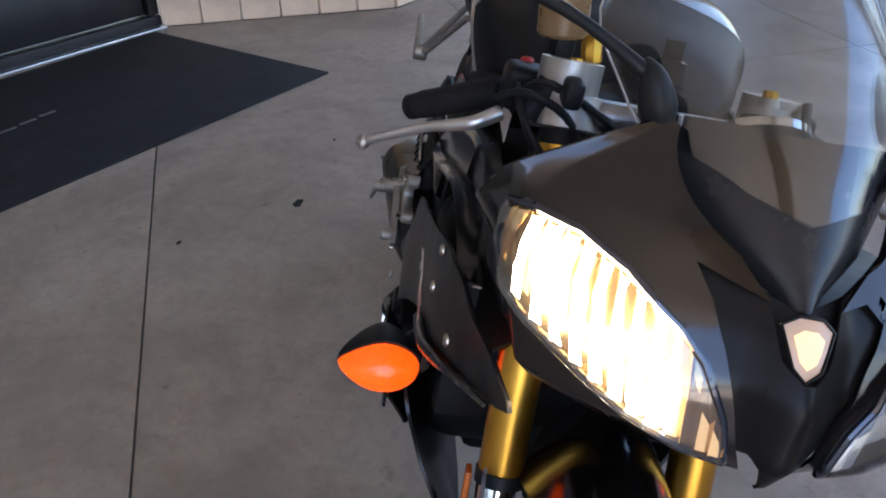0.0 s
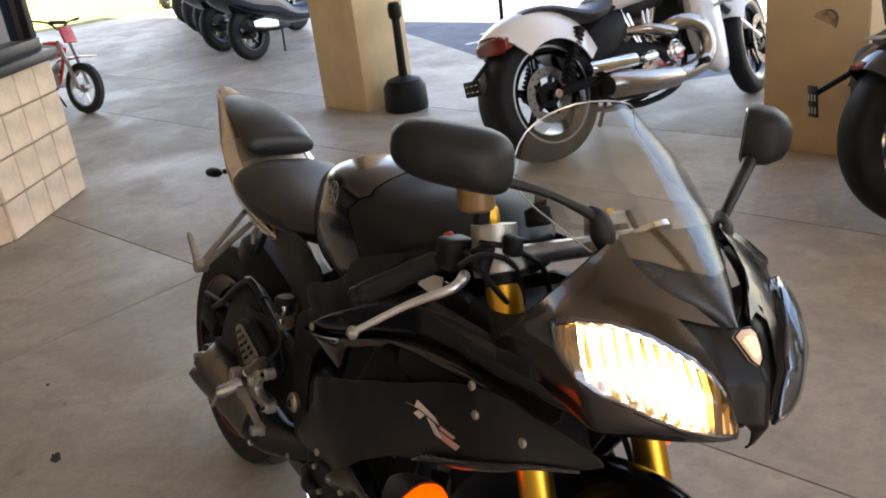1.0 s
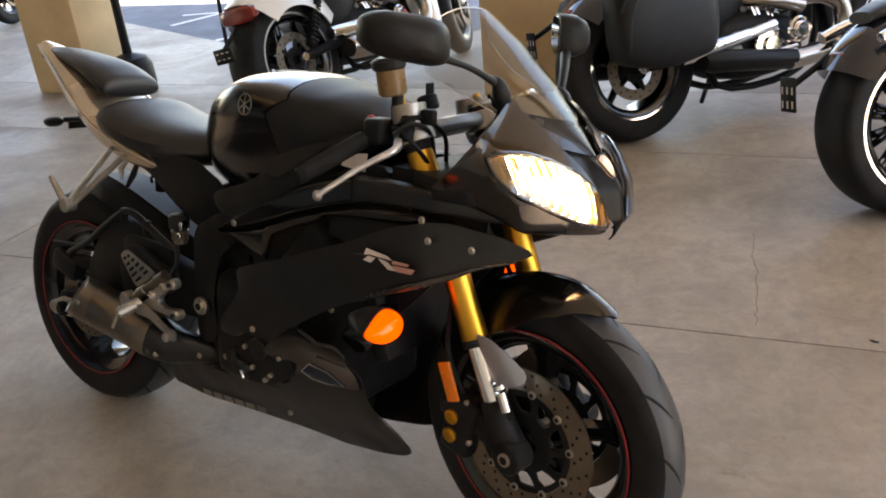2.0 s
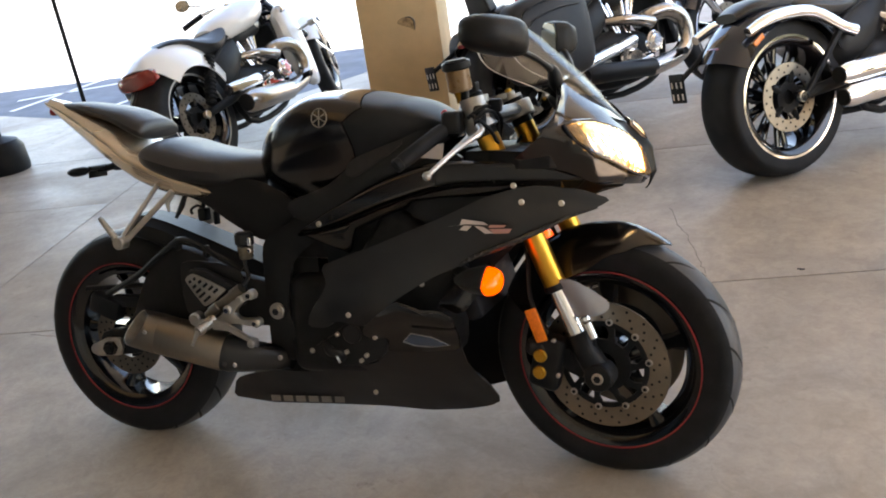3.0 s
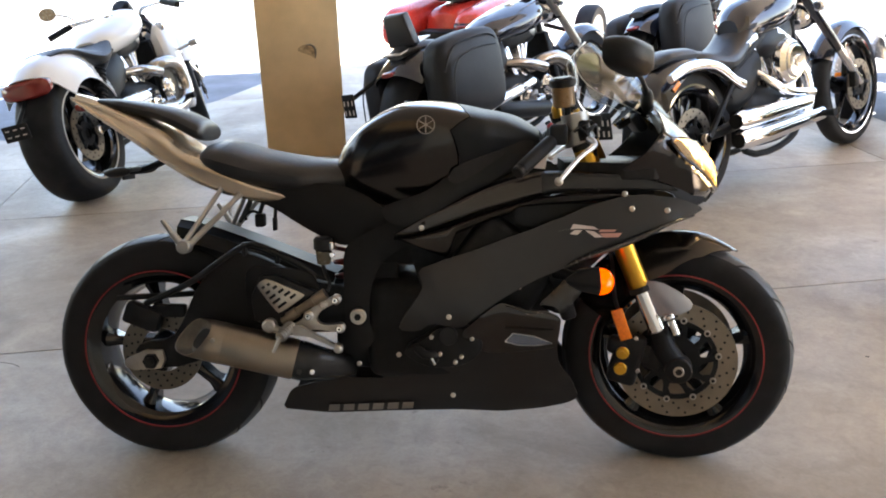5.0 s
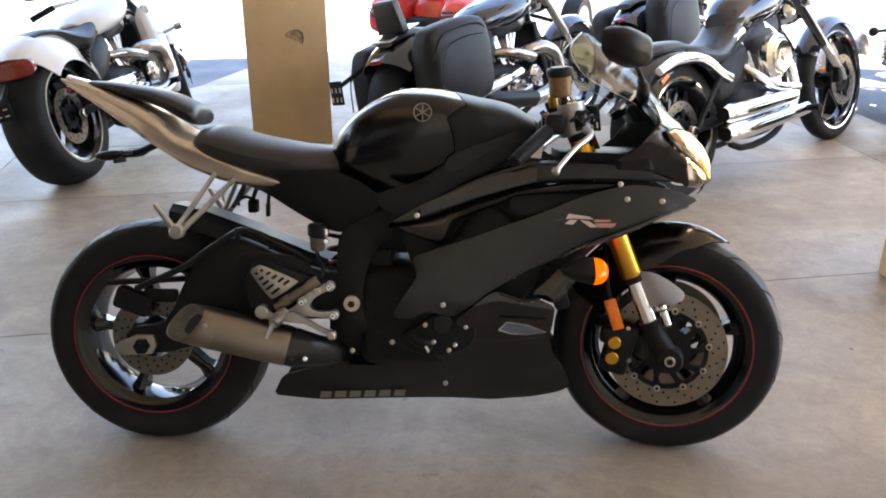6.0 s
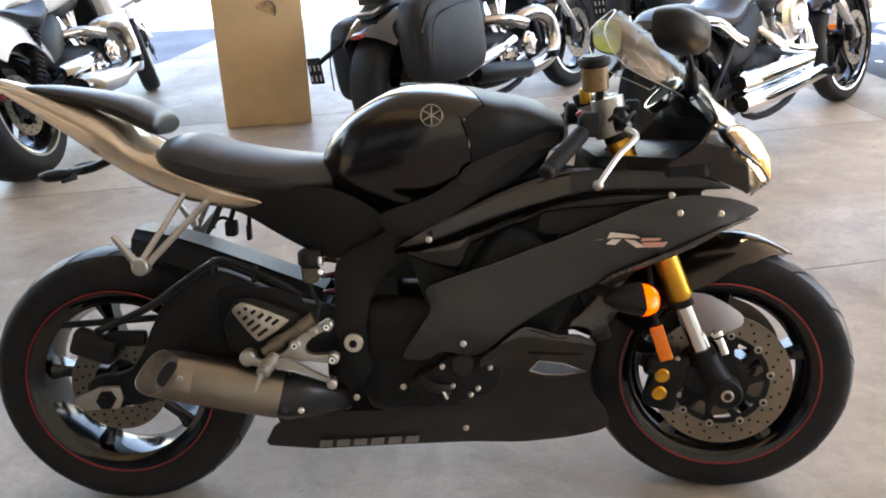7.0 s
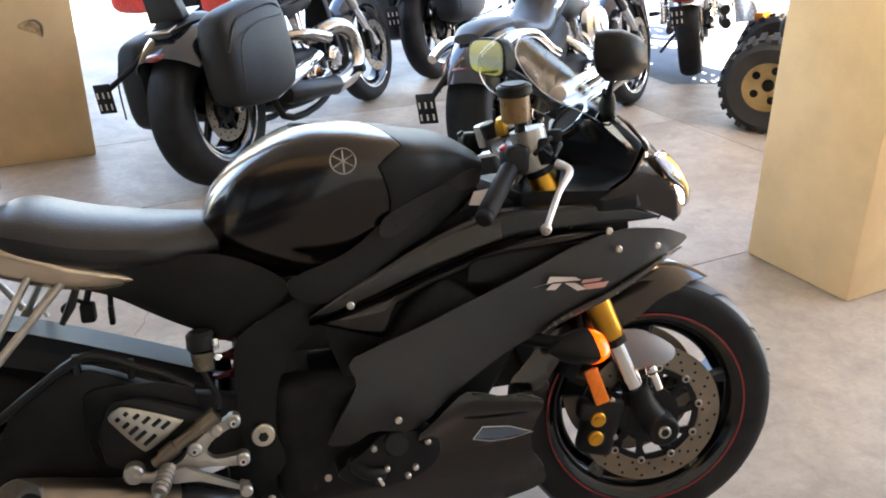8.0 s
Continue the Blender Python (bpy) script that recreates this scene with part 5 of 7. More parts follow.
for _s in (-1, 1):
    fl = part("side_fairing", panel(soft(FLANK, 1), skin(_s, 0.012), 0.03, 0.03, 0.005, roll=(0.012, 0.008), relax=10), M_FLANK, r6, "satin charcoal side fairing")
    part("fairing_lip", tube([skin(_s, 0.0115)(x, z) for x, z in ((1.06, 0.556), (1.10, 0.578), (1.191, 0.613), (1.261, 0.642), (1.304, 0.662), (1.367, 0.679))], [0.003, 0.006, 0.007, 0.006, 0.004, 0.002], 10, 8), M_LIP, fl, "rolled lower edge, its highlight put in as grey")
    part("lower_fairing", panel(soft(LOWER, 1), skin(_s, 0.0), 0.03, 0.03, 0.005, roll=(0.008, 0.005), relax=8), M_FLANK, r6, "satin charcoal belly fairing")
    part("wing", panel(soft(WING, 1), wing_skin(_s), 0.012, 0.008, 0.004, relax=6), M_PAINT, r6, "charcoal wing below the engine window")
    part("front_scarf", panel(soft(SCARF, 1), skin(_s, -0.012), 0.02, 0.02, 0.005, roll=(0.008, 0.005)), M_PAINT, r6, "dark glossy panel behind the indicator")
    _o = [(0.915, 0.377), (0.934, 0.397), (0.985, 0.391), (1.030, 0.374), (0.985, 0.368), (0.945, 0.369)]
    _bl = lambda u, v, e=0.0: V(u, _s * (half_width(u, v) + 0.018 + e + 0.5 * (0.400 - v)) + (0.015 if _s > 0 else 0), v)
    bl = part("winglet", panel(_o, _bl, 0.03, 0.008, 0.004), M_BLADE, r6, "bright-rimmed winglet blade, sky reflection put into its blue")
    # Sky glint along the blade's edge, drawn as a bright tube.
    part("blade_rim", tube([_bl(u, v, 0.003) for u, v in _o + _o[:1]], 0.0010, 6), M_ALU, bl, "bright edge standing for a sky glint")
    part("crest_line", tube([wing_skin(_s)(u, v) for u, v in ((0.915, 0.468), (0.950, 0.459), (0.971, 0.452), (1.009, 0.454), (1.044, 0.440))], [0.002, 0.004, 0.004, 0.003, 0.002], 8, 4), M_LIP, r6, "rolled upper edge of the wing, highlight put in as grey")
    part("upper_strip", band(_s, S_LOW, S_TOP, -0.010, 0.010, [0.642 + 0.598 * i / 70 for i in range(71)]), M_PAINT, r6, "charcoal upper fairing strip", sharp=70)
    part("shoulder_strip", band(_s, B_LOW, B_TOP, -0.014, 0.002, [0.642 + 0.36 * i / 50 for i in range(51)]), M_PAINT, r6, "charcoal shoulder strip beside the tank", sharp=70)
    part("fairing_brow", band(_s, B_LOW, B_TOP, -0.020, 0.004, [0.99 + 0.34 * i / 40 for i in range(41)]), M_SHEEN, r6, "satin dark band under the cockpit", sharp=70)
    part("air_duct", panel([(0.66, 0.63), (0.93, 0.74), (1.28, 0.745), (1.28, 0.70), (1.1, 0.52), (1.05, 0.44), (0.72, 0.44), (0.68, 0.56)], skin(_s, -0.065), 0.05, 0.05, 0.006), M_DARK, r6)
    part("duct_wall", panel([(0.938, 0.66), (0.945, 0.71), (1.13, 0.715), (1.13, 0.68), (1.0, 0.645)], skin(_s, -0.030), 0.05, 0.05, 0.006), M_BLACK, r6, "black air duct behind the fairing opening")
    for _x, _z in ((1.213, 0.700), (1.297, 0.695), (1.196, 0.735), (0.950, 0.503), (0.779, 0.437), (0.781, 0.204), (0.713, 0.653), (0.547, 0.302), (0.650, 0.33)):
        part("fairing_bolt", disc_at(V(_x, _s * (half_width(_x, _z) + (0.017 if _x != 0.95 else -0.03)) + (0.015 if _s > 0 else 0), _z), (0, 1, 0), 0.0068, 0.006, 14, 0.002), M_STEEL, r6, "bright fairing screw")
    # model mark: a sweep and slanted strokes; maker mark: bars on the belly
    for _q, _m2 in (([(1.043, 0.647), (1.070, 0.651), (1.076, 0.664), (1.125, 0.658), (1.136, 0.651), (1.084, 0.653)], M_PALELET),
                    ([(1.080, 0.650), (1.098, 0.649), (1.086, 0.638), (1.068, 0.640)], M_PALELET), ([(1.104, 0.649), (1.124, 0.647), (1.147, 0.633), (1.128, 0.632)], M_PALELET),
                    ([(1.140, 0.651), (1.178, 0.651), (1.172, 0.646), (1.136, 0.645)], M_TINTLET), ([(1.138, 0.642), (1.190, 0.643), (1.182, 0.633), (1.148, 0.632)], M_TINTLET)):
        part("model_mark", panel(_q, skin(_s, 0.0195), 0.02, 0.02, 0.0008), _m2, fl, "pale slanted model mark")
    for _b in range(6):
        _x, _z0 = 0.441 + 0.040 * _b, 0.139 + 0.0026 * _b
        part("maker_mark", panel([(_x, _z0), (_x + 0.030, _z0 + 0.002), (_x + 0.034, _z0 + 0.0225), (_x + 0.005, _z0 + 0.0205)], skin(_s, 0.0065), 0.02, 0.02, 0.0008), M_SILVERLET, r6, "pale grey maker mark on the belly")

# -- indicators
def teardrop(bm, cy, s):
    """Draws the outer end of an indicator out to a point."""
    for v in bm.verts:
        d = max(0.0, s * (v.co.y - cy) / 0.046)
        v.co.z = 0.533 + (v.co.z - 0.533) * (1 - 0.50 * d * d) - 0.004 * d
        v.co.y += s * 0.008 * d * d
    return bm


for _s in (-1, 1):
    _y = _s * 0.254
    st = part("front_indicator", merge(tube([(1.04, _s * 0.17, 0.538), (1.08, _s * 0.21, 0.535), (1.11, _s * 0.235, 0.533)], [0.016, 0.013, 0.016], 12, 3),
                                       teardrop(loft_x([(1.06, _y, 0.533, 0.006, 0.006, 1), (1.085, _y, 0.533, 0.028, 0.022, 1), (1.115, _y, 0.533, 0.043, 0.030, 1), (1.136, _y, 0.533, 0.0465, 0.033, 1)], 24, 2.0, 3), _y, _s)),
              M_BLACK, r6, "black indicator body with a lit amber lens")
    part("lens", teardrop(loft_x([(1.1365, _y, 0.531, 0.0455, 0.0315, 1), (1.15, _y, 0.531, 0.042, 0.029, 1), (1.163, _y, 0.531, 0.030, 0.021, 1), (1.170, _y, 0.531, 0.010, 0.007, 1)], 24, 2.0, 4), _y, _s), M_AMBER, st, "lit amber teardrop lens")

# -- nose cowl: horizontal slices from right flank round the nose to the left
YC = 0.048
NZ = (0.685, 0.70, 0.73, 0.789, 0.83, 0.881, 0.92, 0.96)
NX = (1.42, 1.435, 1.450, 1.440, 1.415, 1.372, 1.325, 1.275)
LX = (1.37, 1.36, 1.37, 1.356, 1.335, 1.30, 1.29, 1.27)
LH = (0.11, 0.15, 0.212, 0.232, 0.235, 0.215, 0.155, 0.09)
BX = (1.37, 1.33, 1.25, 1.195, 1.25, 1.29, 1.287, 1.265)
BH = (0.12, 0.17, 0.215, 0.239, 0.262, 0.25, 0.19, 0.12)


def nose(u, z, off=0.0):
    """The nose's outside: u from its tip (0) past the lamp's corner (0.6) to its rear edge (1)."""
    tip, lx, lh, bx, bh = (lerp(z, NZ, q) for q in (NX, LX, LH, BX, BH))
    c = abs(u)
    if c < 0.6:
        s = c / 0.6
        x, y = lx + (tip - lx) * (1 - s ** 2.2), lh * s ** 0.95
        x += 0.010 * math.exp(-(c / 0.07) ** 2) + off
    else:
        s = (c - 0.6) / 0.4
        x, y = lx + (bx - lx) * s + off * (1 - s), lh + (bh - lh) * s
    return V(x, YC + math.copysign((y if u < 0 else 0.91 * y) + off * min(1, c / 0.6), u), z)


COWL = [(1, 0.79), (1, 0.82), (1, 0.86), (0.99, 0.888), (0.88, 0.92), (0.66, 0.948), (0.54, 0.942), (0.3, 0.898), (0.155, 0.875), (0.078, 0.850), (0.15, 0.856), (0.244, 0.864), (0.195, 0.843), (0.155, 0.811), (0.118, 0.769), (0.092, 0.735), (0.068, 0.708),
        (0.12, 0.705), (0.20, 0.708), (0.4, 0.716), (0.6, 0.725), (0.75, 0.752), (0.9, 0.772)]
cowl = part("nose_cowl", panel([(-u, z) for u, z in COWL], nose, 0.04, 0.010, 0.004, notched=True), M_PAINT, r6, "charcoal nose cowl round the lamp")
part("nose_cowl", panel(COWL, nose, 0.04, 0.010, 0.004, notched=True), M_PAINT, r6, "charcoal nose cowl round the lamp")
LINER = [(1, 0.80), (0.98, 0.885), (0.66, 0.940), (0.54, 0.935), (0.3, 0.890), (0.12, 0.852), (0, 0.842)]
LINER = [(-u, z) for u, z in LINER] + LINER[-2::-1] + [(0.75, 0.760), (0.4, 0.722), (0.1, 0.716), (-0.1, 0.716), (-0.4, 0.722), (-0.75, 0.760)]
part("inner_liner", panel(LINER, lambda u, v: nose(u, v, -0.016) + V(-0.003, 0, 0), 0.05, 0.012, 0.002), M_DARK, cowl, "matt black inside of the cowl")
BEAK = [(0.275, 0.868), (0.15, 0.862), (0.085, 0.854), (0.05, 0.815), (0.012, 0.806)]
BEAK = BEAK + [(-u, z) for u, z in BEAK[::-1]] + [(-0.225, 0.842), (-0.18, 0.811), (-0.14, 0.769), (-0.11, 0.742), (-0.06, 0.732), (-0.035, 0.722), (0, 0.690), (0.035, 0.722), (0.06, 0.732), (0.11, 0.742), (0.14, 0.769), (0.18, 0.811), (0.225, 0.842)]
part("nose_beak", panel(BEAK, lambda u, v: nose(u, v, -0.007) + V(0.016 * max(0, 1 - abs(u) / 0.12), 0, 0), 0.02, 0.008, 0.004, notched=True), M_BEAK, cowl, "satin black centre beak")
for _s in (-1, 1):
    HLIGHT = [(_s * u, z) for u, z in ((0.74, 0.858), (0.60, 0.864), (0.48, 0.862), (0.37, 0.849), (0.25, 0.824), (0.195, 0.804), (0.142, 0.764), (0.122, 0.735), (0.122, 0.722), (0.20, 0.728), (0.34, 0.743), (0.44, 0.762), (0.56, 0.790), (0.67, 0.826))]
    lamp = part("headlamp", panel(HLIGHT, lambda u, v: nose(u, v, 0.0030), 0.04, 0.010, 0.002), M_HEADGOLD if _s < 0 else M_HEADCOLD, r6, "lit headlamp in its dark bezel" if _s < 0 else "headlamp in its dark bezel")
    _rim = []
    for a_, b_ in zip(HLIGHT, HLIGHT[1:] + HLIGHT[:1]):
        _rim += [nose(a_[0] + (b_[0] - a_[0]) * t / 6, a_[1] + (b_[1] - a_[1]) * t / 6, 0.0075) for t in range(6)]
    part("bezel_rim", tube(_rim + _rim[:1], 0.0040, 8), M_GLOSS, lamp, "gloss black lamp surround")
    # faceted bowl: risers look ahead, treads look aside
    _us = [0.13, 0.16, 0.19, 0.225, 0.26, 0.30, 0.34, 0.38, 0.42, 0.46, 0.50, 0.54, 0.58, 0.63, 0.68]
    _rise, _tread, _warm = bmesh.new(), bmesh.new(), bmesh.new()
    _top = lambda u: lerp(u, (0.13, 0.195, 0.25, 0.37, 0.48, 0.60, 0.72), (0.745, 0.798, 0.818, 0.843, 0.856, 0.858, 0.854))
    _bot = lambda u: lerp(u, (0.13, 0.20, 0.34, 0.44, 0.56, 0.67, 0.72), (0.728, 0.733, 0.748, 0.767, 0.795, 0.831, 0.85))
    for _c, (_ui, _uo) in enumerate(zip(_us, _us[1:])):
        _cut = [0, (0.28, 0.36, 0.31)[_c % 3], (0.66, 0.6, 0.7)[_c % 3], 1]
        for _k in range(3):
            _zo = [_bot(_uo) + (_top(_uo) - _bot(_uo)) * f for f in _cut[_k:_k + 2]]
            _zi = [_bot(_ui) + (_top(_ui) - _bot(_ui)) * f for f in _cut[_k:_k + 2]]
            _o2 = 0.0085
            _A = [nose(_s * _uo, z, _o2) for z in _zo]
            _B = [nose(_s * _ui, z, _o2) for z in _zi]
            _C = [V(a_.x, b_.y, b_.z) for a_, b_ in zip(_A, _B)]
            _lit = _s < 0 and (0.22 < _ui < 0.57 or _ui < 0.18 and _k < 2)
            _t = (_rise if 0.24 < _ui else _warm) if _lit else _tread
            _t.faces.new([_t.verts.new(p) for p in (_A[0], _C[0], _C[1], _A[1])])
            _h = V(0.30 * abs(_A[0].y - _B[0].y) if _s < 0 else 0, 0, 0)
            _tread.faces.new([_tread.verts.new(p) for p in (_C[0], _B[0] + _h, _B[1] + _h, _C[1])])
            if _lit:
                _in = V(-0.0006, 0.0010, 0)
                _t.faces.new([_t.verts.new(p + _in) for p in (_C[0], _B[0] + _h, _B[1] + _h, _C[1])])
    tagged(part("reflector_bowl", _tread, M_BOWL if _s < 0 else M_HEADCOLD, lamp, "faceted reflector with amber lamp glow put in" if _s < 0 else "faceted reflector, its unlit dark put into the colour", sharp=5), "faceted reflector with amber lamp glow put in" if _s < 0 else "faceted reflector, its unlit dark put into the colour", kind="stuff")
    if _s < 0:
        tagged(part("lit_lens", _rise, M_HEAD, lamp, "bright warm lit facets", sharp=5), "bright warm lit facets", kind="stuff")
        tagged(part("warm_facets", _warm, M_GLOW, lamp, "facets with bulb glow put in as emission", sharp=5), "facets with bulb glow put in as emission", kind="stuff")
    else:
        _rise.free()
        _warm.free()
    gl = part("cover_glass", panel([((u - _s * 0.39) * 0.97 + _s * 0.39, (z - 0.80) * 0.96 + 0.80) for u, z in HLIGHT], lambda u, v: nose(u, v, 0.0140), 0.04, 0.012, 0.0012), M_SCREEN, lamp, "clear lamp cover")
    gl.visible_shadow = False
POS = [(-0.062, 0.842), (-0.03, 0.850), (0.015, 0.850), (0.042, 0.842), (0.018, 0.816), (-0.01, 0.808), (-0.035, 0.816)]
pos_lamp = part("position_lamp", panel(POS, lambda u, v: nose(u, v, 0.007), 0.02, 0.010, 0.004), M_HEADDIM, r6, "small lit diamond position lamp")
part("lit_core", panel([(-0.01 + (u + 0.01) * 0.55, 0.830 + (z - 0.830) * 0.60) for u, z in POS], lambda u, v: nose(u, v, 0.0085), 0.02, 0.010, 0.002), M_GLOW, pos_lamp, "warm white core of the small lamp")
part("lens_rim", tube([nose(u, z, 0.0085) for u, z in POS + POS[:1]], 0.0016, 6), M_BEAK, pos_lamp, "black rim round the small lamp")


# -- windscreen: a steep-sided bubble
def screen(u, t):
    z = lerp(t, (0, 0.35, 0.7, 1), (0.846, 0.955, 1.045, 1.105))
    x = lerp(t, (0, 0.35, 0.7, 1), (1.408, 1.310, 1.215, 1.14))
    hw = lerp(t, (0, 0.12, 0.35, 0.6, 1), (0.012, 0.07, 0.135, 0.165, 0.135))
    c = abs(u)
    return V(x - (0.025 + 0.125 * t) * c ** 2.0, YC + math.copysign(hw * (c + 0.12 * c * (1 - c)), u), z - (0.01 + 0.035 * min(1, t * 1.5)) * c ** 3)


_so = [(-1, 0.32), (-0.5, 0.22), (0, 0.18), (0.5, 0.22), (1, 0.32), (1, 0.40), (1, 0.66), (0.8, 0.88), (0.4, 1), (-0.4, 1), (-0.8, 0.88), (-1, 0.66), (-1, 0.40)]
scr = part("windscreen", panel(_so, screen, 0.10, 0.05, 0.004), M_SCREEN, r6, "clear lightly smoked double-bubble windscreen")
scr.visible_shadow = False
part("screen_edge", tube([screen(u, t) for u, t in ((-1, 0.33), (-1, 0.42), (-1, 0.66), (-0.8, 0.88), (-0.4, 1), (0.4, 1), (0.8, 0.88), (1, 0.66), (1, 0.42), (1, 0.33))], 0.0012, 6, 4), M_ALU, scr, "bright cut edge of the screen")
part("screen_shroud", sheet([-0.96 + 0.16 * i for i in range(13)], [0.01 + 0.04 * i for i in range(10)], lambda u, t: screen(u, t) + V(-0.004, 0, -0.004), 0.003), M_SHEEN, r6, "smooth black cowl under the screen")
dash = part("dash", box((1.255, 0.035, 0.900), (0.028, 0.15, 0.055), 0.013, 3, m=Matrix.Rotation(radians(-35), 4, "Y")), M_BLACK, r6, "black instrument panel")
part("dial", disc_at((1.239, 0.036, 0.918), (-0.68, -0.05, 0.73), 0.044, 0.02, 28, 0.003), M_TREAD, dash)
part("dial_ring", lathe([(0.044, -0.004), (0.048, -0.004), (0.048, 0.004), (0.044, 0.004)], 32, True), M_CHROME, dash, "bright dial ring",
     m=Matrix.Translation((1.232, 0.036, 0.925)) @ V(0, 1, 0).rotation_difference(V(-0.68, -0.05, 0.73).normalized()).to_matrix().to_4x4())
part("cockpit_floor", prism([(1.06, -0.13), (1.12, -0.14), (1.20, -0.19), (1.27, -0.19), (1.36, -0.12), (1.36, 0.18), (1.27, 0.25), (1.20, 0.25), (1.12, 0.19), (1.06, 0.17)], -0.806, -0.766, 0.003), M_DARK, r6, m=Matrix(((1, 0, 0, 0), (0, 0, 1, 0), (0, -1, 0, 0), (0, 0, 0, 1))))

# -- mirrors
for _s in (-1, 1):
    _b = V(1.262, -0.090, 0.972) if _s < 0 else V(1.258, YC + 0.132, 0.945)
    _h = V(1.186, -0.276, 1.046) if _s < 0 else V(1.176, 0.357, 1.058)
    _f = V(1.268, -0.066, 0.924) if _s < 0 else V(1.285, YC + 0.105, 0.920)
    mr_ = part("mirror", merge(tube([_b + V(-0.012, 0.008 * _s, 0.010), _b, _b.lerp(_f, 0.5), _f], [0.006, 0.013, 0.017, 0.008], 14, 4),
                               tube([_b, _b.lerp(_h, 0.35) + V(0.004, 0, 0.004), _b.lerp(_h, 0.70) + V(0.004, 0, -0.004)], [0.008, 0.0055 if _s < 0 else 0.010, 0.008 if _s < 0 else 0.012], 10, 4)), M_BLACK, r6, "black fairing mirror on a stalk")
    _ax = (_f - _b).normalized()
    _sd = _ax.cross(V(0.6, 0.2 * _s, 0.75)).normalized()
    if _s < 0:
        part("foot_trim", tube([_b.lerp(_f, 0.75) + _sd * 0.017 + V(0.006, 0, 0.004), _f + _sd * 0.010 + _ax * 0.006, _f - _sd * 0.010 + _ax * 0.006, _b.lerp(_f, 0.75) - _sd * 0.017 + V(0.006, 0, 0.004)], 0.0022, 8, 4), M_ALU, mr_, "bright trim round the mirror foot")
    _rings = []
    for _x, _k in ((0.052, 0.35), (0.042, 0.7), (0.02, 0.95), (-0.005, 1.0), (-0.02, 0.98), (-0.022, 0.9)):
        _rr = []
        for j in range(28):
            t = 2 * math.pi * j / 28
            c, q = math.cos(t), math.sin(t)
            yy = (0.078 if _s < 0 else 0.056) * math.copysign(abs(c) ** 0.6, c)
            zz = (0.043 if q > 0 else 0.036) * math.copysign(abs(q) ** 0.6, q) * (1 - 0.14 * c * _s)
            zz *= 1 if _s < 0 else 1.15
            zz += 0.012 * yy / 0.088 * -_s * -1
            _rr.append(_h + Matrix.Rotation(radians(-35 * _s * -1), 3, "Z") @ V(_x, yy * _k, zz * _k))
        _rings.append(_rr)
    part("mirror_shell", loft(_rings), M_BLACK, mr_, "black mirror shell")
    part("mirror_glass", loft([[p for p in _rings[-1]], [_h + (p - _h) * 0.97 + Matrix.Rotation(radians(35 * _s), 3, "Z") @ V(-0.0025, 0, 0) for p in _rings[-1]]]), M_MIRROR, mr_, "mirror glass with foliage green in its tint")

# -- bars, levers, reservoir
for _s in (-1, 1):
    _i, _o = V(1.075, _s * 0.115, 0.90), V(0.952, -0.255, 0.795) if _s < 0 else V(0.99, 0.29, 0.82)
    bar = part("clip_on", tube([_i, _o], 0.011, 12), M_DARK, r6, "black clip-on handlebar")
    part("clip_ring", tube([_i + V(0.008, 0, 0.024), _i + V(0.018, 0, -0.020)], 0.034, 18), M_CAST, bar, "cast clamp ring round the fork")
    _d2 = (_o - _i).normalized()
    part("grip", tube([_i + _d2 * 0.085, _i + _d2 * 0.095, _o - _d2 * 0.01, _o], [0.016, 0.0175, 0.0175, 0.016], 16), M_RUBBER, bar, "black rubber grip")
    part("bar_end", disc_at(_o + _d2 * 0.008, _d2, 0.016, 0.018, 16, 0.003), M_DARK, bar)
    part("switch_box", box(_i + _d2 * 0.055, (0.045, 0.05, 0.05), 0.01, 3), M_BLACK, bar)
    part("switch", disc_at(_i + _d2 * 0.055 + V(-0.02, 0, 0.022), (-0.5, 0, 0.8), 0.008, 0.01, 10, 0.002), M_RED if _s < 0 else M_BLACK, bar)
    _lv = V(1.113, _s * 0.185, 0.862)
    _le = V(1.036, -0.318, 0.771) if _s < 0 else V(1.05, 0.33, 0.80)
    part("lever", tube([_lv, _lv + V(0.012, _s * 0.03, -0.012), _lv.lerp(_le, 0.55) + V(0.014, 0, 0.008), _le], [0.009, 0.0075, 0.006, 0.0052], 10, 5), M_ALU, bar, "bright cast control lever")
    part("ball_end", disc_at(_le, (0, 1, 0), 0.0098, 0.017, 16, 0.006), M_CAST, bar)
    part("master_cylinder", tube([_lv + V(-0.005, -_s * 0.03, 0.0), V(1.10, _s * 0.135, 0.90)], [0.014, 0.016], 12), M_DARK, bar)
res = part("reservoir", disc_at((1.056, -0.132, 0.966), (-0.1, -0.15, 1), 0.0275, 0.052, 24, 0.004), M_OCHRE, r6, "amber brake fluid reservoir with black cap")
part("cap", merge(disc_at((1.053, -0.138, 0.998), (-0.1, -0.15, 1), 0.033, 0.020, 28, 0.004), disc_at((1.0518, -0.1396, 1.009), (-0.1, -0.15, 1), 0.024, 0.003, 24, 0.001)), M_BLACK, res)
part("bracket", box((1.066, -0.125, 0.925), (0.016, 0.022, 0.05), 0.004), M_DARK, res)
part("banjo_bolt", tube([(1.045, -0.085, 0.915), (1.041, -0.089, 0.935), (1.038, -0.091, 0.945)], [0.012, 0.012, 0.007], 8), M_GOLD, r6, "brass banjo bolt")
part("throttle_cable", tube([(1.08, -0.16, 0.88), (1.12, -0.14, 0.905), (1.13, -0.06, 0.87), (1.10, 0, 0.80)], 0.0045, 8, 5), M_BLACK, r6)
part("brake_hose", tube([(1.105, -0.19, 0.875), (1.13, -0.165, 0.895), (1.135, -0.11, 0.87), (1.12, -0.07, 0.78)], 0.0045, 8, 5), M_BLACK, r6)
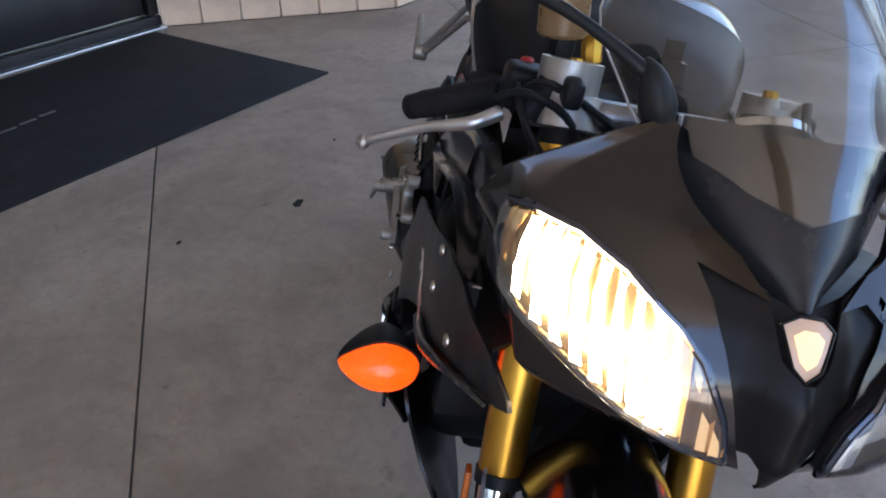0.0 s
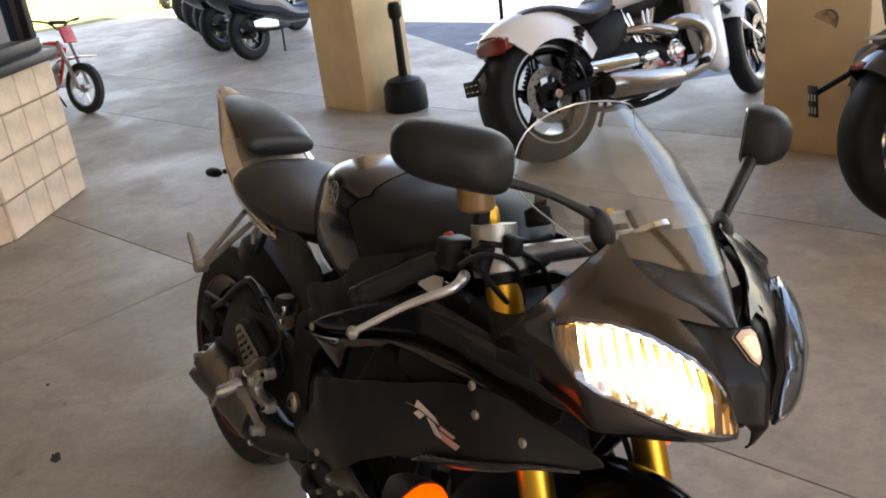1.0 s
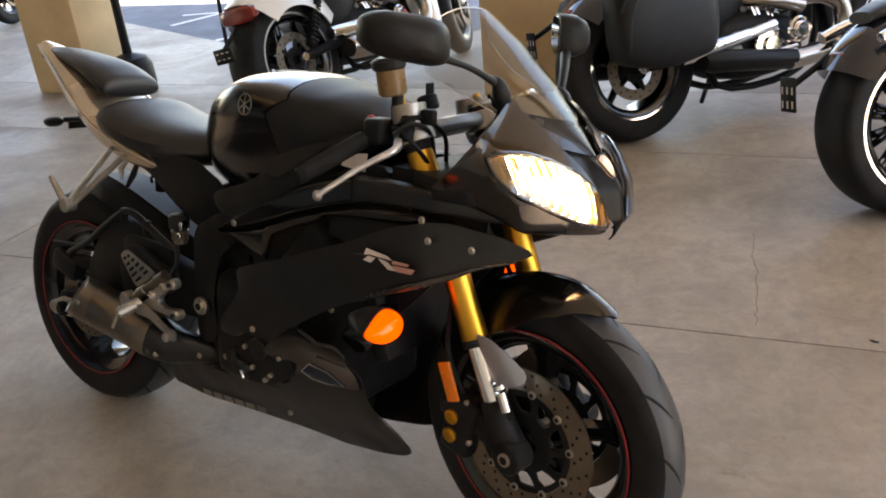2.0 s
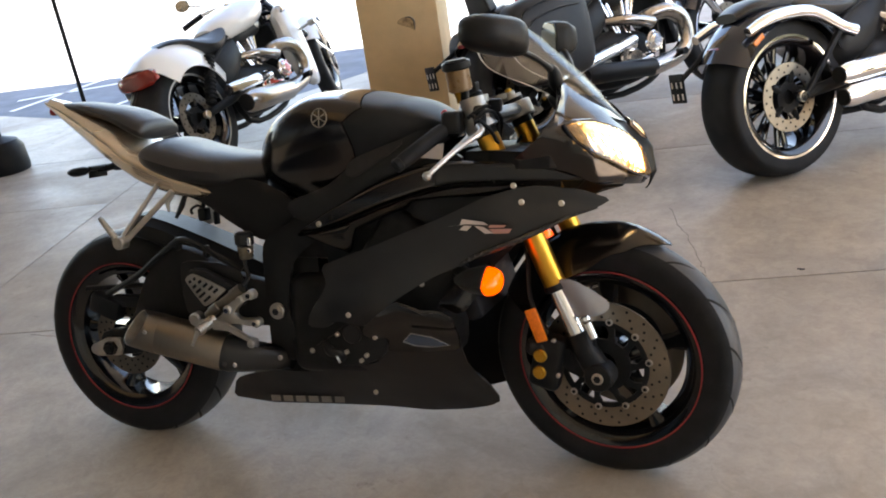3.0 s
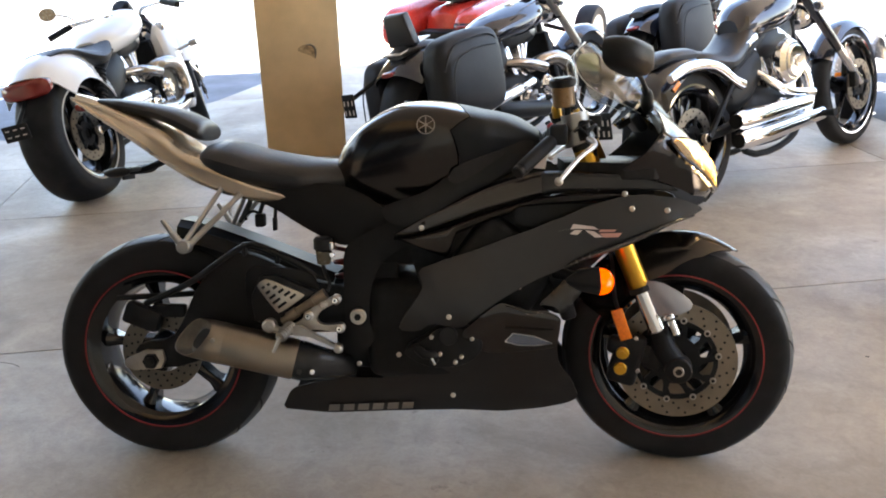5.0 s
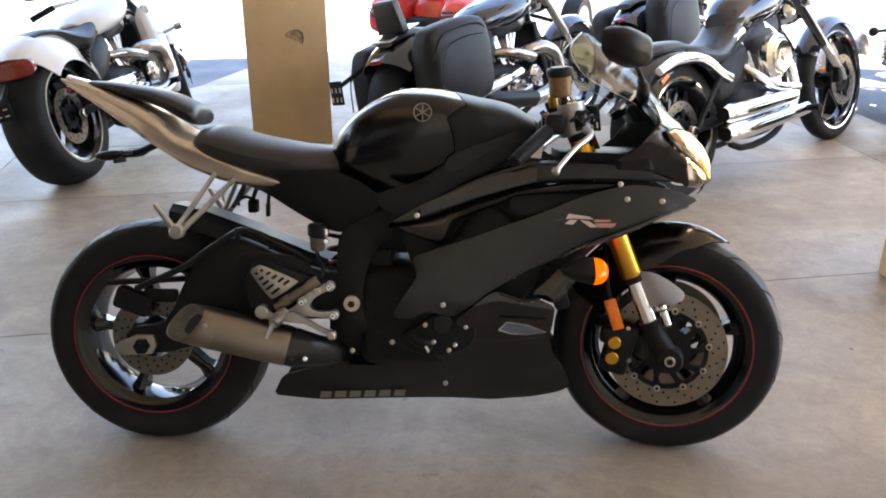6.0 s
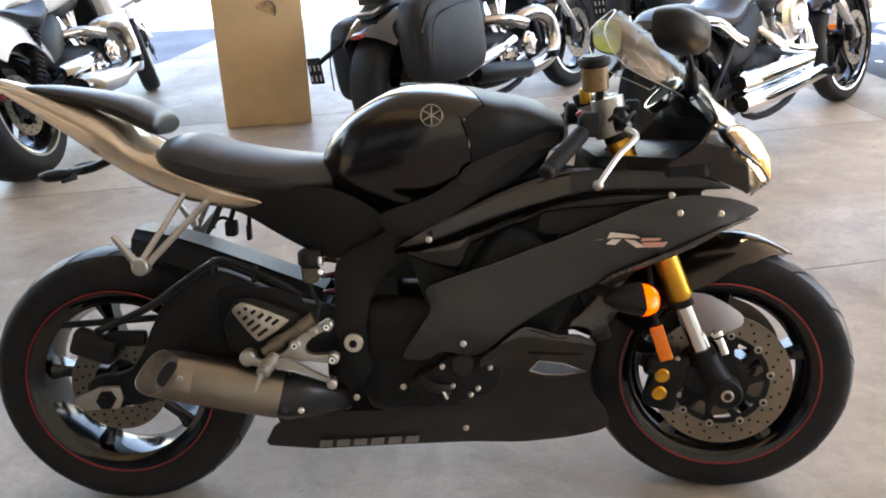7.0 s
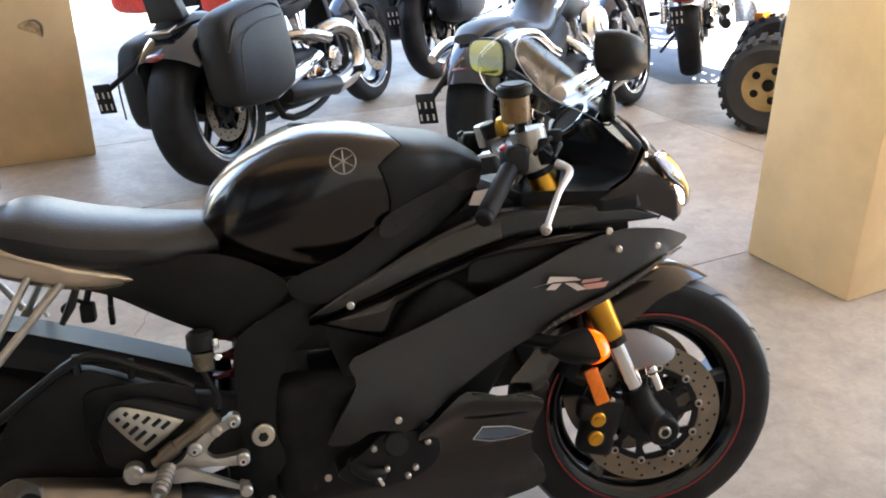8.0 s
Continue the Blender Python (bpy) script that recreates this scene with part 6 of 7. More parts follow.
part("cable", tube([(1.11, 0.14, 0.93), (1.16, 0.12, 0.88), (1.13, 0.06, 0.80)], 0.0055, 8, 5), M_BLACK, r6)
part("cable", tube([(1.09, -0.17, 0.89), (1.13, -0.15, 0.85), (1.14, -0.08, 0.78)], 0.0045, 8, 5), M_BLACK, r6)
part("cable_clamp", box((1.135, -0.12, 0.905), (0.03, 0.02, 0.03), 0.006), M_DARK, r6)
part("decal", panel([(0.952, 0.797), (0.963, 0.821), (1.018, 0.827), (1.012, 0.790)], lambda u, v: (u, -0.152, v), 0.05, 0.05, 0.001), M_PALELET, r6, "pale rectangular sticker")

# -- side stand on the left
part("side_stand", merge(tube([(0.56, 0.13, 0.30), (0.50, 0.26, 0.10), (0.48, 0.30, 0.078)], 0.012, 10), box((0.475, 0.31, 0.076), (0.06, 0.05, 0.008), 0.003)), M_DARK, r6, "black side stand, folded out")


# ================= the other machines on the porch =================
M_SATIN = mat("satin metal pipe", (0.46, 0.42, 0.38), 0.24, 1.0, vary=0.05, scale=5, rough_vary=0.02)
M_SILVERP = mat("silver paint", (0.62, 0.62, 0.63), 0.25, 0.6, vary=0.04, coat=0.4)
M_TAN = mat("tan cast rim", (0.45, 0.33, 0.16), 0.45, 0.4)
M_OLIVE = mat("olive plastic", (0.09, 0.10, 0.06), 0.5)
M_BROWNMIR = mat("bronze mirror back", (0.42, 0.36, 0.28), 0.25, 0.8)
M_BAG = mat("black saddle leather", (0.014, 0.015, 0.018), 0.52, spec=0.3, vary=0.2, scale=7, bump=0.35, fine=140, rough_vary=0.08)
M_KNOB = mat("knobbly rubber", (0.018, 0.018, 0.018), 0.8, bump=0.3, fine=200)


def arc_shell(cx, cz, r, hw, a0, a1, drop=0.06, flare=0.0, thick=0.006, taper=0.0):
    """A mudguard over a wheel: angles in degrees from ahead, over the top."""
    def f(u, v):
        t = radians(u)
        k = (u - a0) / (a1 - a0)
        rr = r - drop * abs(v) ** 3 + flare * k
        return V(cx + rr * math.cos(t), v * hw * (1 - taper * k), cz + rr * math.sin(t))
    return panel([(a0, -1), (a1, -1), (a1, 1), (a0, 1)], f, 8, 0.22, thick)


def road_wheel(name, parent, x, R, w, rim_r, spokes, spoke_mat, lip_mat, disc=0.0, label="", twin=False, y=0.0):
    wr = w * 0.40
    wheel = part(name, lathe([(rim_r - 0.006, -wr), (rim_r + 0.01, -wr), (rim_r - 0.02, -wr + 0.025), (rim_r - 0.03, 0), (rim_r - 0.02, wr - 0.025), (rim_r + 0.01, wr), (rim_r - 0.006, wr),
                              (rim_r - 0.035, wr - 0.02), (rim_r - 0.042, 0), (rim_r - 0.035, -wr + 0.02)], 56, True), spoke_mat, parent, label)
    wheel.matrix_local = Matrix.Translation((x, y, R))
    hw = w / 2
    prof = [(rim_r + 0.006 + (R - rim_r - 0.006) * math.sin(math.pi * i / 14) ** 0.5, -hw * math.cos(math.pi * i / 14) * (0.82 + 0.18 * math.sin(math.pi * i / 14))) for i in range(15)]
    part("tyre", lathe(prof + [(rim_r - 0.002, hw * 0.7), (rim_r - 0.002, -hw * 0.7)], 64, True), M_RUBBER, wheel)
    for sd in (-1, 1):
        part("rim_lip", lathe([(rim_r + 0.011, sd * (wr + 0.003)), (rim_r + 0.001, sd * (wr + 0.003)), (rim_r - 0.002, sd * (wr - 0.010)), (rim_r + 0.006, sd * (wr - 0.006))], 56, True), lip_mat, wheel, "bright machined rim lip")
    part("hub", lathe([(0.025, -0.075), (0.05, -0.065), (0.055, 0), (0.05, 0.065), (0.025, 0.075)], 20), M_DARK, wheel)
    for k in range(spokes):
        for off in ((-0.11, 0.11) if twin else (0,)):
            a = 2 * math.pi * k / spokes + 0.3
            r1 = rim_r - 0.02
            part("spoke", tube([(0.04 * math.cos(a), 0, 0.04 * math.sin(a)), (r1 * math.cos(a + off), -0.01, r1 * math.sin(a + off))], [0.018, 0.012] if not twin else [0.011, 0.010], 8, squash=(1, 1.4)), spoke_mat, wheel)
    if disc:
        sd = -1
        part("brake_disc", lathe([(disc * 0.66, sd * 0.088), (disc, sd * 0.088), (disc, sd * 0.083), (disc * 0.66, sd * 0.083)], 48, True), M_DISC, wheel, "grey drilled brake disc")
        part("disc_carrier", lathe([(0.03, sd * 0.086), (disc * 0.45, sd * 0.086), (disc * 0.45, sd * 0.08), (0.03, sd * 0.08)], 28, True), M_DARK, wheel)
        for k in range(5):
            c, s = math.cos(k * 1.2566), math.sin(k * 1.2566)
            part("carrier_arm", tube([(disc * 0.4 * c, sd * 0.084, disc * 0.4 * s), (disc * 0.72 * c, sd * 0.084, disc * 0.72 * s)], 0.013, 6), M_DARK, wheel)
        vh = part("vent_hole", merge(*[disc_at((disc * (0.74 + 0.16 * (k % 2)) * math.cos(k * 0.209), sd * 0.0885, disc * (0.74 + 0.16 * (k % 2)) * math.sin(k * 0.209)), (0, 1, 0), 0.005, 0.002, 8) for k in range(30)]), M_TREAD, wheel)
        tagged(vh, "small dark drilled vent holes", kind="stuff")
    return wheel


def ribbed(base, top, r, r_in, n, seg=18):
    """A turned barrel with n fins between two points."""
    base, d = Vector(base), Vector(top) - Vector(base)
    h = d.length
    prof = [(r_in, 0)]
    for k in range(n):
        y0 = h * (k + 0.3) / n
        prof += [(r_in, y0), (r, y0 + 0.002), (r, y0 + h / n * 0.4), (r_in, y0 + h / n * 0.4 + 0.002)]
    bm = lathe(prof + [(r_in, h)], seg)
    q = V(0, 1, 0).rotation_difference(d.normalized())
    bmesh.ops.transform(bm, matrix=Matrix.Translation(base) @ q.to_matrix().to_4x4(), verts=bm.verts)
    return bm


def finned_cylinder(parent, base, top, r, material):
    d = (Vector(top) - Vector(base))
    part("cylinder", ribbed(base, Vector(base) + d * 0.86, r, r * 0.90, 11), material, parent, "finned engine cylinder")
    part("rocker_cover", merge(disc_at(Vector(base) + d * 0.93, d, r * 0.95, d.length * 0.16, 18, 0.01), disc_at(Vector(base) + d * 1.03, d, r * 0.7, 0.03, 18, 0.008)), M_CHROME if material is not M_DARK else M_CAST, parent)
    side = V(0, -1, 0)
    for q in (-0.3, 0.3):
        o = side * r * 0.95 + d.cross(side).normalized() * r * q
        part("pushrod_tube", tube([Vector(base) + o * 1.05 - d * 0.2, Vector(base) + o * 0.9 + d * 0.85], 0.010, 8), M_CHROME, parent)


def cruiser(name, m, label, wb, paint, seat_mat=None, rear=(0.33, 0.24, 0.225), front=(0.33, 0.13, 0.24), rake=31, pipe="loop", bags=False, spokes=5, fspokes=5, lip=None, eng=None,
            strut=False, shroud=False, steer=0, trike=False, round_air=True, rest=False, bar_h=0.12, plate=(-0.36, 0.06, 0.47), shock=True, fat_fork=0.027, tall=0.0, group=""):
    ob = empty(name, m, label, "motorcycle", group)
    lip = lip or M_CHROME
    eng = eng or M_DARK
    Rr, wr, rr = rear
    Rf, wf, rf = front
    road_wheel("rear_wheel", ob, 0, Rr, wr, rr, spokes, M_RIM, lip, 0.145, "wide black rear wheel", twin=spokes > 5)
    fw = road_wheel("front_wheel", ob, wb, Rf, wf, rf, fspokes, M_RIM, lip, 0.15, "front wheel", twin=fspokes > 5)
    fw.matrix_local = Matrix.Translation((wb, 0, Rf)) @ Matrix.Rotation(radians(steer), 4, "Z")
    # swingarm, frame
    part("swingarm", merge(tube([(0, -0.13, Rr), (0.25, -0.15, 0.36), (0.48, -0.13, 0.40)], [0.022, 0.028, 0.03], 10, 3), tube([(0, 0.13, Rr), (0.48, 0.13, 0.40)], 0.026, 10)), M_DARK, ob)
    part("axle_nut", disc_at((0, -0.155, Rr), (0, 1, 0), 0.024, 0.03, 12, 0.004), M_CHROME, ob)
    part("frame", merge(tube([(0.30, 0.10, 0.58), (0.60, 0.10, 0.74), (1.05, 0.03, 0.86)], 0.02, 10, 3), tube([(0.30, -0.10, 0.58), (0.60, -0.10, 0.74), (1.05, -0.03, 0.86)], 0.02, 10, 3),
                        tube([(1.08, 0.03, 0.80), (1.02, 0.09, 0.35), (0.85, 0.10, 0.18), (0.42, 0.10, 0.20), (0.36, 0.10, 0.55)], 0.018, 10, 4),
                        tube([(1.08, -0.03, 0.80), (1.02, -0.09, 0.35), (0.85, -0.10, 0.18), (0.42, -0.10, 0.20), (0.36, -0.10, 0.55)], 0.018, 10, 4)), M_DARK, ob, "black tubular frame")
    # rear guard, seat, tank
    part("rear_fender", arc_shell(0.01, Rr + 0.02, Rr + (0.075 if shroud else 0.045), wr * (0.70 if shroud else 0.74 if bags else 0.56), 25, 138 if bags else 128 if shroud else 150, 0.17 if shroud else 0.09), paint, ob, "painted rear mudguard")
    tl = [(-0.315, 0, Rr + 0.255, 0.06, 0.025, 1), (-0.29, 0, Rr + 0.26, 0.095, 0.04, 1), (-0.24, 0, Rr + 0.265, 0.09, 0.035, 1)]
    if bags:
        tl = [(x + 0.02, y, z + 0.03, w * 0.5, h * 0.35, t) for x, y, z, w, h, t in tl]
    if shroud:
        tl = [(x + 0.050, y, z + 0.040, w * 1.4, h * 1.25, t) for x, y, z, w, h, t in tl]
    if strut:
        tl = [(x + 0.02, y, z, w * 0.6, h * 0.5, t) for x, y, z, w, h, t in tl]
        for s in (-1, 1):
            part("side_reflector", box((-0.17, s * (wr * 0.56 + 0.002), Rr + 0.27), (0.06, 0.006, 0.022), 0.002, m=Matrix.Rotation(radians(-30), 4, "Y")), M_REFLEX, ob, "amber side reflector")
    part("tail_lamp", loft_x(tl, 16, 3, 2), M_REDLENS, ob, "dark red tail lamp")
    part("rider_seat", loft_x([(-0.06, 0, Rr + 0.425, 0.09, 0.012, 0.8), (0.02, 0, Rr + 0.432, 0.115, 0.022, 0.8), (0.14, 0, Rr + 0.415, 0.125, 0.032, 0.8), (0.23, 0, 0.725, 0.14, 0.045, 0.8), (0.34, 0, 0.69, 0.165, 0.05, 0.8), (0.46, 0, 0.71, 0.15, 0.055, 0.8), (0.56, 0, 0.77, 0.11, 0.045, 0.8)], 22, 2.8, 3) if shroud else loft_x([(0.06, 0, 0.70, 0.10, 0.035, 0.8), (0.14, 0, 0.695, 0.14, 0.05, 0.8), (0.30, 0, 0.665, 0.15, 0.05, 0.8), (0.45, 0, 0.70, 0.125, 0.060, 0.8), (0.54, 0, 0.77 if not bags else 0.73, 0.11, 0.065, 0.8), (0.60, 0, 0.84 if not bags else 0.75, 0.10, 0.05, 0.8)], 22, 2.8, 3), seat_mat or M_SEAT, ob, "black leather saddle")
    if not shroud:
        part("pillion_seat", loft_x([(-0.20, 0, Rr + 0.375, 0.06, 0.02, 0.8), (-0.10, 0, Rr + 0.40, 0.09, 0.03, 0.8), (0.06, 0, Rr + 0.395, 0.10, 0.035, 0.8), (0.10, 0, Rr + 0.385, 0.09, 0.02, 0.8)], 18, 2.8, 3), seat_mat or M_SEAT, ob, "black pillion pad")
    tank = part("tank", loft_x([(0.46, 0, 0.730, 0.08, 0.05, 0.9), (0.56, 0, 0.752, 0.145, 0.080, 0.8), (0.74, 0, 0.780, 0.175, 0.098, 0.72), (0.90, 0, 0.805, 0.165, 0.098, 0.7), (1.02, 0, 0.830, 0.125, 0.080, 0.75), (1.08, 0, 0.840, 0.06, 0.045, 0.9)], 26, 2.6, 4) if shroud or bags else loft_x([(0.50, 0, 0.80, 0.06, 0.06, 0.9), (0.58, 0, 0.83, 0.12, 0.10, 0.8), (0.75, 0, 0.865, 0.15, 0.12, 0.75), (0.92, 0, 0.90, 0.145, 0.12, 0.75), (1.05, 0, 0.92, 0.10, 0.09, 0.8), (1.10, 0, 0.92, 0.05, 0.05, 0.9)], 26, 2.4, 4), paint, ob, "painted fuel tank")
    part("filler_cap", disc_at((0.80, -0.03, 0.882 if shroud or bags else 0.985), (0, 0, 1), 0.034, 0.02, 20, 0.005), M_CHROME, tank)
    # engine
    case = part("engine", merge(loft_x([(0.40, 0, 0.36, 0.12, 0.10, 1), (0.48, 0, 0.36, 0.15, 0.15, 1), (0.70, 0, 0.35, 0.16, 0.16, 1), (0.88, 0, 0.33, 0.14, 0.12, 1), (0.93, 0, 0.32, 0.10, 0.08, 1)], 24, 4, 3)), eng, ob, "v-twin engine")
    part("cam_cover", merge(disc_at((0.68, -0.175, 0.34), (0, 1, 0), 0.095, 0.03, 28, 0.008), disc_at((0.68, -0.195, 0.34), (0, 1, 0), 0.05, 0.02, 24, 0.006), disc_at((0.80, -0.165, 0.30), (0, 1, 0), 0.05, 0.04, 24, 0.008)), M_CHROME, case, "chrome engine cover")
    part("gearbox_cover", disc_at((0.47, -0.15, 0.33), (0, 1, 0), 0.07, 0.04, 24, 0.01), M_CAST, case)
    finned_cylinder(ob, (0.62, -0.02, 0.48), (0.52, -0.02, 0.74), 0.075, eng if eng is not M_DARK else M_CAST)
    finned_cylinder(ob, (0.74, -0.02, 0.48), (0.86, -0.02, 0.73), 0.075, eng if eng is not M_DARK else M_CAST)
    for _x0, _x1 in ((0.655, 0.585), (0.675, 0.625), (0.705, 0.755), (0.725, 0.80)):
        part("pushrod_tube", tube([(_x0, -0.135, 0.43), (_x1, -0.085, 0.705)], 0.011, 10), M_CHROME, ob, "chrome pushrod tube")
    for _x0, _t in ((0.53, 21), (0.855, -26)):
        part("rocker_cover", box((_x0, -0.03, 0.735), (0.15, 0.17, 0.055), 0.016, 3, m=Matrix.Rotation(radians(-_t), 4, "Y")), M_CHROME if round_air else M_CAST, ob, "bright rocker cover")
    if round_air:
        part("air_cleaner", merge(disc_at((0.72, -0.20, 0.61), (0, 1, 0), 0.115, 0.07, 36, 0.02), disc_at((0.72, -0.24, 0.61), (0, 1, 0), 0.085, 0.02, 32, 0.008), disc_at((0.72, -0.253, 0.61), (0, 1, 0), 0.03, 0.012, 20, 0.004)), M_CHROME, case, "round chrome air cleaner")
    # dark covers between the wheel and the engine
    part("side_cover", loft_x([(0.26, 0, 0.50, 0.10, 0.08, 0.9), (0.32, 0, 0.52, 0.135, 0.13, 0.85), (0.46, 0, 0.56, 0.145, 0.13, 0.8), (0.58, 0, 0.62, 0.13, 0.10, 0.8)], 20, 3.4, 3), M_BLACK, ob, "black side cover under the saddle")
    part("airbox", loft_x([(0.56, 0, 0.70, 0.08, 0.06, 0.9), (0.66, 0, 0.71, 0.12, 0.09, 0.9), (0.92, 0, 0.74, 0.11, 0.09, 0.9), (1.02, 0, 0.78, 0.06, 0.05, 0.9)], 18, 3.4, 3), M_BLACK, ob, "black airbox under the tank")
    if shroud or bags:
        part("radiator", box((1.06, 0, 0.52), (0.05, 0.26, 0.36), 0.012, m=Matrix.Rotation(radians(-14), 4, "Y")), M_DARK, ob, "dark radiator")
    # exhaust on the right
    if pipe == "loop":
        ex = part("exhaust", merge(tube([(0.80, -0.10, 0.50), (0.86, -0.17, 0.535), (0.97, -0.21, 0.535), (1.055, -0.225, 0.47), (1.05, -0.235, 0.35), (0.95, -0.24, 0.285), (0.72, -0.245, 0.265)], [0.034, 0.042, 0.045, 0.046, 0.046, 0.046, 0.046], 16, 6),
                                   tube([(0.60, -0.10, 0.56), (0.70, -0.17, 0.545), (0.86, -0.19, 0.50)], [0.026, 0.030, 0.034], 12, 5)), M_SATIN, ob, "satin looped exhaust header")
        mz = 0.0 if shroud else 0.015
        part("muffler", tube([(0.78, -0.245, 0.268), (0.74, -0.245, 0.27), (0.42, -0.255, 0.30 + mz), (0.28, -0.26, 0.315 + mz), (0.25, -0.26, 0.318 + mz)], [r * (0.76 if bags else 1) for r in (0.05, 0.062, 0.066, 0.066, 0.052)], 20), M_SATIN if not bags else M_MATTE, ex, "straight muffler")
        part("outlet", disc_at((0.248, -0.26, 0.319 + mz), (1, 0, -0.1), 0.038 if bags else 0.050, 0.012, 20), M_TREAD, ex, "dark muffler mouth")
        part("upper_pipe", tube([(0.66, -0.23, 0.44), (0.50, -0.25, 0.42), (0.49, -0.25, 0.419), (0.16, -0.27, 0.375), (0.12, -0.27, 0.37)] if bags else [(0.66, -0.21, 0.40), (0.50, -0.225, 0.41), (0.49, -0.225, 0.41), (0.20, -0.24, 0.42), (0.16, -0.24, 0.422)], [0.026, 0.028, 0.034, 0.034, 0.030] if bags else [0.026, 0.030, 0.040, 0.040, 0.034], 16), M_CHROME, ex, "chrome upper muffler")
        part("clutch_boss", merge(disc_at((0.80, -0.235, 0.40), (0, 1, 0), 0.060, 0.03, 24, 0.008), disc_at((0.80, -0.255, 0.40), (0, 1, 0), 0.035, 0.02, 20, 0.005), *[disc_at((0.80 + 0.048 * math.cos(k * 1.0472), -0.252, 0.40 + 0.048 * math.sin(k * 1.0472)), (0, 1, 0), 0.007, 0.012, 8) for k in range(6)]), M_CHROME, ob, "bolted chrome engine cover")
    else:
        ex = part("exhaust", merge(tube([(0.86, -0.08, 0.60), (0.96, -0.15, 0.54), (0.93, -0.19, 0.38), (0.80, -0.20, 0.30), (0.55, -0.21, 0.29)], 0.027, 14, 5),
                                   tube([(0.54, -0.08, 0.60), (0.56, -0.17, 0.54), (0.70, -0.20, 0.46), (0.95, -0.20, 0.42)], 0.024, 12, 5)), M_CHROME, ob, "chrome staggered exhaust")
        part("muffler", tube([(0.98, -0.225, 0.30), (0.40, -0.235, 0.295), (0.17, -0.24, 0.30), (0.14, -0.24, 0.30)], [0.036, 0.046, 0.046, 0.036], 18), M_CHROME, ex, "long chrome muffler")
        part("upper_muffler", tube([(0.85, -0.22, 0.385), (0.40, -0.235, 0.39), (0.16, -0.24, 0.395), (0.13, -0.24, 0.395)], [0.034, 0.046, 0.046, 0.036], 18), M_CHROME, ex, "long chrome muffler")
        for q in ((0.137, -0.24, 0.30), (0.127, -0.24, 0.395)):
            part("outlet", disc_at(q, (1, 0, 0), 0.034, 0.006, 18), M_TREAD, ex)
    # fork and front end
    hd = V(1.12, 0, 0.90 + tall)
    ax = V(wb, 0, Rf)
    up = hd + (hd - ax).normalized() * 0.06
    part("triple_clamp", merge(box(hd, (0.06, 0.24, 0.03), 0.01), box(hd.lerp(ax, 0.22), (0.06, 0.24, 0.035), 0.01)), M_DARK, ob)
    for s in (-1, 1):
        o = V(0, s * 0.105, 0)
        leg = part("fork_leg", tube([up + o, hd.lerp(ax, 0.55) + o], fat_fork, 14), M_GLOSS if not bags else M_STEEL, ob, "fork leg")
        part("fork_slider", tube([hd.lerp(ax, 0.55) + o, hd.lerp(ax, 0.97) + o], fat_fork * 0.86, 14), M_CHROME, leg)
        part("brake_caliper", box(ax + V(-0.10, s * 0.10, 0.05), (0.06, 0.05, 0.11), 0.012), M_DARK, leg)
    lamp = part("headlamp", loft_x([(1.14, 0, 0.83 + tall, 0.03, 0.03, 1), (1.18, 0, 0.83 + tall, 0.085, 0.085, 1), (1.26, 0, 0.83 + tall, 0.095, 0.095, 1), (1.275, 0, 0.83 + tall, 0.085, 0.085, 1)], 22, 2, 3), M_CHROME, ob, "chrome headlamp")
    part("front_fender", arc_shell(0, 0, Rf + 0.025, wf * 0.62, 55, 150, 0.05), paint, ob, "painted front mudguard", m=Matrix.Translation((wb, 0, Rf)) @ Matrix.Rotation(radians(steer), 4, "Z"))
    part("handlebar", tube([(0.90, -0.42, 0.96 + bar_h + tall), (0.98, -0.30, 1.0 + bar_h + tall), (1.09, -0.12, 0.99 + bar_h + tall), (1.11, -0.06, 0.93 + tall), (1.11, 0.06, 0.93 + tall), (1.09, 0.12, 0.99 + bar_h + tall), (0.98, 0.30, 1.0 + bar_h + tall), (0.90, 0.42, 0.96 + bar_h + tall)], 0.0125, 10, 4), M_CHROME, ob, "chrome handlebar")
    part("gauge", disc_at((1.08, 0, 1.01 + tall), (-0.6, 0, 0.8), 0.062, 0.09, 24, 0.02) if shroud else disc_at((1.07, 0, 0.985 + tall), (-0.5, 0, 0.85), 0.05, 0.06, 24, 0.01), M_DARK, ob)
    for s in (-1, 1):
        part("grip", tube([(0.975, s * 0.31, 0.998 + bar_h + tall), (0.89, s * 0.435, 0.957 + bar_h + tall)], 0.018, 12), M_RUBBER, ob)
        mi = part("mirror", tube([(1.0, s * 0.27, 1.0 + bar_h + tall), (1.03, s * 0.34, 1.06 + bar_h + tall), (1.0, s * 0.42, 1.09 + bar_h + tall)], 0.006, 8, 3), M_CHROME, ob, "mirror on a thin stalk")
        part("mirror_shell", loft_x([(0.985, s * 0.44, 1.10 + bar_h + tall, 0.055, 0.038, 1), (0.998, s * 0.44, 1.10 + bar_h + tall, 0.055, 0.038, 1), (1.012, s * 0.44, 1.10 + bar_h + tall, 0.03, 0.02, 1)], 20, 2.2, 2), M_BROWNMIR, mi)
        part("front_indicator", disc_at((1.10, s * 0.19, 0.86 + tall), (1, 0, 0), 0.03, 0.05, 16, 0.01), M_CHROME, ob)
        if not (shroud or bags or strut):
            part("rear_indicator", merge(tube([(-0.20, s * 0.10, Rr + 0.30), (-0.20, s * 0.19, Rr + 0.30)], 0.010, 8), disc_at((-0.205, s * 0.20, Rr + 0.30), (1, 0, 0), 0.03, 0.05, 16, 0.012)), M_DARK, ob)
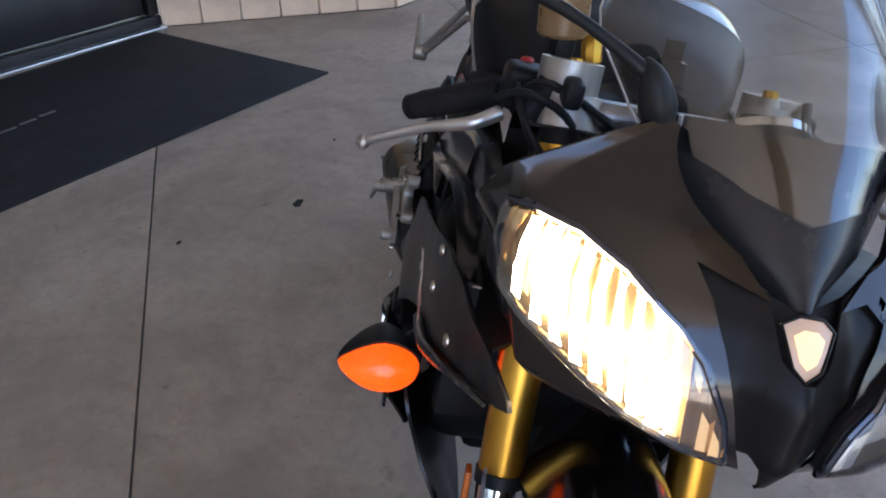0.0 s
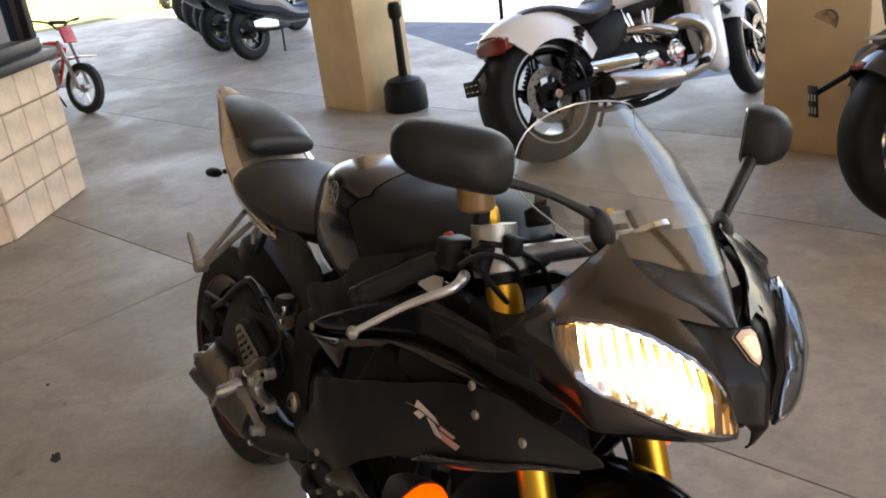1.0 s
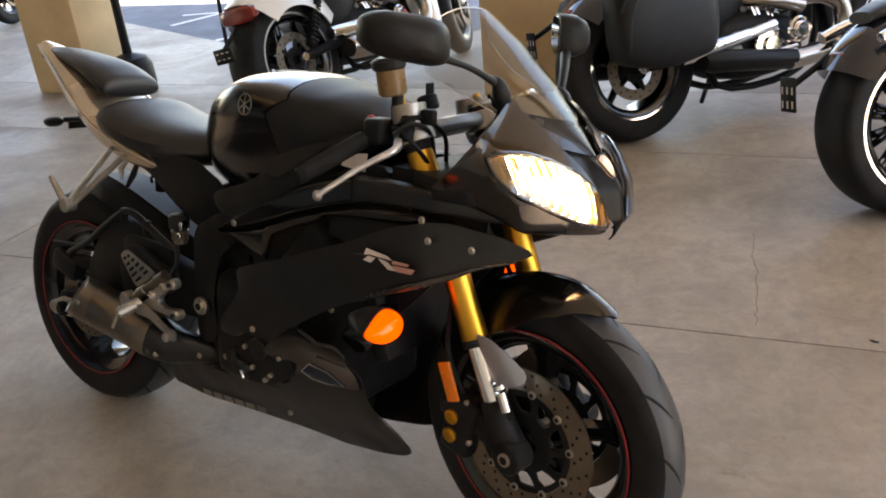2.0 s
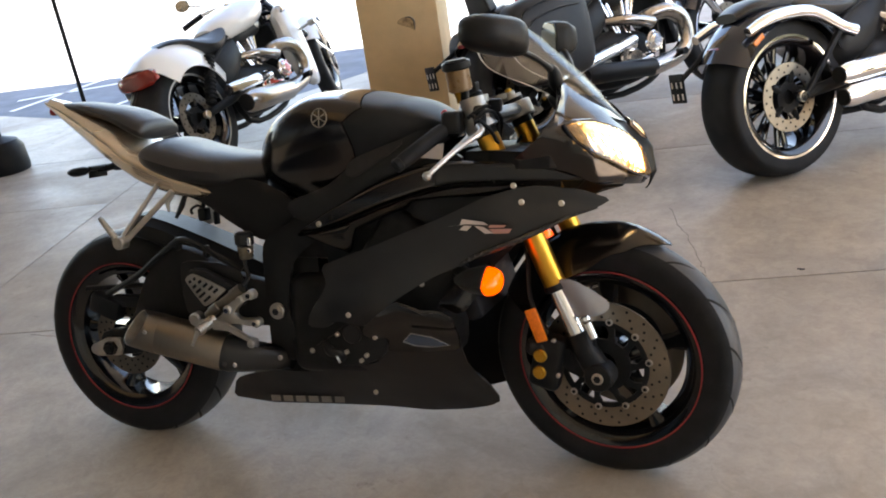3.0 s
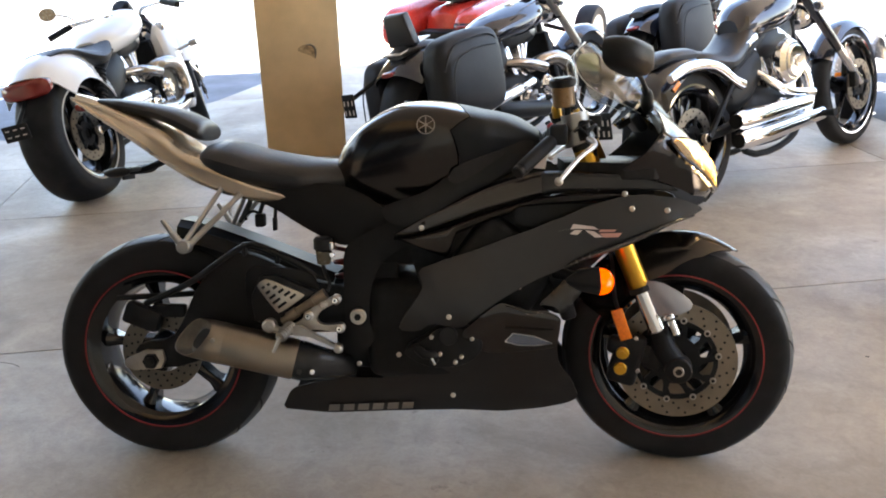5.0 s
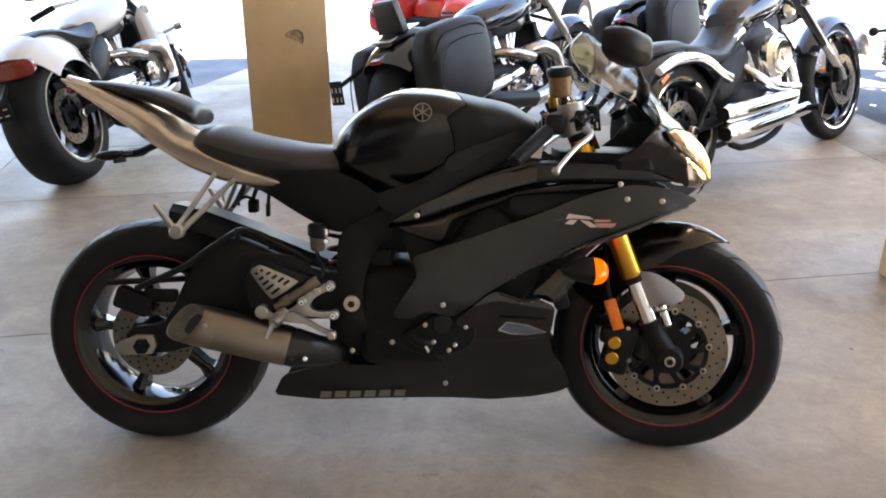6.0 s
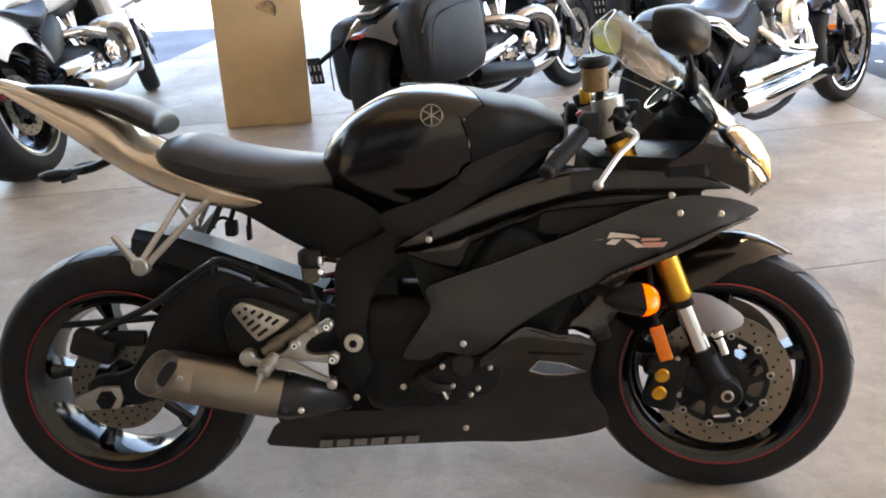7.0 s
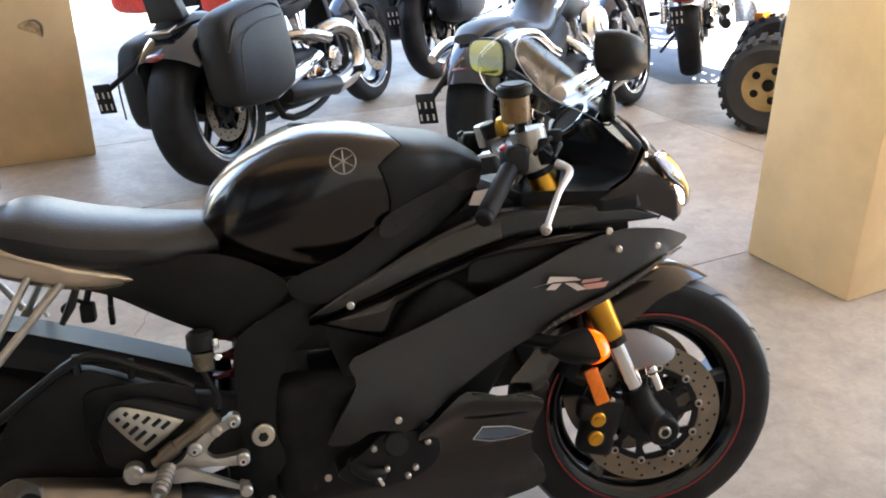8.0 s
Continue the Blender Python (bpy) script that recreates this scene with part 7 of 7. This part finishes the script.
        part("foot_peg", tube([(0.95, s * 0.13, 0.30), (0.93, s * 0.33, 0.31)], [0.012, 0.02], 10), M_RUBBER, ob)
        part("lever", tube([(1.0, s * 0.27, 1.01 + bar_h + tall), (0.99, s * 0.38, 0.985 + bar_h + tall), (0.95, s * 0.46, 0.96 + bar_h + tall)], 0.007, 8, 3), M_CAST, ob)
        if shock:
            part("rear_shock", ribbed((0.06, s * 0.165, Rr + 0.04), (0.22, s * 0.165, 0.64), 0.034, 0.022, 12, 12), M_DARK if shroud or bags else M_CHROME, ob, "dark coil shock" if shroud or bags else "chrome coil shock")
        if strut:
            part("fender_strut", tube([(-0.24, s * 0.155, Rr + 0.31), (-0.10, s * 0.16, Rr + 0.345), (0.10, s * 0.165, Rr + 0.33), (0.26, s * 0.165, 0.58), (0.33, s * 0.16, 0.55)], [0.02, 0.026, 0.026, 0.026, 0.03], 12, 4), M_CHROME, ob, "heavy chrome mudguard strut")
            part("strut_brace", tube([(0.02, s * 0.16, Rr), (0.24, s * 0.165, 0.56)], 0.014, 8), M_DARK, ob)
        if shroud:
            part("radiator_shroud", loft_x([(1.04, s * 0.15, 0.56, 0.03, 0.16, 0.8), (1.08, s * 0.165, 0.53, 0.05, 0.24, 0.7), (1.18, s * 0.17, 0.49, 0.055, 0.28, 0.62), (1.27, s * 0.155, 0.45, 0.035, 0.24, 0.62), (1.31, s * 0.14, 0.43, 0.015, 0.18, 0.7)], 22, 3.4, 4), paint, ob, "painted radiator shroud")
            part("shroud_indicator", merge(tube([(1.20, s * 0.20, 0.58), (1.20, s * 0.30, 0.60)], 0.010, 8), tube([(1.20, s * 0.30, 0.60), (1.20, s * 0.35, 0.605)], 0.022, 12)), M_STEEL, ob, "bright indicator on a stalk")
        if bags:
            drop = Matrix.Translation((0, 0, -0.07 if s > 0 else 0))
            bag = part("saddlebag", loft_x([(-0.19, s * 0.22, 0.57, 0.05, 0.12, 0.9), (-0.14, s * 0.228, 0.57, 0.09, 0.19, 0.85), (0.05, s * 0.232, 0.57, 0.112, 0.225, 0.8), (0.24, s * 0.228, 0.58, 0.105, 0.215, 0.8), (0.30, s * 0.222, 0.58, 0.085, 0.185, 0.85), (0.325, s * 0.22, 0.58, 0.06, 0.13, 0.9)], 34, 4.2, 5), M_BAG, ob, "large boxy black leather saddlebag", m=drop)
            part("bag_seam", tube([(-0.17, s * 0.335, 0.44), (-0.13, s * 0.341, 0.64), (0.05, s * 0.341, 0.70), (0.22, s * 0.334, 0.70)], 0.004, 6, 5), M_BAG, bag, m=drop)
            part("bag_piping", tube([(-0.18, s * 0.30, 0.61), (-0.11, s * 0.315, 0.72), (0.05, s * 0.32, 0.755), (0.22, s * 0.315, 0.75), (0.305, s * 0.295, 0.65)], 0.006, 6, 4), M_BAG, bag, m=drop)
    plx, ply, plz = plate
    pb = part("plate_bracket", merge(box((plx, ply, plz), (0.008, 0.14, 0.080) if shroud else (0.008, 0.09, 0.125), 0.004), tube([(plx, ply - 0.02, plz + 0.03), (plx + 0.10, ply * 0.6, plz + 0.10), (plx + 0.16, ply * 0.4, plz + 0.16)], 0.012, 8)), M_DARK, ob, "empty black slotted plate bracket")
    for k in range(2):
        for q in range(3):
            part("slot", box((plx - 0.0045, ply + (0.042 if shroud else 0.03) * (q - 1), plz + (0.016 if shroud else 0.025) * (2 * k - 1) - (0 if shroud else 0.010)), (0.002, 0.022, 0.006) if shroud else (0.002, 0.008, 0.026)), M_PALELET, pb)
    if rest:
        part("rack_plate", box((-0.10, 0, Rr + 0.415), (0.26, 0.13, 0.008), 0.003, m=Matrix.Rotation(radians(-16), 4, "Y")), M_STEEL, ob, "grey metal luggage rack plate")
        pad = box((0, 0, 0), (0.055, 0.19, 0.17), 0.012, 3)
        for v in pad.verts:
            v.co.y *= 0.86 - 1.5 * v.co.z
        part("backrest_pad", pad, M_SEAT, ob, "angular black backrest pad", m=Matrix.Translation((-0.13, 0, Rr + 0.50)) @ Matrix.Rotation(radians(-12), 4, "Y"))
    if trike:
        for s in (-1, 1):
            road_wheel("side_wheel", ob, 0, 0.30, 0.20, 0.21, 10, M_CHROME, M_CHROME, 0.0, "bright spoked trike wheel", y=s * 0.46)
            part("side_fender", arc_shell(0.0, 0.32, 0.37, 0.16, 15, 170, 0.10), paint, ob, "silver painted side mudguard", m=Matrix.Translation((0, s * 0.46, 0)))
            part("fender_lamp", box((-0.37, s * 0.46, 0.40), (0.03, 0.10, 0.06), 0.008), M_REFLEX, ob, "orange rear lamp")
    part("side_stand", tube([(0.55, 0.12, 0.20), (0.58, 0.24, 0.07)], 0.012, 8), M_DARK, ob)
    return ob


def parked(x, y, x2, y2, lean=-9):
    return pose(x, y, 0, lean, 0, math.degrees(math.atan2(y2 - y, x2 - x)))


cruiser("muscle_cruiser", parked(-1.30, 2.33, -1.27, 4.0, -13), "white muscle cruiser with satin looped exhaust parked on concrete", 1.68, M_WHITE, shroud=True, round_air=False, pipe="loop", eng=M_DARK, bar_h=0.0, tall=-0.11, steer=22, rear=(0.345, 0.27, 0.24), front=(0.32, 0.13, 0.235), lip=M_CAST, group="parked cruisers")
cruiser("touring_cruiser", parked(0.56, 2.57, 1.50, 3.88, -10), "black touring cruiser with leather saddlebags and backrest", 1.61, M_GLOSS, bags=True, rest=True, pipe="loop", round_air=False, rear=(0.345, 0.22, 0.225), bar_h=0.16, plate=(-0.34, 0.26, 0.50), group="parked cruisers")
cruiser("chrome_cruiser", parked(1.80, 2.14, 3.03, 3.38, -11), "gloss black cruiser with chrome exhausts and wide rear tyre", 1.74, M_GLOSS, rear=(0.34, 0.24, 0.25), front=(0.36, 0.12, 0.285), strut=True, shock=False, plate=(-0.40, 0.12, 0.475), pipe="twin", spokes=10, fspokes=5, group="parked cruisers")
cruiser("dark_cruiser", parked(2.05, 4.35, 3.15, 5.65, -11), "dark cruiser with saddlebags parked behind the others", 1.66, M_GLOSS, bags=True, pipe="twin", rear=(0.33, 0.18, 0.225), group="parked cruisers")
cruiser("silver_cruiser", parked(3.78, 3.95, 4.6, 5.3, -10), "silver three-wheeled cruiser standing in the sun beyond the kerb", 1.62, M_SILVERP, trike=True, pipe="twin", rear=(0.32, 0.18, 0.215), spokes=5, group="parked cruisers")

# red touring machine behind
red = empty("red_tourer", parked(0.54, 5.08, 1.14, 6.53, 0), "red touring machine with tail case parked in the light", "motorcycle")
road_wheel("rear_wheel", red, 0, 0.32, 0.22, 0.2, 5, M_RIM, M_CAST, 0.0, "rear wheel")
part("body", loft_x([(-0.30, 0, 0.56, 0.12, 0.10, 0.9), (-0.2, 0, 0.58, 0.18, 0.14, 0.85), (0.3, 0, 0.60, 0.22, 0.16, 0.8), (0.8, 0, 0.66, 0.26, 0.18, 0.8), (1.3, 0, 0.62, 0.34, 0.17, 0.8), (1.7, 0, 0.56, 0.24, 0.10, 0.8)], 26, 3.2, 3), M_REDPAINT, red, "glossy red bodywork")
for _s in (-1, 1):
    part("side_case", loft_x([(-0.52, _s * 0.30, 0.58, 0.10, 0.08, 0.8), (-0.46, _s * 0.31, 0.58, 0.13, 0.14, 0.7), (-0.15, _s * 0.31, 0.60, 0.14, 0.16, 0.7), (0.15, _s * 0.30, 0.62, 0.12, 0.16, 0.75), (0.22, _s * 0.30, 0.63, 0.08, 0.10, 0.8)], 26, 4.0, 4), M_REDPAINT, red, "angular red side case")
    part("case_seam", tube([(-0.47, _s * 0.45, 0.62), (-0.15, _s * 0.455, 0.64), (0.16, _s * 0.42, 0.66)], 0.006, 6, 4), M_DARK, red)
    part("lamp_surround", box((-0.515, _s * 0.30, 0.60), (0.05, 0.20, 0.07), 0.02), M_GLOSS, red, "black tail lamp surround")
part("tail_frame", box((-0.30, 0, 0.50), (0.30, 0.30, 0.12), 0.03), M_DARK, red)
for _s in (-1, 1):
    part("tail_lamp", loft_x([(-0.555, _s * 0.30, 0.60, 0.05, 0.010, 1), (-0.545, _s * 0.30, 0.60, 0.085, 0.022, 1), (-0.52, _s * 0.30, 0.60, 0.08, 0.02, 1)], 16, 3, 2), M_REDLENS, red)
    part("front_wheel_rim", lathe([(0.1, -0.06), (0.2, -0.07), (0.2, 0.07), (0.1, 0.06)], 32), M_CAST, red).matrix_local = Matrix.Translation((1.5, _s * 0.62, 0.29))
    part("front_tyre", lathe([(0.2, -0.07), (0.27, -0.08), (0.29, -0.05), (0.29, 0.05), (0.27, 0.08), (0.2, 0.07)], 40, True), M_RUBBER, red).matrix_local = Matrix.Translation((1.5, _s * 0.62, 0.29))
    part("wishbone", tube([(1.4, _s * 0.2, 0.4), (1.5, _s * 0.6, 0.3)], 0.02, 8), M_DARK, red)
part("saddle", loft_x([(-0.2, 0, 0.80, 0.12, 0.05, 0.8), (0.1, 0, 0.81, 0.17, 0.07, 0.8), (0.5, 0, 0.80, 0.14, 0.06, 0.8)], 20, 3, 3), M_SEAT, red, "black saddle")
part("tail_case", loft_x([(-0.36, 0, 0.88, 0.12, 0.06, 0.9), (-0.30, 0, 0.90, 0.16, 0.1, 0.9), (-0.12, 0, 0.90, 0.16, 0.1, 0.9)], 20, 4, 3), M_BLACK, red, "black tail case")
part("screen", panel([(-0.25, 0), (0.25, 0), (0.18, 0.35), (-0.18, 0.35)], lambda u, v: (1.05 - 0.6 * v, u, 0.82 + v), 0.1, 0.1, 0.004), M_SCREEN, red)

# quad behind the near column
quad = empty("quad_bike", pose(3.48 + 0.55 * math.cos(radians(-38)) - 0.45 * math.sin(radians(-38)) * 1, 2.68 + 0.55 * math.sin(radians(-38)) + 0.45 * math.cos(radians(-38)), 0, 0, 0, -38), "olive quad bike with knobbly tyres beside the column", "quad bike")
for _x in (-0.55, 0.55):
    for _s in (-1, 1):
        w_ = part("wheel", lathe([(0.02, -0.03), (0.12, -0.05), (0.14, -0.10), (0.14, 0.10), (0.13, 0.05), (0.02, 0.03)], 28), M_TAN, quad, "tan cast wheel with knobbly tyre")
        w_.matrix_local = Matrix.Translation((_x, _s * 0.45, 0.255))
        for _k in range(5):
            part("rim_hole", disc_at((0.085 * math.cos(_k * 1.2566), _s * 0.0505, 0.085 * math.sin(_k * 1.2566)), (0, 1, 0), 0.022, 0.004, 12), M_TREAD, w_)
        part("hub_nut", disc_at((0, _s * 0.05, 0), (0, 1, 0), 0.032, 0.03, 16, 0.006), M_DARK, w_)
        part("tyre", lathe([(0.135, -0.11), (0.21, -0.13), (0.24, -0.10), (0.245, 0), (0.24, 0.10), (0.21, 0.13), (0.135, 0.11)], 48, True), M_KNOB, w_)
        part("tread_knob", merge(*[box((0.243 * math.cos(k * 0.2618), (-0.09 + 0.06 * j) + (0.02 if k % 2 else 0), 0.243 * math.sin(k * 0.2618)), (0.03, 0.04, 0.035), 0.0, m=Matrix.Rotation(-k * 0.2618, 4, "Y")) for k in range(24) for j in range(4)]), M_KNOB, w_, "rows of tread knobs")["kind"] = "stuff"
part("body", loft_x([(-0.85, 0, 0.72, 0.3, 0.04, 1), (-0.6, 0, 0.78, 0.42, 0.07, 1), (-0.2, 0, 0.72, 0.2, 0.10, 1), (0.2, 0, 0.75, 0.2, 0.12, 1), (0.6, 0, 0.80, 0.42, 0.08, 1), (0.85, 0, 0.70, 0.3, 0.05, 1)], 22, 3, 3), M_OLIVE, quad, "olive plastic bodywork")
part("chassis", box((0, 0, 0.42), (1.1, 0.3, 0.3), 0.05), M_DARK, quad)
part("seat", loft_x([(-0.5, 0, 0.88, 0.14, 0.04, 1), (-0.2, 0, 0.88, 0.16, 0.06, 1), (0.2, 0, 0.88, 0.12, 0.05, 1)], 18, 3, 3), M_SEAT, quad)
part("rack", merge(*[tube([(-0.9 + 0.1 * k, -0.3, 0.90), (-0.9 + 0.1 * k, 0.3, 0.90)], 0.010, 6) for k in range(5)]), M_DARK, quad)
part("handlebar", tube([(0.15, -0.38, 1.06), (0.3, -0.15, 1.08), (0.3, 0.15, 1.08), (0.15, 0.38, 1.06)], 0.014, 8, 3), M_DARK, quad)
part("axle", merge(tube([(-0.55, -0.4, 0.29), (-0.55, 0.4, 0.29)], 0.025, 8), tube([(0.55, -0.4, 0.29), (0.55, 0.4, 0.29)], 0.02, 8)), M_DARK, quad)


# -- scooters in a row, far left
def scooter(m, label):
    ob = empty("scooter", m, label, "scooter", "row of dark scooters")
    road_wheel("rear_wheel", ob, 0, 0.27, 0.13, 0.17, 5, M_RIM, M_DARK, 0.0, "rear wheel")
    road_wheel("front_wheel", ob, 1.28, 0.27, 0.12, 0.17, 5, M_RIM, M_DARK, 0.09, "front wheel")
    part("body", loft_x([(-0.38, 0, 0.78, 0.06, 0.04, 0.9), (-0.30, 0, 0.72, 0.15, 0.12, 0.8), (0.0, 0, 0.62, 0.19, 0.18, 0.8), (0.35, 0, 0.55, 0.17, 0.18, 0.8), (0.6, 0, 0.38, 0.16, 0.10, 0.9), (0.9, 0, 0.36, 0.17, 0.10, 0.9), (1.02, 0, 0.55, 0.19, 0.22, 0.9), (1.12, 0, 0.72, 0.2, 0.24, 0.8), (1.32, 0, 0.75, 0.13, 0.12, 0.8)], 24, 3, 3), M_GLOSS, ob, "dark glossy bodywork")
    part("seat", loft_x([(-0.28, 0, 0.86, 0.10, 0.04, 0.8), (0.0, 0, 0.84, 0.15, 0.07, 0.8), (0.4, 0, 0.76, 0.14, 0.06, 0.8), (0.52, 0, 0.74, 0.10, 0.03, 0.8)], 20, 3, 3), M_SEAT, ob, "black seat")
    part("muffler", tube([(0.45, -0.16, 0.26), (0.20, -0.2, 0.29), (-0.22, -0.21, 0.36)], [0.02, 0.05, 0.05], 14), M_DARK, ob)
    part("heat_shield", loft_x([(-0.15, -0.265, 0.36, 0.006, 0.03, 1), (0.0, -0.262, 0.345, 0.008, 0.05, 1), (0.2, -0.25, 0.31, 0.006, 0.035, 1)], 14, 2.6, 3), M_CHROME, ob, "bright heat shield")
    part("handlebar", tube([(0.98, -0.34, 1.05), (1.06, -0.1, 1.04), (1.06, 0.1, 1.04), (0.98, 0.34, 1.05)], 0.014, 8, 3), M_DARK, ob)
    part("screen", panel([(-0.17, 0), (0.17, 0), (0.13, 0.25), (-0.13, 0.25)], lambda u, v: (1.2 - 0.4 * v, u, 0.92 + v), 0.1, 0.1, 0.004), M_SCREEN, ob)
    part("fork", merge(tube([(1.12, -0.09, 0.7), (1.28, -0.09, 0.27)], 0.02, 8), tube([(1.12, 0.09, 0.7), (1.28, 0.09, 0.27)], 0.02, 8)), M_STEEL, ob)
    part("centre_stand", tube([(0.25, -0.2, 0.02), (0.35, -0.14, 0.25), (0.35, 0.14, 0.25), (0.25, 0.2, 0.02)], 0.012, 8), M_DARK, ob)
    part("tail_lamp", box((-0.37, 0, 0.80), (0.04, 0.14, 0.05), 0.012), M_REDLENS, ob)
    for s in (-1, 1):
        part("mirror", merge(tube([(1.02, s * 0.25, 1.05), (1.05, s * 0.32, 1.18)], 0.007, 6), disc_at((1.04, s * 0.34, 1.21), (1, 0, 0), 0.05, 0.02, 16, 0.006)), M_DARK, ob)
    return ob


_sc = scooter(pose(-6.55, 2.95, 0, -6, 0, 112), "dark scooter with bright exhaust shield on the pavement")
for _x, _y, _r in ((-7.6, 3.05, 113), (-8.6, 3.35, 110), (-9.7, 3.6, 112), (-11.0, 3.9, 115)):
    copy_thing(_sc, pose(_x, _y, 0, -6, 0, _r))
copy_thing(_sc, pose(-14.2, 4.6, 0, -6, 0, 150))

# -- little red dirt bike by the wall's corner
dirt = empty("dirt_bike", pose(-6.40, 0.66, 0, -8, 0, 27) @ Matrix.Scale(0.84, 4), "small red and white dirt bike beside the wall", "motorcycle")
for _n, _x in (("rear_wheel", 0.0), ("front_wheel", 0.93)):
    w_ = part(_n, merge(lathe([(0.165, -0.025), (0.185, -0.03), (0.185, 0.03), (0.165, 0.025)], 40, True), lathe([(0.01, -0.04), (0.04, -0.04), (0.05, 0), (0.04, 0.04), (0.01, 0.04)], 20)), M_CAST, dirt, "spoked wheel with knobbly tyre")
    w_.matrix_local = Matrix.Translation((_x, 0, 0.25))
    part("tyre", lathe([(0.18, -0.03), (0.225, -0.042), (0.25, -0.025), (0.25, 0.025), (0.225, 0.042), (0.18, 0.03)], 48, True), M_KNOB, w_)
    for k in range(16):
        a = 2 * math.pi * k / 16
        part("spoke", tube([(0.035 * math.cos(a + 0.5), 0.02 * (-1) ** k, 0.035 * math.sin(a + 0.5)), (0.172 * math.cos(a), 0, 0.172 * math.sin(a))], 0.003, 5), M_CHROME, w_)
for _s in (-1, 1):
    part("fork_leg", tube([(0.72, _s * 0.07, 0.72), (0.93, _s * 0.07, 0.25)], [0.018, 0.022], 10), M_CAST, dirt)
part("front_mudguard", panel([(-0.28, -1), (0.22, -0.7), (0.26, 0), (0.22, 0.7), (-0.28, 1)], lambda u, v: (0.92 + u, v * 0.06, 0.57 - 0.25 * u * u + 0.05 * u - 0.02 * v * v), 0.06, 0.3, 0.006), M_REDPAINT, dirt, "red plastic front mudguard")
part("number_plate_board", box((0.80, 0, 0.78), (0.03, 0.16, 0.18), 0.015, m=Matrix.Rotation(radians(-24), 4, "Y")), M_REDPAINT, dirt)
part("tank", loft_x([(0.30, 0, 0.58, 0.06, 0.06, 0.8), (0.45, 0, 0.62, 0.11, 0.10, 0.8), (0.62, 0, 0.64, 0.09, 0.08, 0.8), (0.68, 0, 0.62, 0.05, 0.05, 0.8)], 18, 2.8, 3), M_REDPAINT, dirt, "red plastic tank and shrouds")
part("seat", loft_x([(-0.2, 0, 0.66, 0.05, 0.03, 0.9), (0.05, 0, 0.64, 0.08, 0.045, 0.9), (0.35, 0, 0.64, 0.07, 0.045, 0.9)], 16, 3, 3), M_SEAT, dirt)
part("rear_mudguard", panel([(-0.5, -0.7), (0.0, -1), (0.0, 1), (-0.5, 0.7)], lambda u, v: (u + 0.1, v * 0.09, 0.58 - 0.15 * u), 0.1, 0.4, 0.006), M_REDPAINT, dirt)
part("engine", merge(box((0.45, 0, 0.34), (0.26, 0.18, 0.18), 0.03), tube([(0.5, 0, 0.4), (0.62, 0, 0.48)], 0.05, 12)), M_CAST, dirt)
part("frame", merge(tube([(0.72, 0, 0.66), (0.62, 0, 0.4), (0.5, 0, 0.24), (0.25, 0, 0.25)], 0.018, 8, 3), tube([(0, -0.08, 0.25), (0.3, -0.08, 0.32)], 0.018, 8), tube([(0, 0.08, 0.25), (0.3, 0.08, 0.32)], 0.018, 8)), M_REDPAINT, dirt)
part("handlebar", tube([(0.58, -0.33, 0.93), (0.68, -0.12, 0.90), (0.70, 0, 0.82), (0.68, 0.12, 0.90), (0.58, 0.33, 0.93)], 0.011, 8, 3), M_DARK, dirt)
part("bar_pad", box((0.68, 0, 0.90), (0.04, 0.2, 0.04), 0.015), M_BLACK, dirt)
for _s in (-1, 1):
    part("grip", tube([(0.61, _s * 0.26, 0.92), (0.57, _s * 0.35, 0.935)], 0.016, 8), M_RUBBER, dirt)
part("side_stand", tube([(0.35, 0.08, 0.25), (0.33, 0.22, 0.03)], 0.010, 8), M_DARK, dirt)

# -- smokers' post and a thin sign pole
ash = empty("smokers_post", pose(-3.10, 2.58, 0), "black plastic smokers post with flared base on concrete", "ashtray")
part("base", lathe([(0.001, 0), (0.15, 0), (0.155, 0.03), (0.15, 0.16), (0.12, 0.21), (0.05, 0.235), (0.03, 0.24)], 28), M_BLACK, ash, "flared heavy base", m=Matrix.Rotation(radians(90), 4, "X"))
part("tube", lathe([(0.034, 0.22), (0.03, 0.3), (0.028, 0.66), (0.001, 0.66)], 20), M_BLACK, ash, m=Matrix.Rotation(radians(90), 4, "X"))
part("head", lathe([(0.03, 0.62), (0.045, 0.64), (0.048, 0.70), (0.035, 0.735), (0.001, 0.74)], 20), M_BLACK, ash, "rounded head with opening", m=Matrix.Rotation(radians(90), 4, "X"))
part("opening", disc_at((0.035, -0.03, 0.68), (0.75, -0.65, 0), 0.014, 0.012, 14), M_TREAD, ash)
pole = part("sign_pole", merge(tube([(0, 0, 0), (0, 0, 2.6)], 0.016, 10), disc_at((0, 0, 0.006), (0, 0, 1), 0.024, 0.012, 16, 0.003)), M_DARK)
pole.matrix_world = Matrix.Translation((-3.25, 3.62, 0))
tagged(pole, "thin dark metal pole standing on the pavement", "pole")
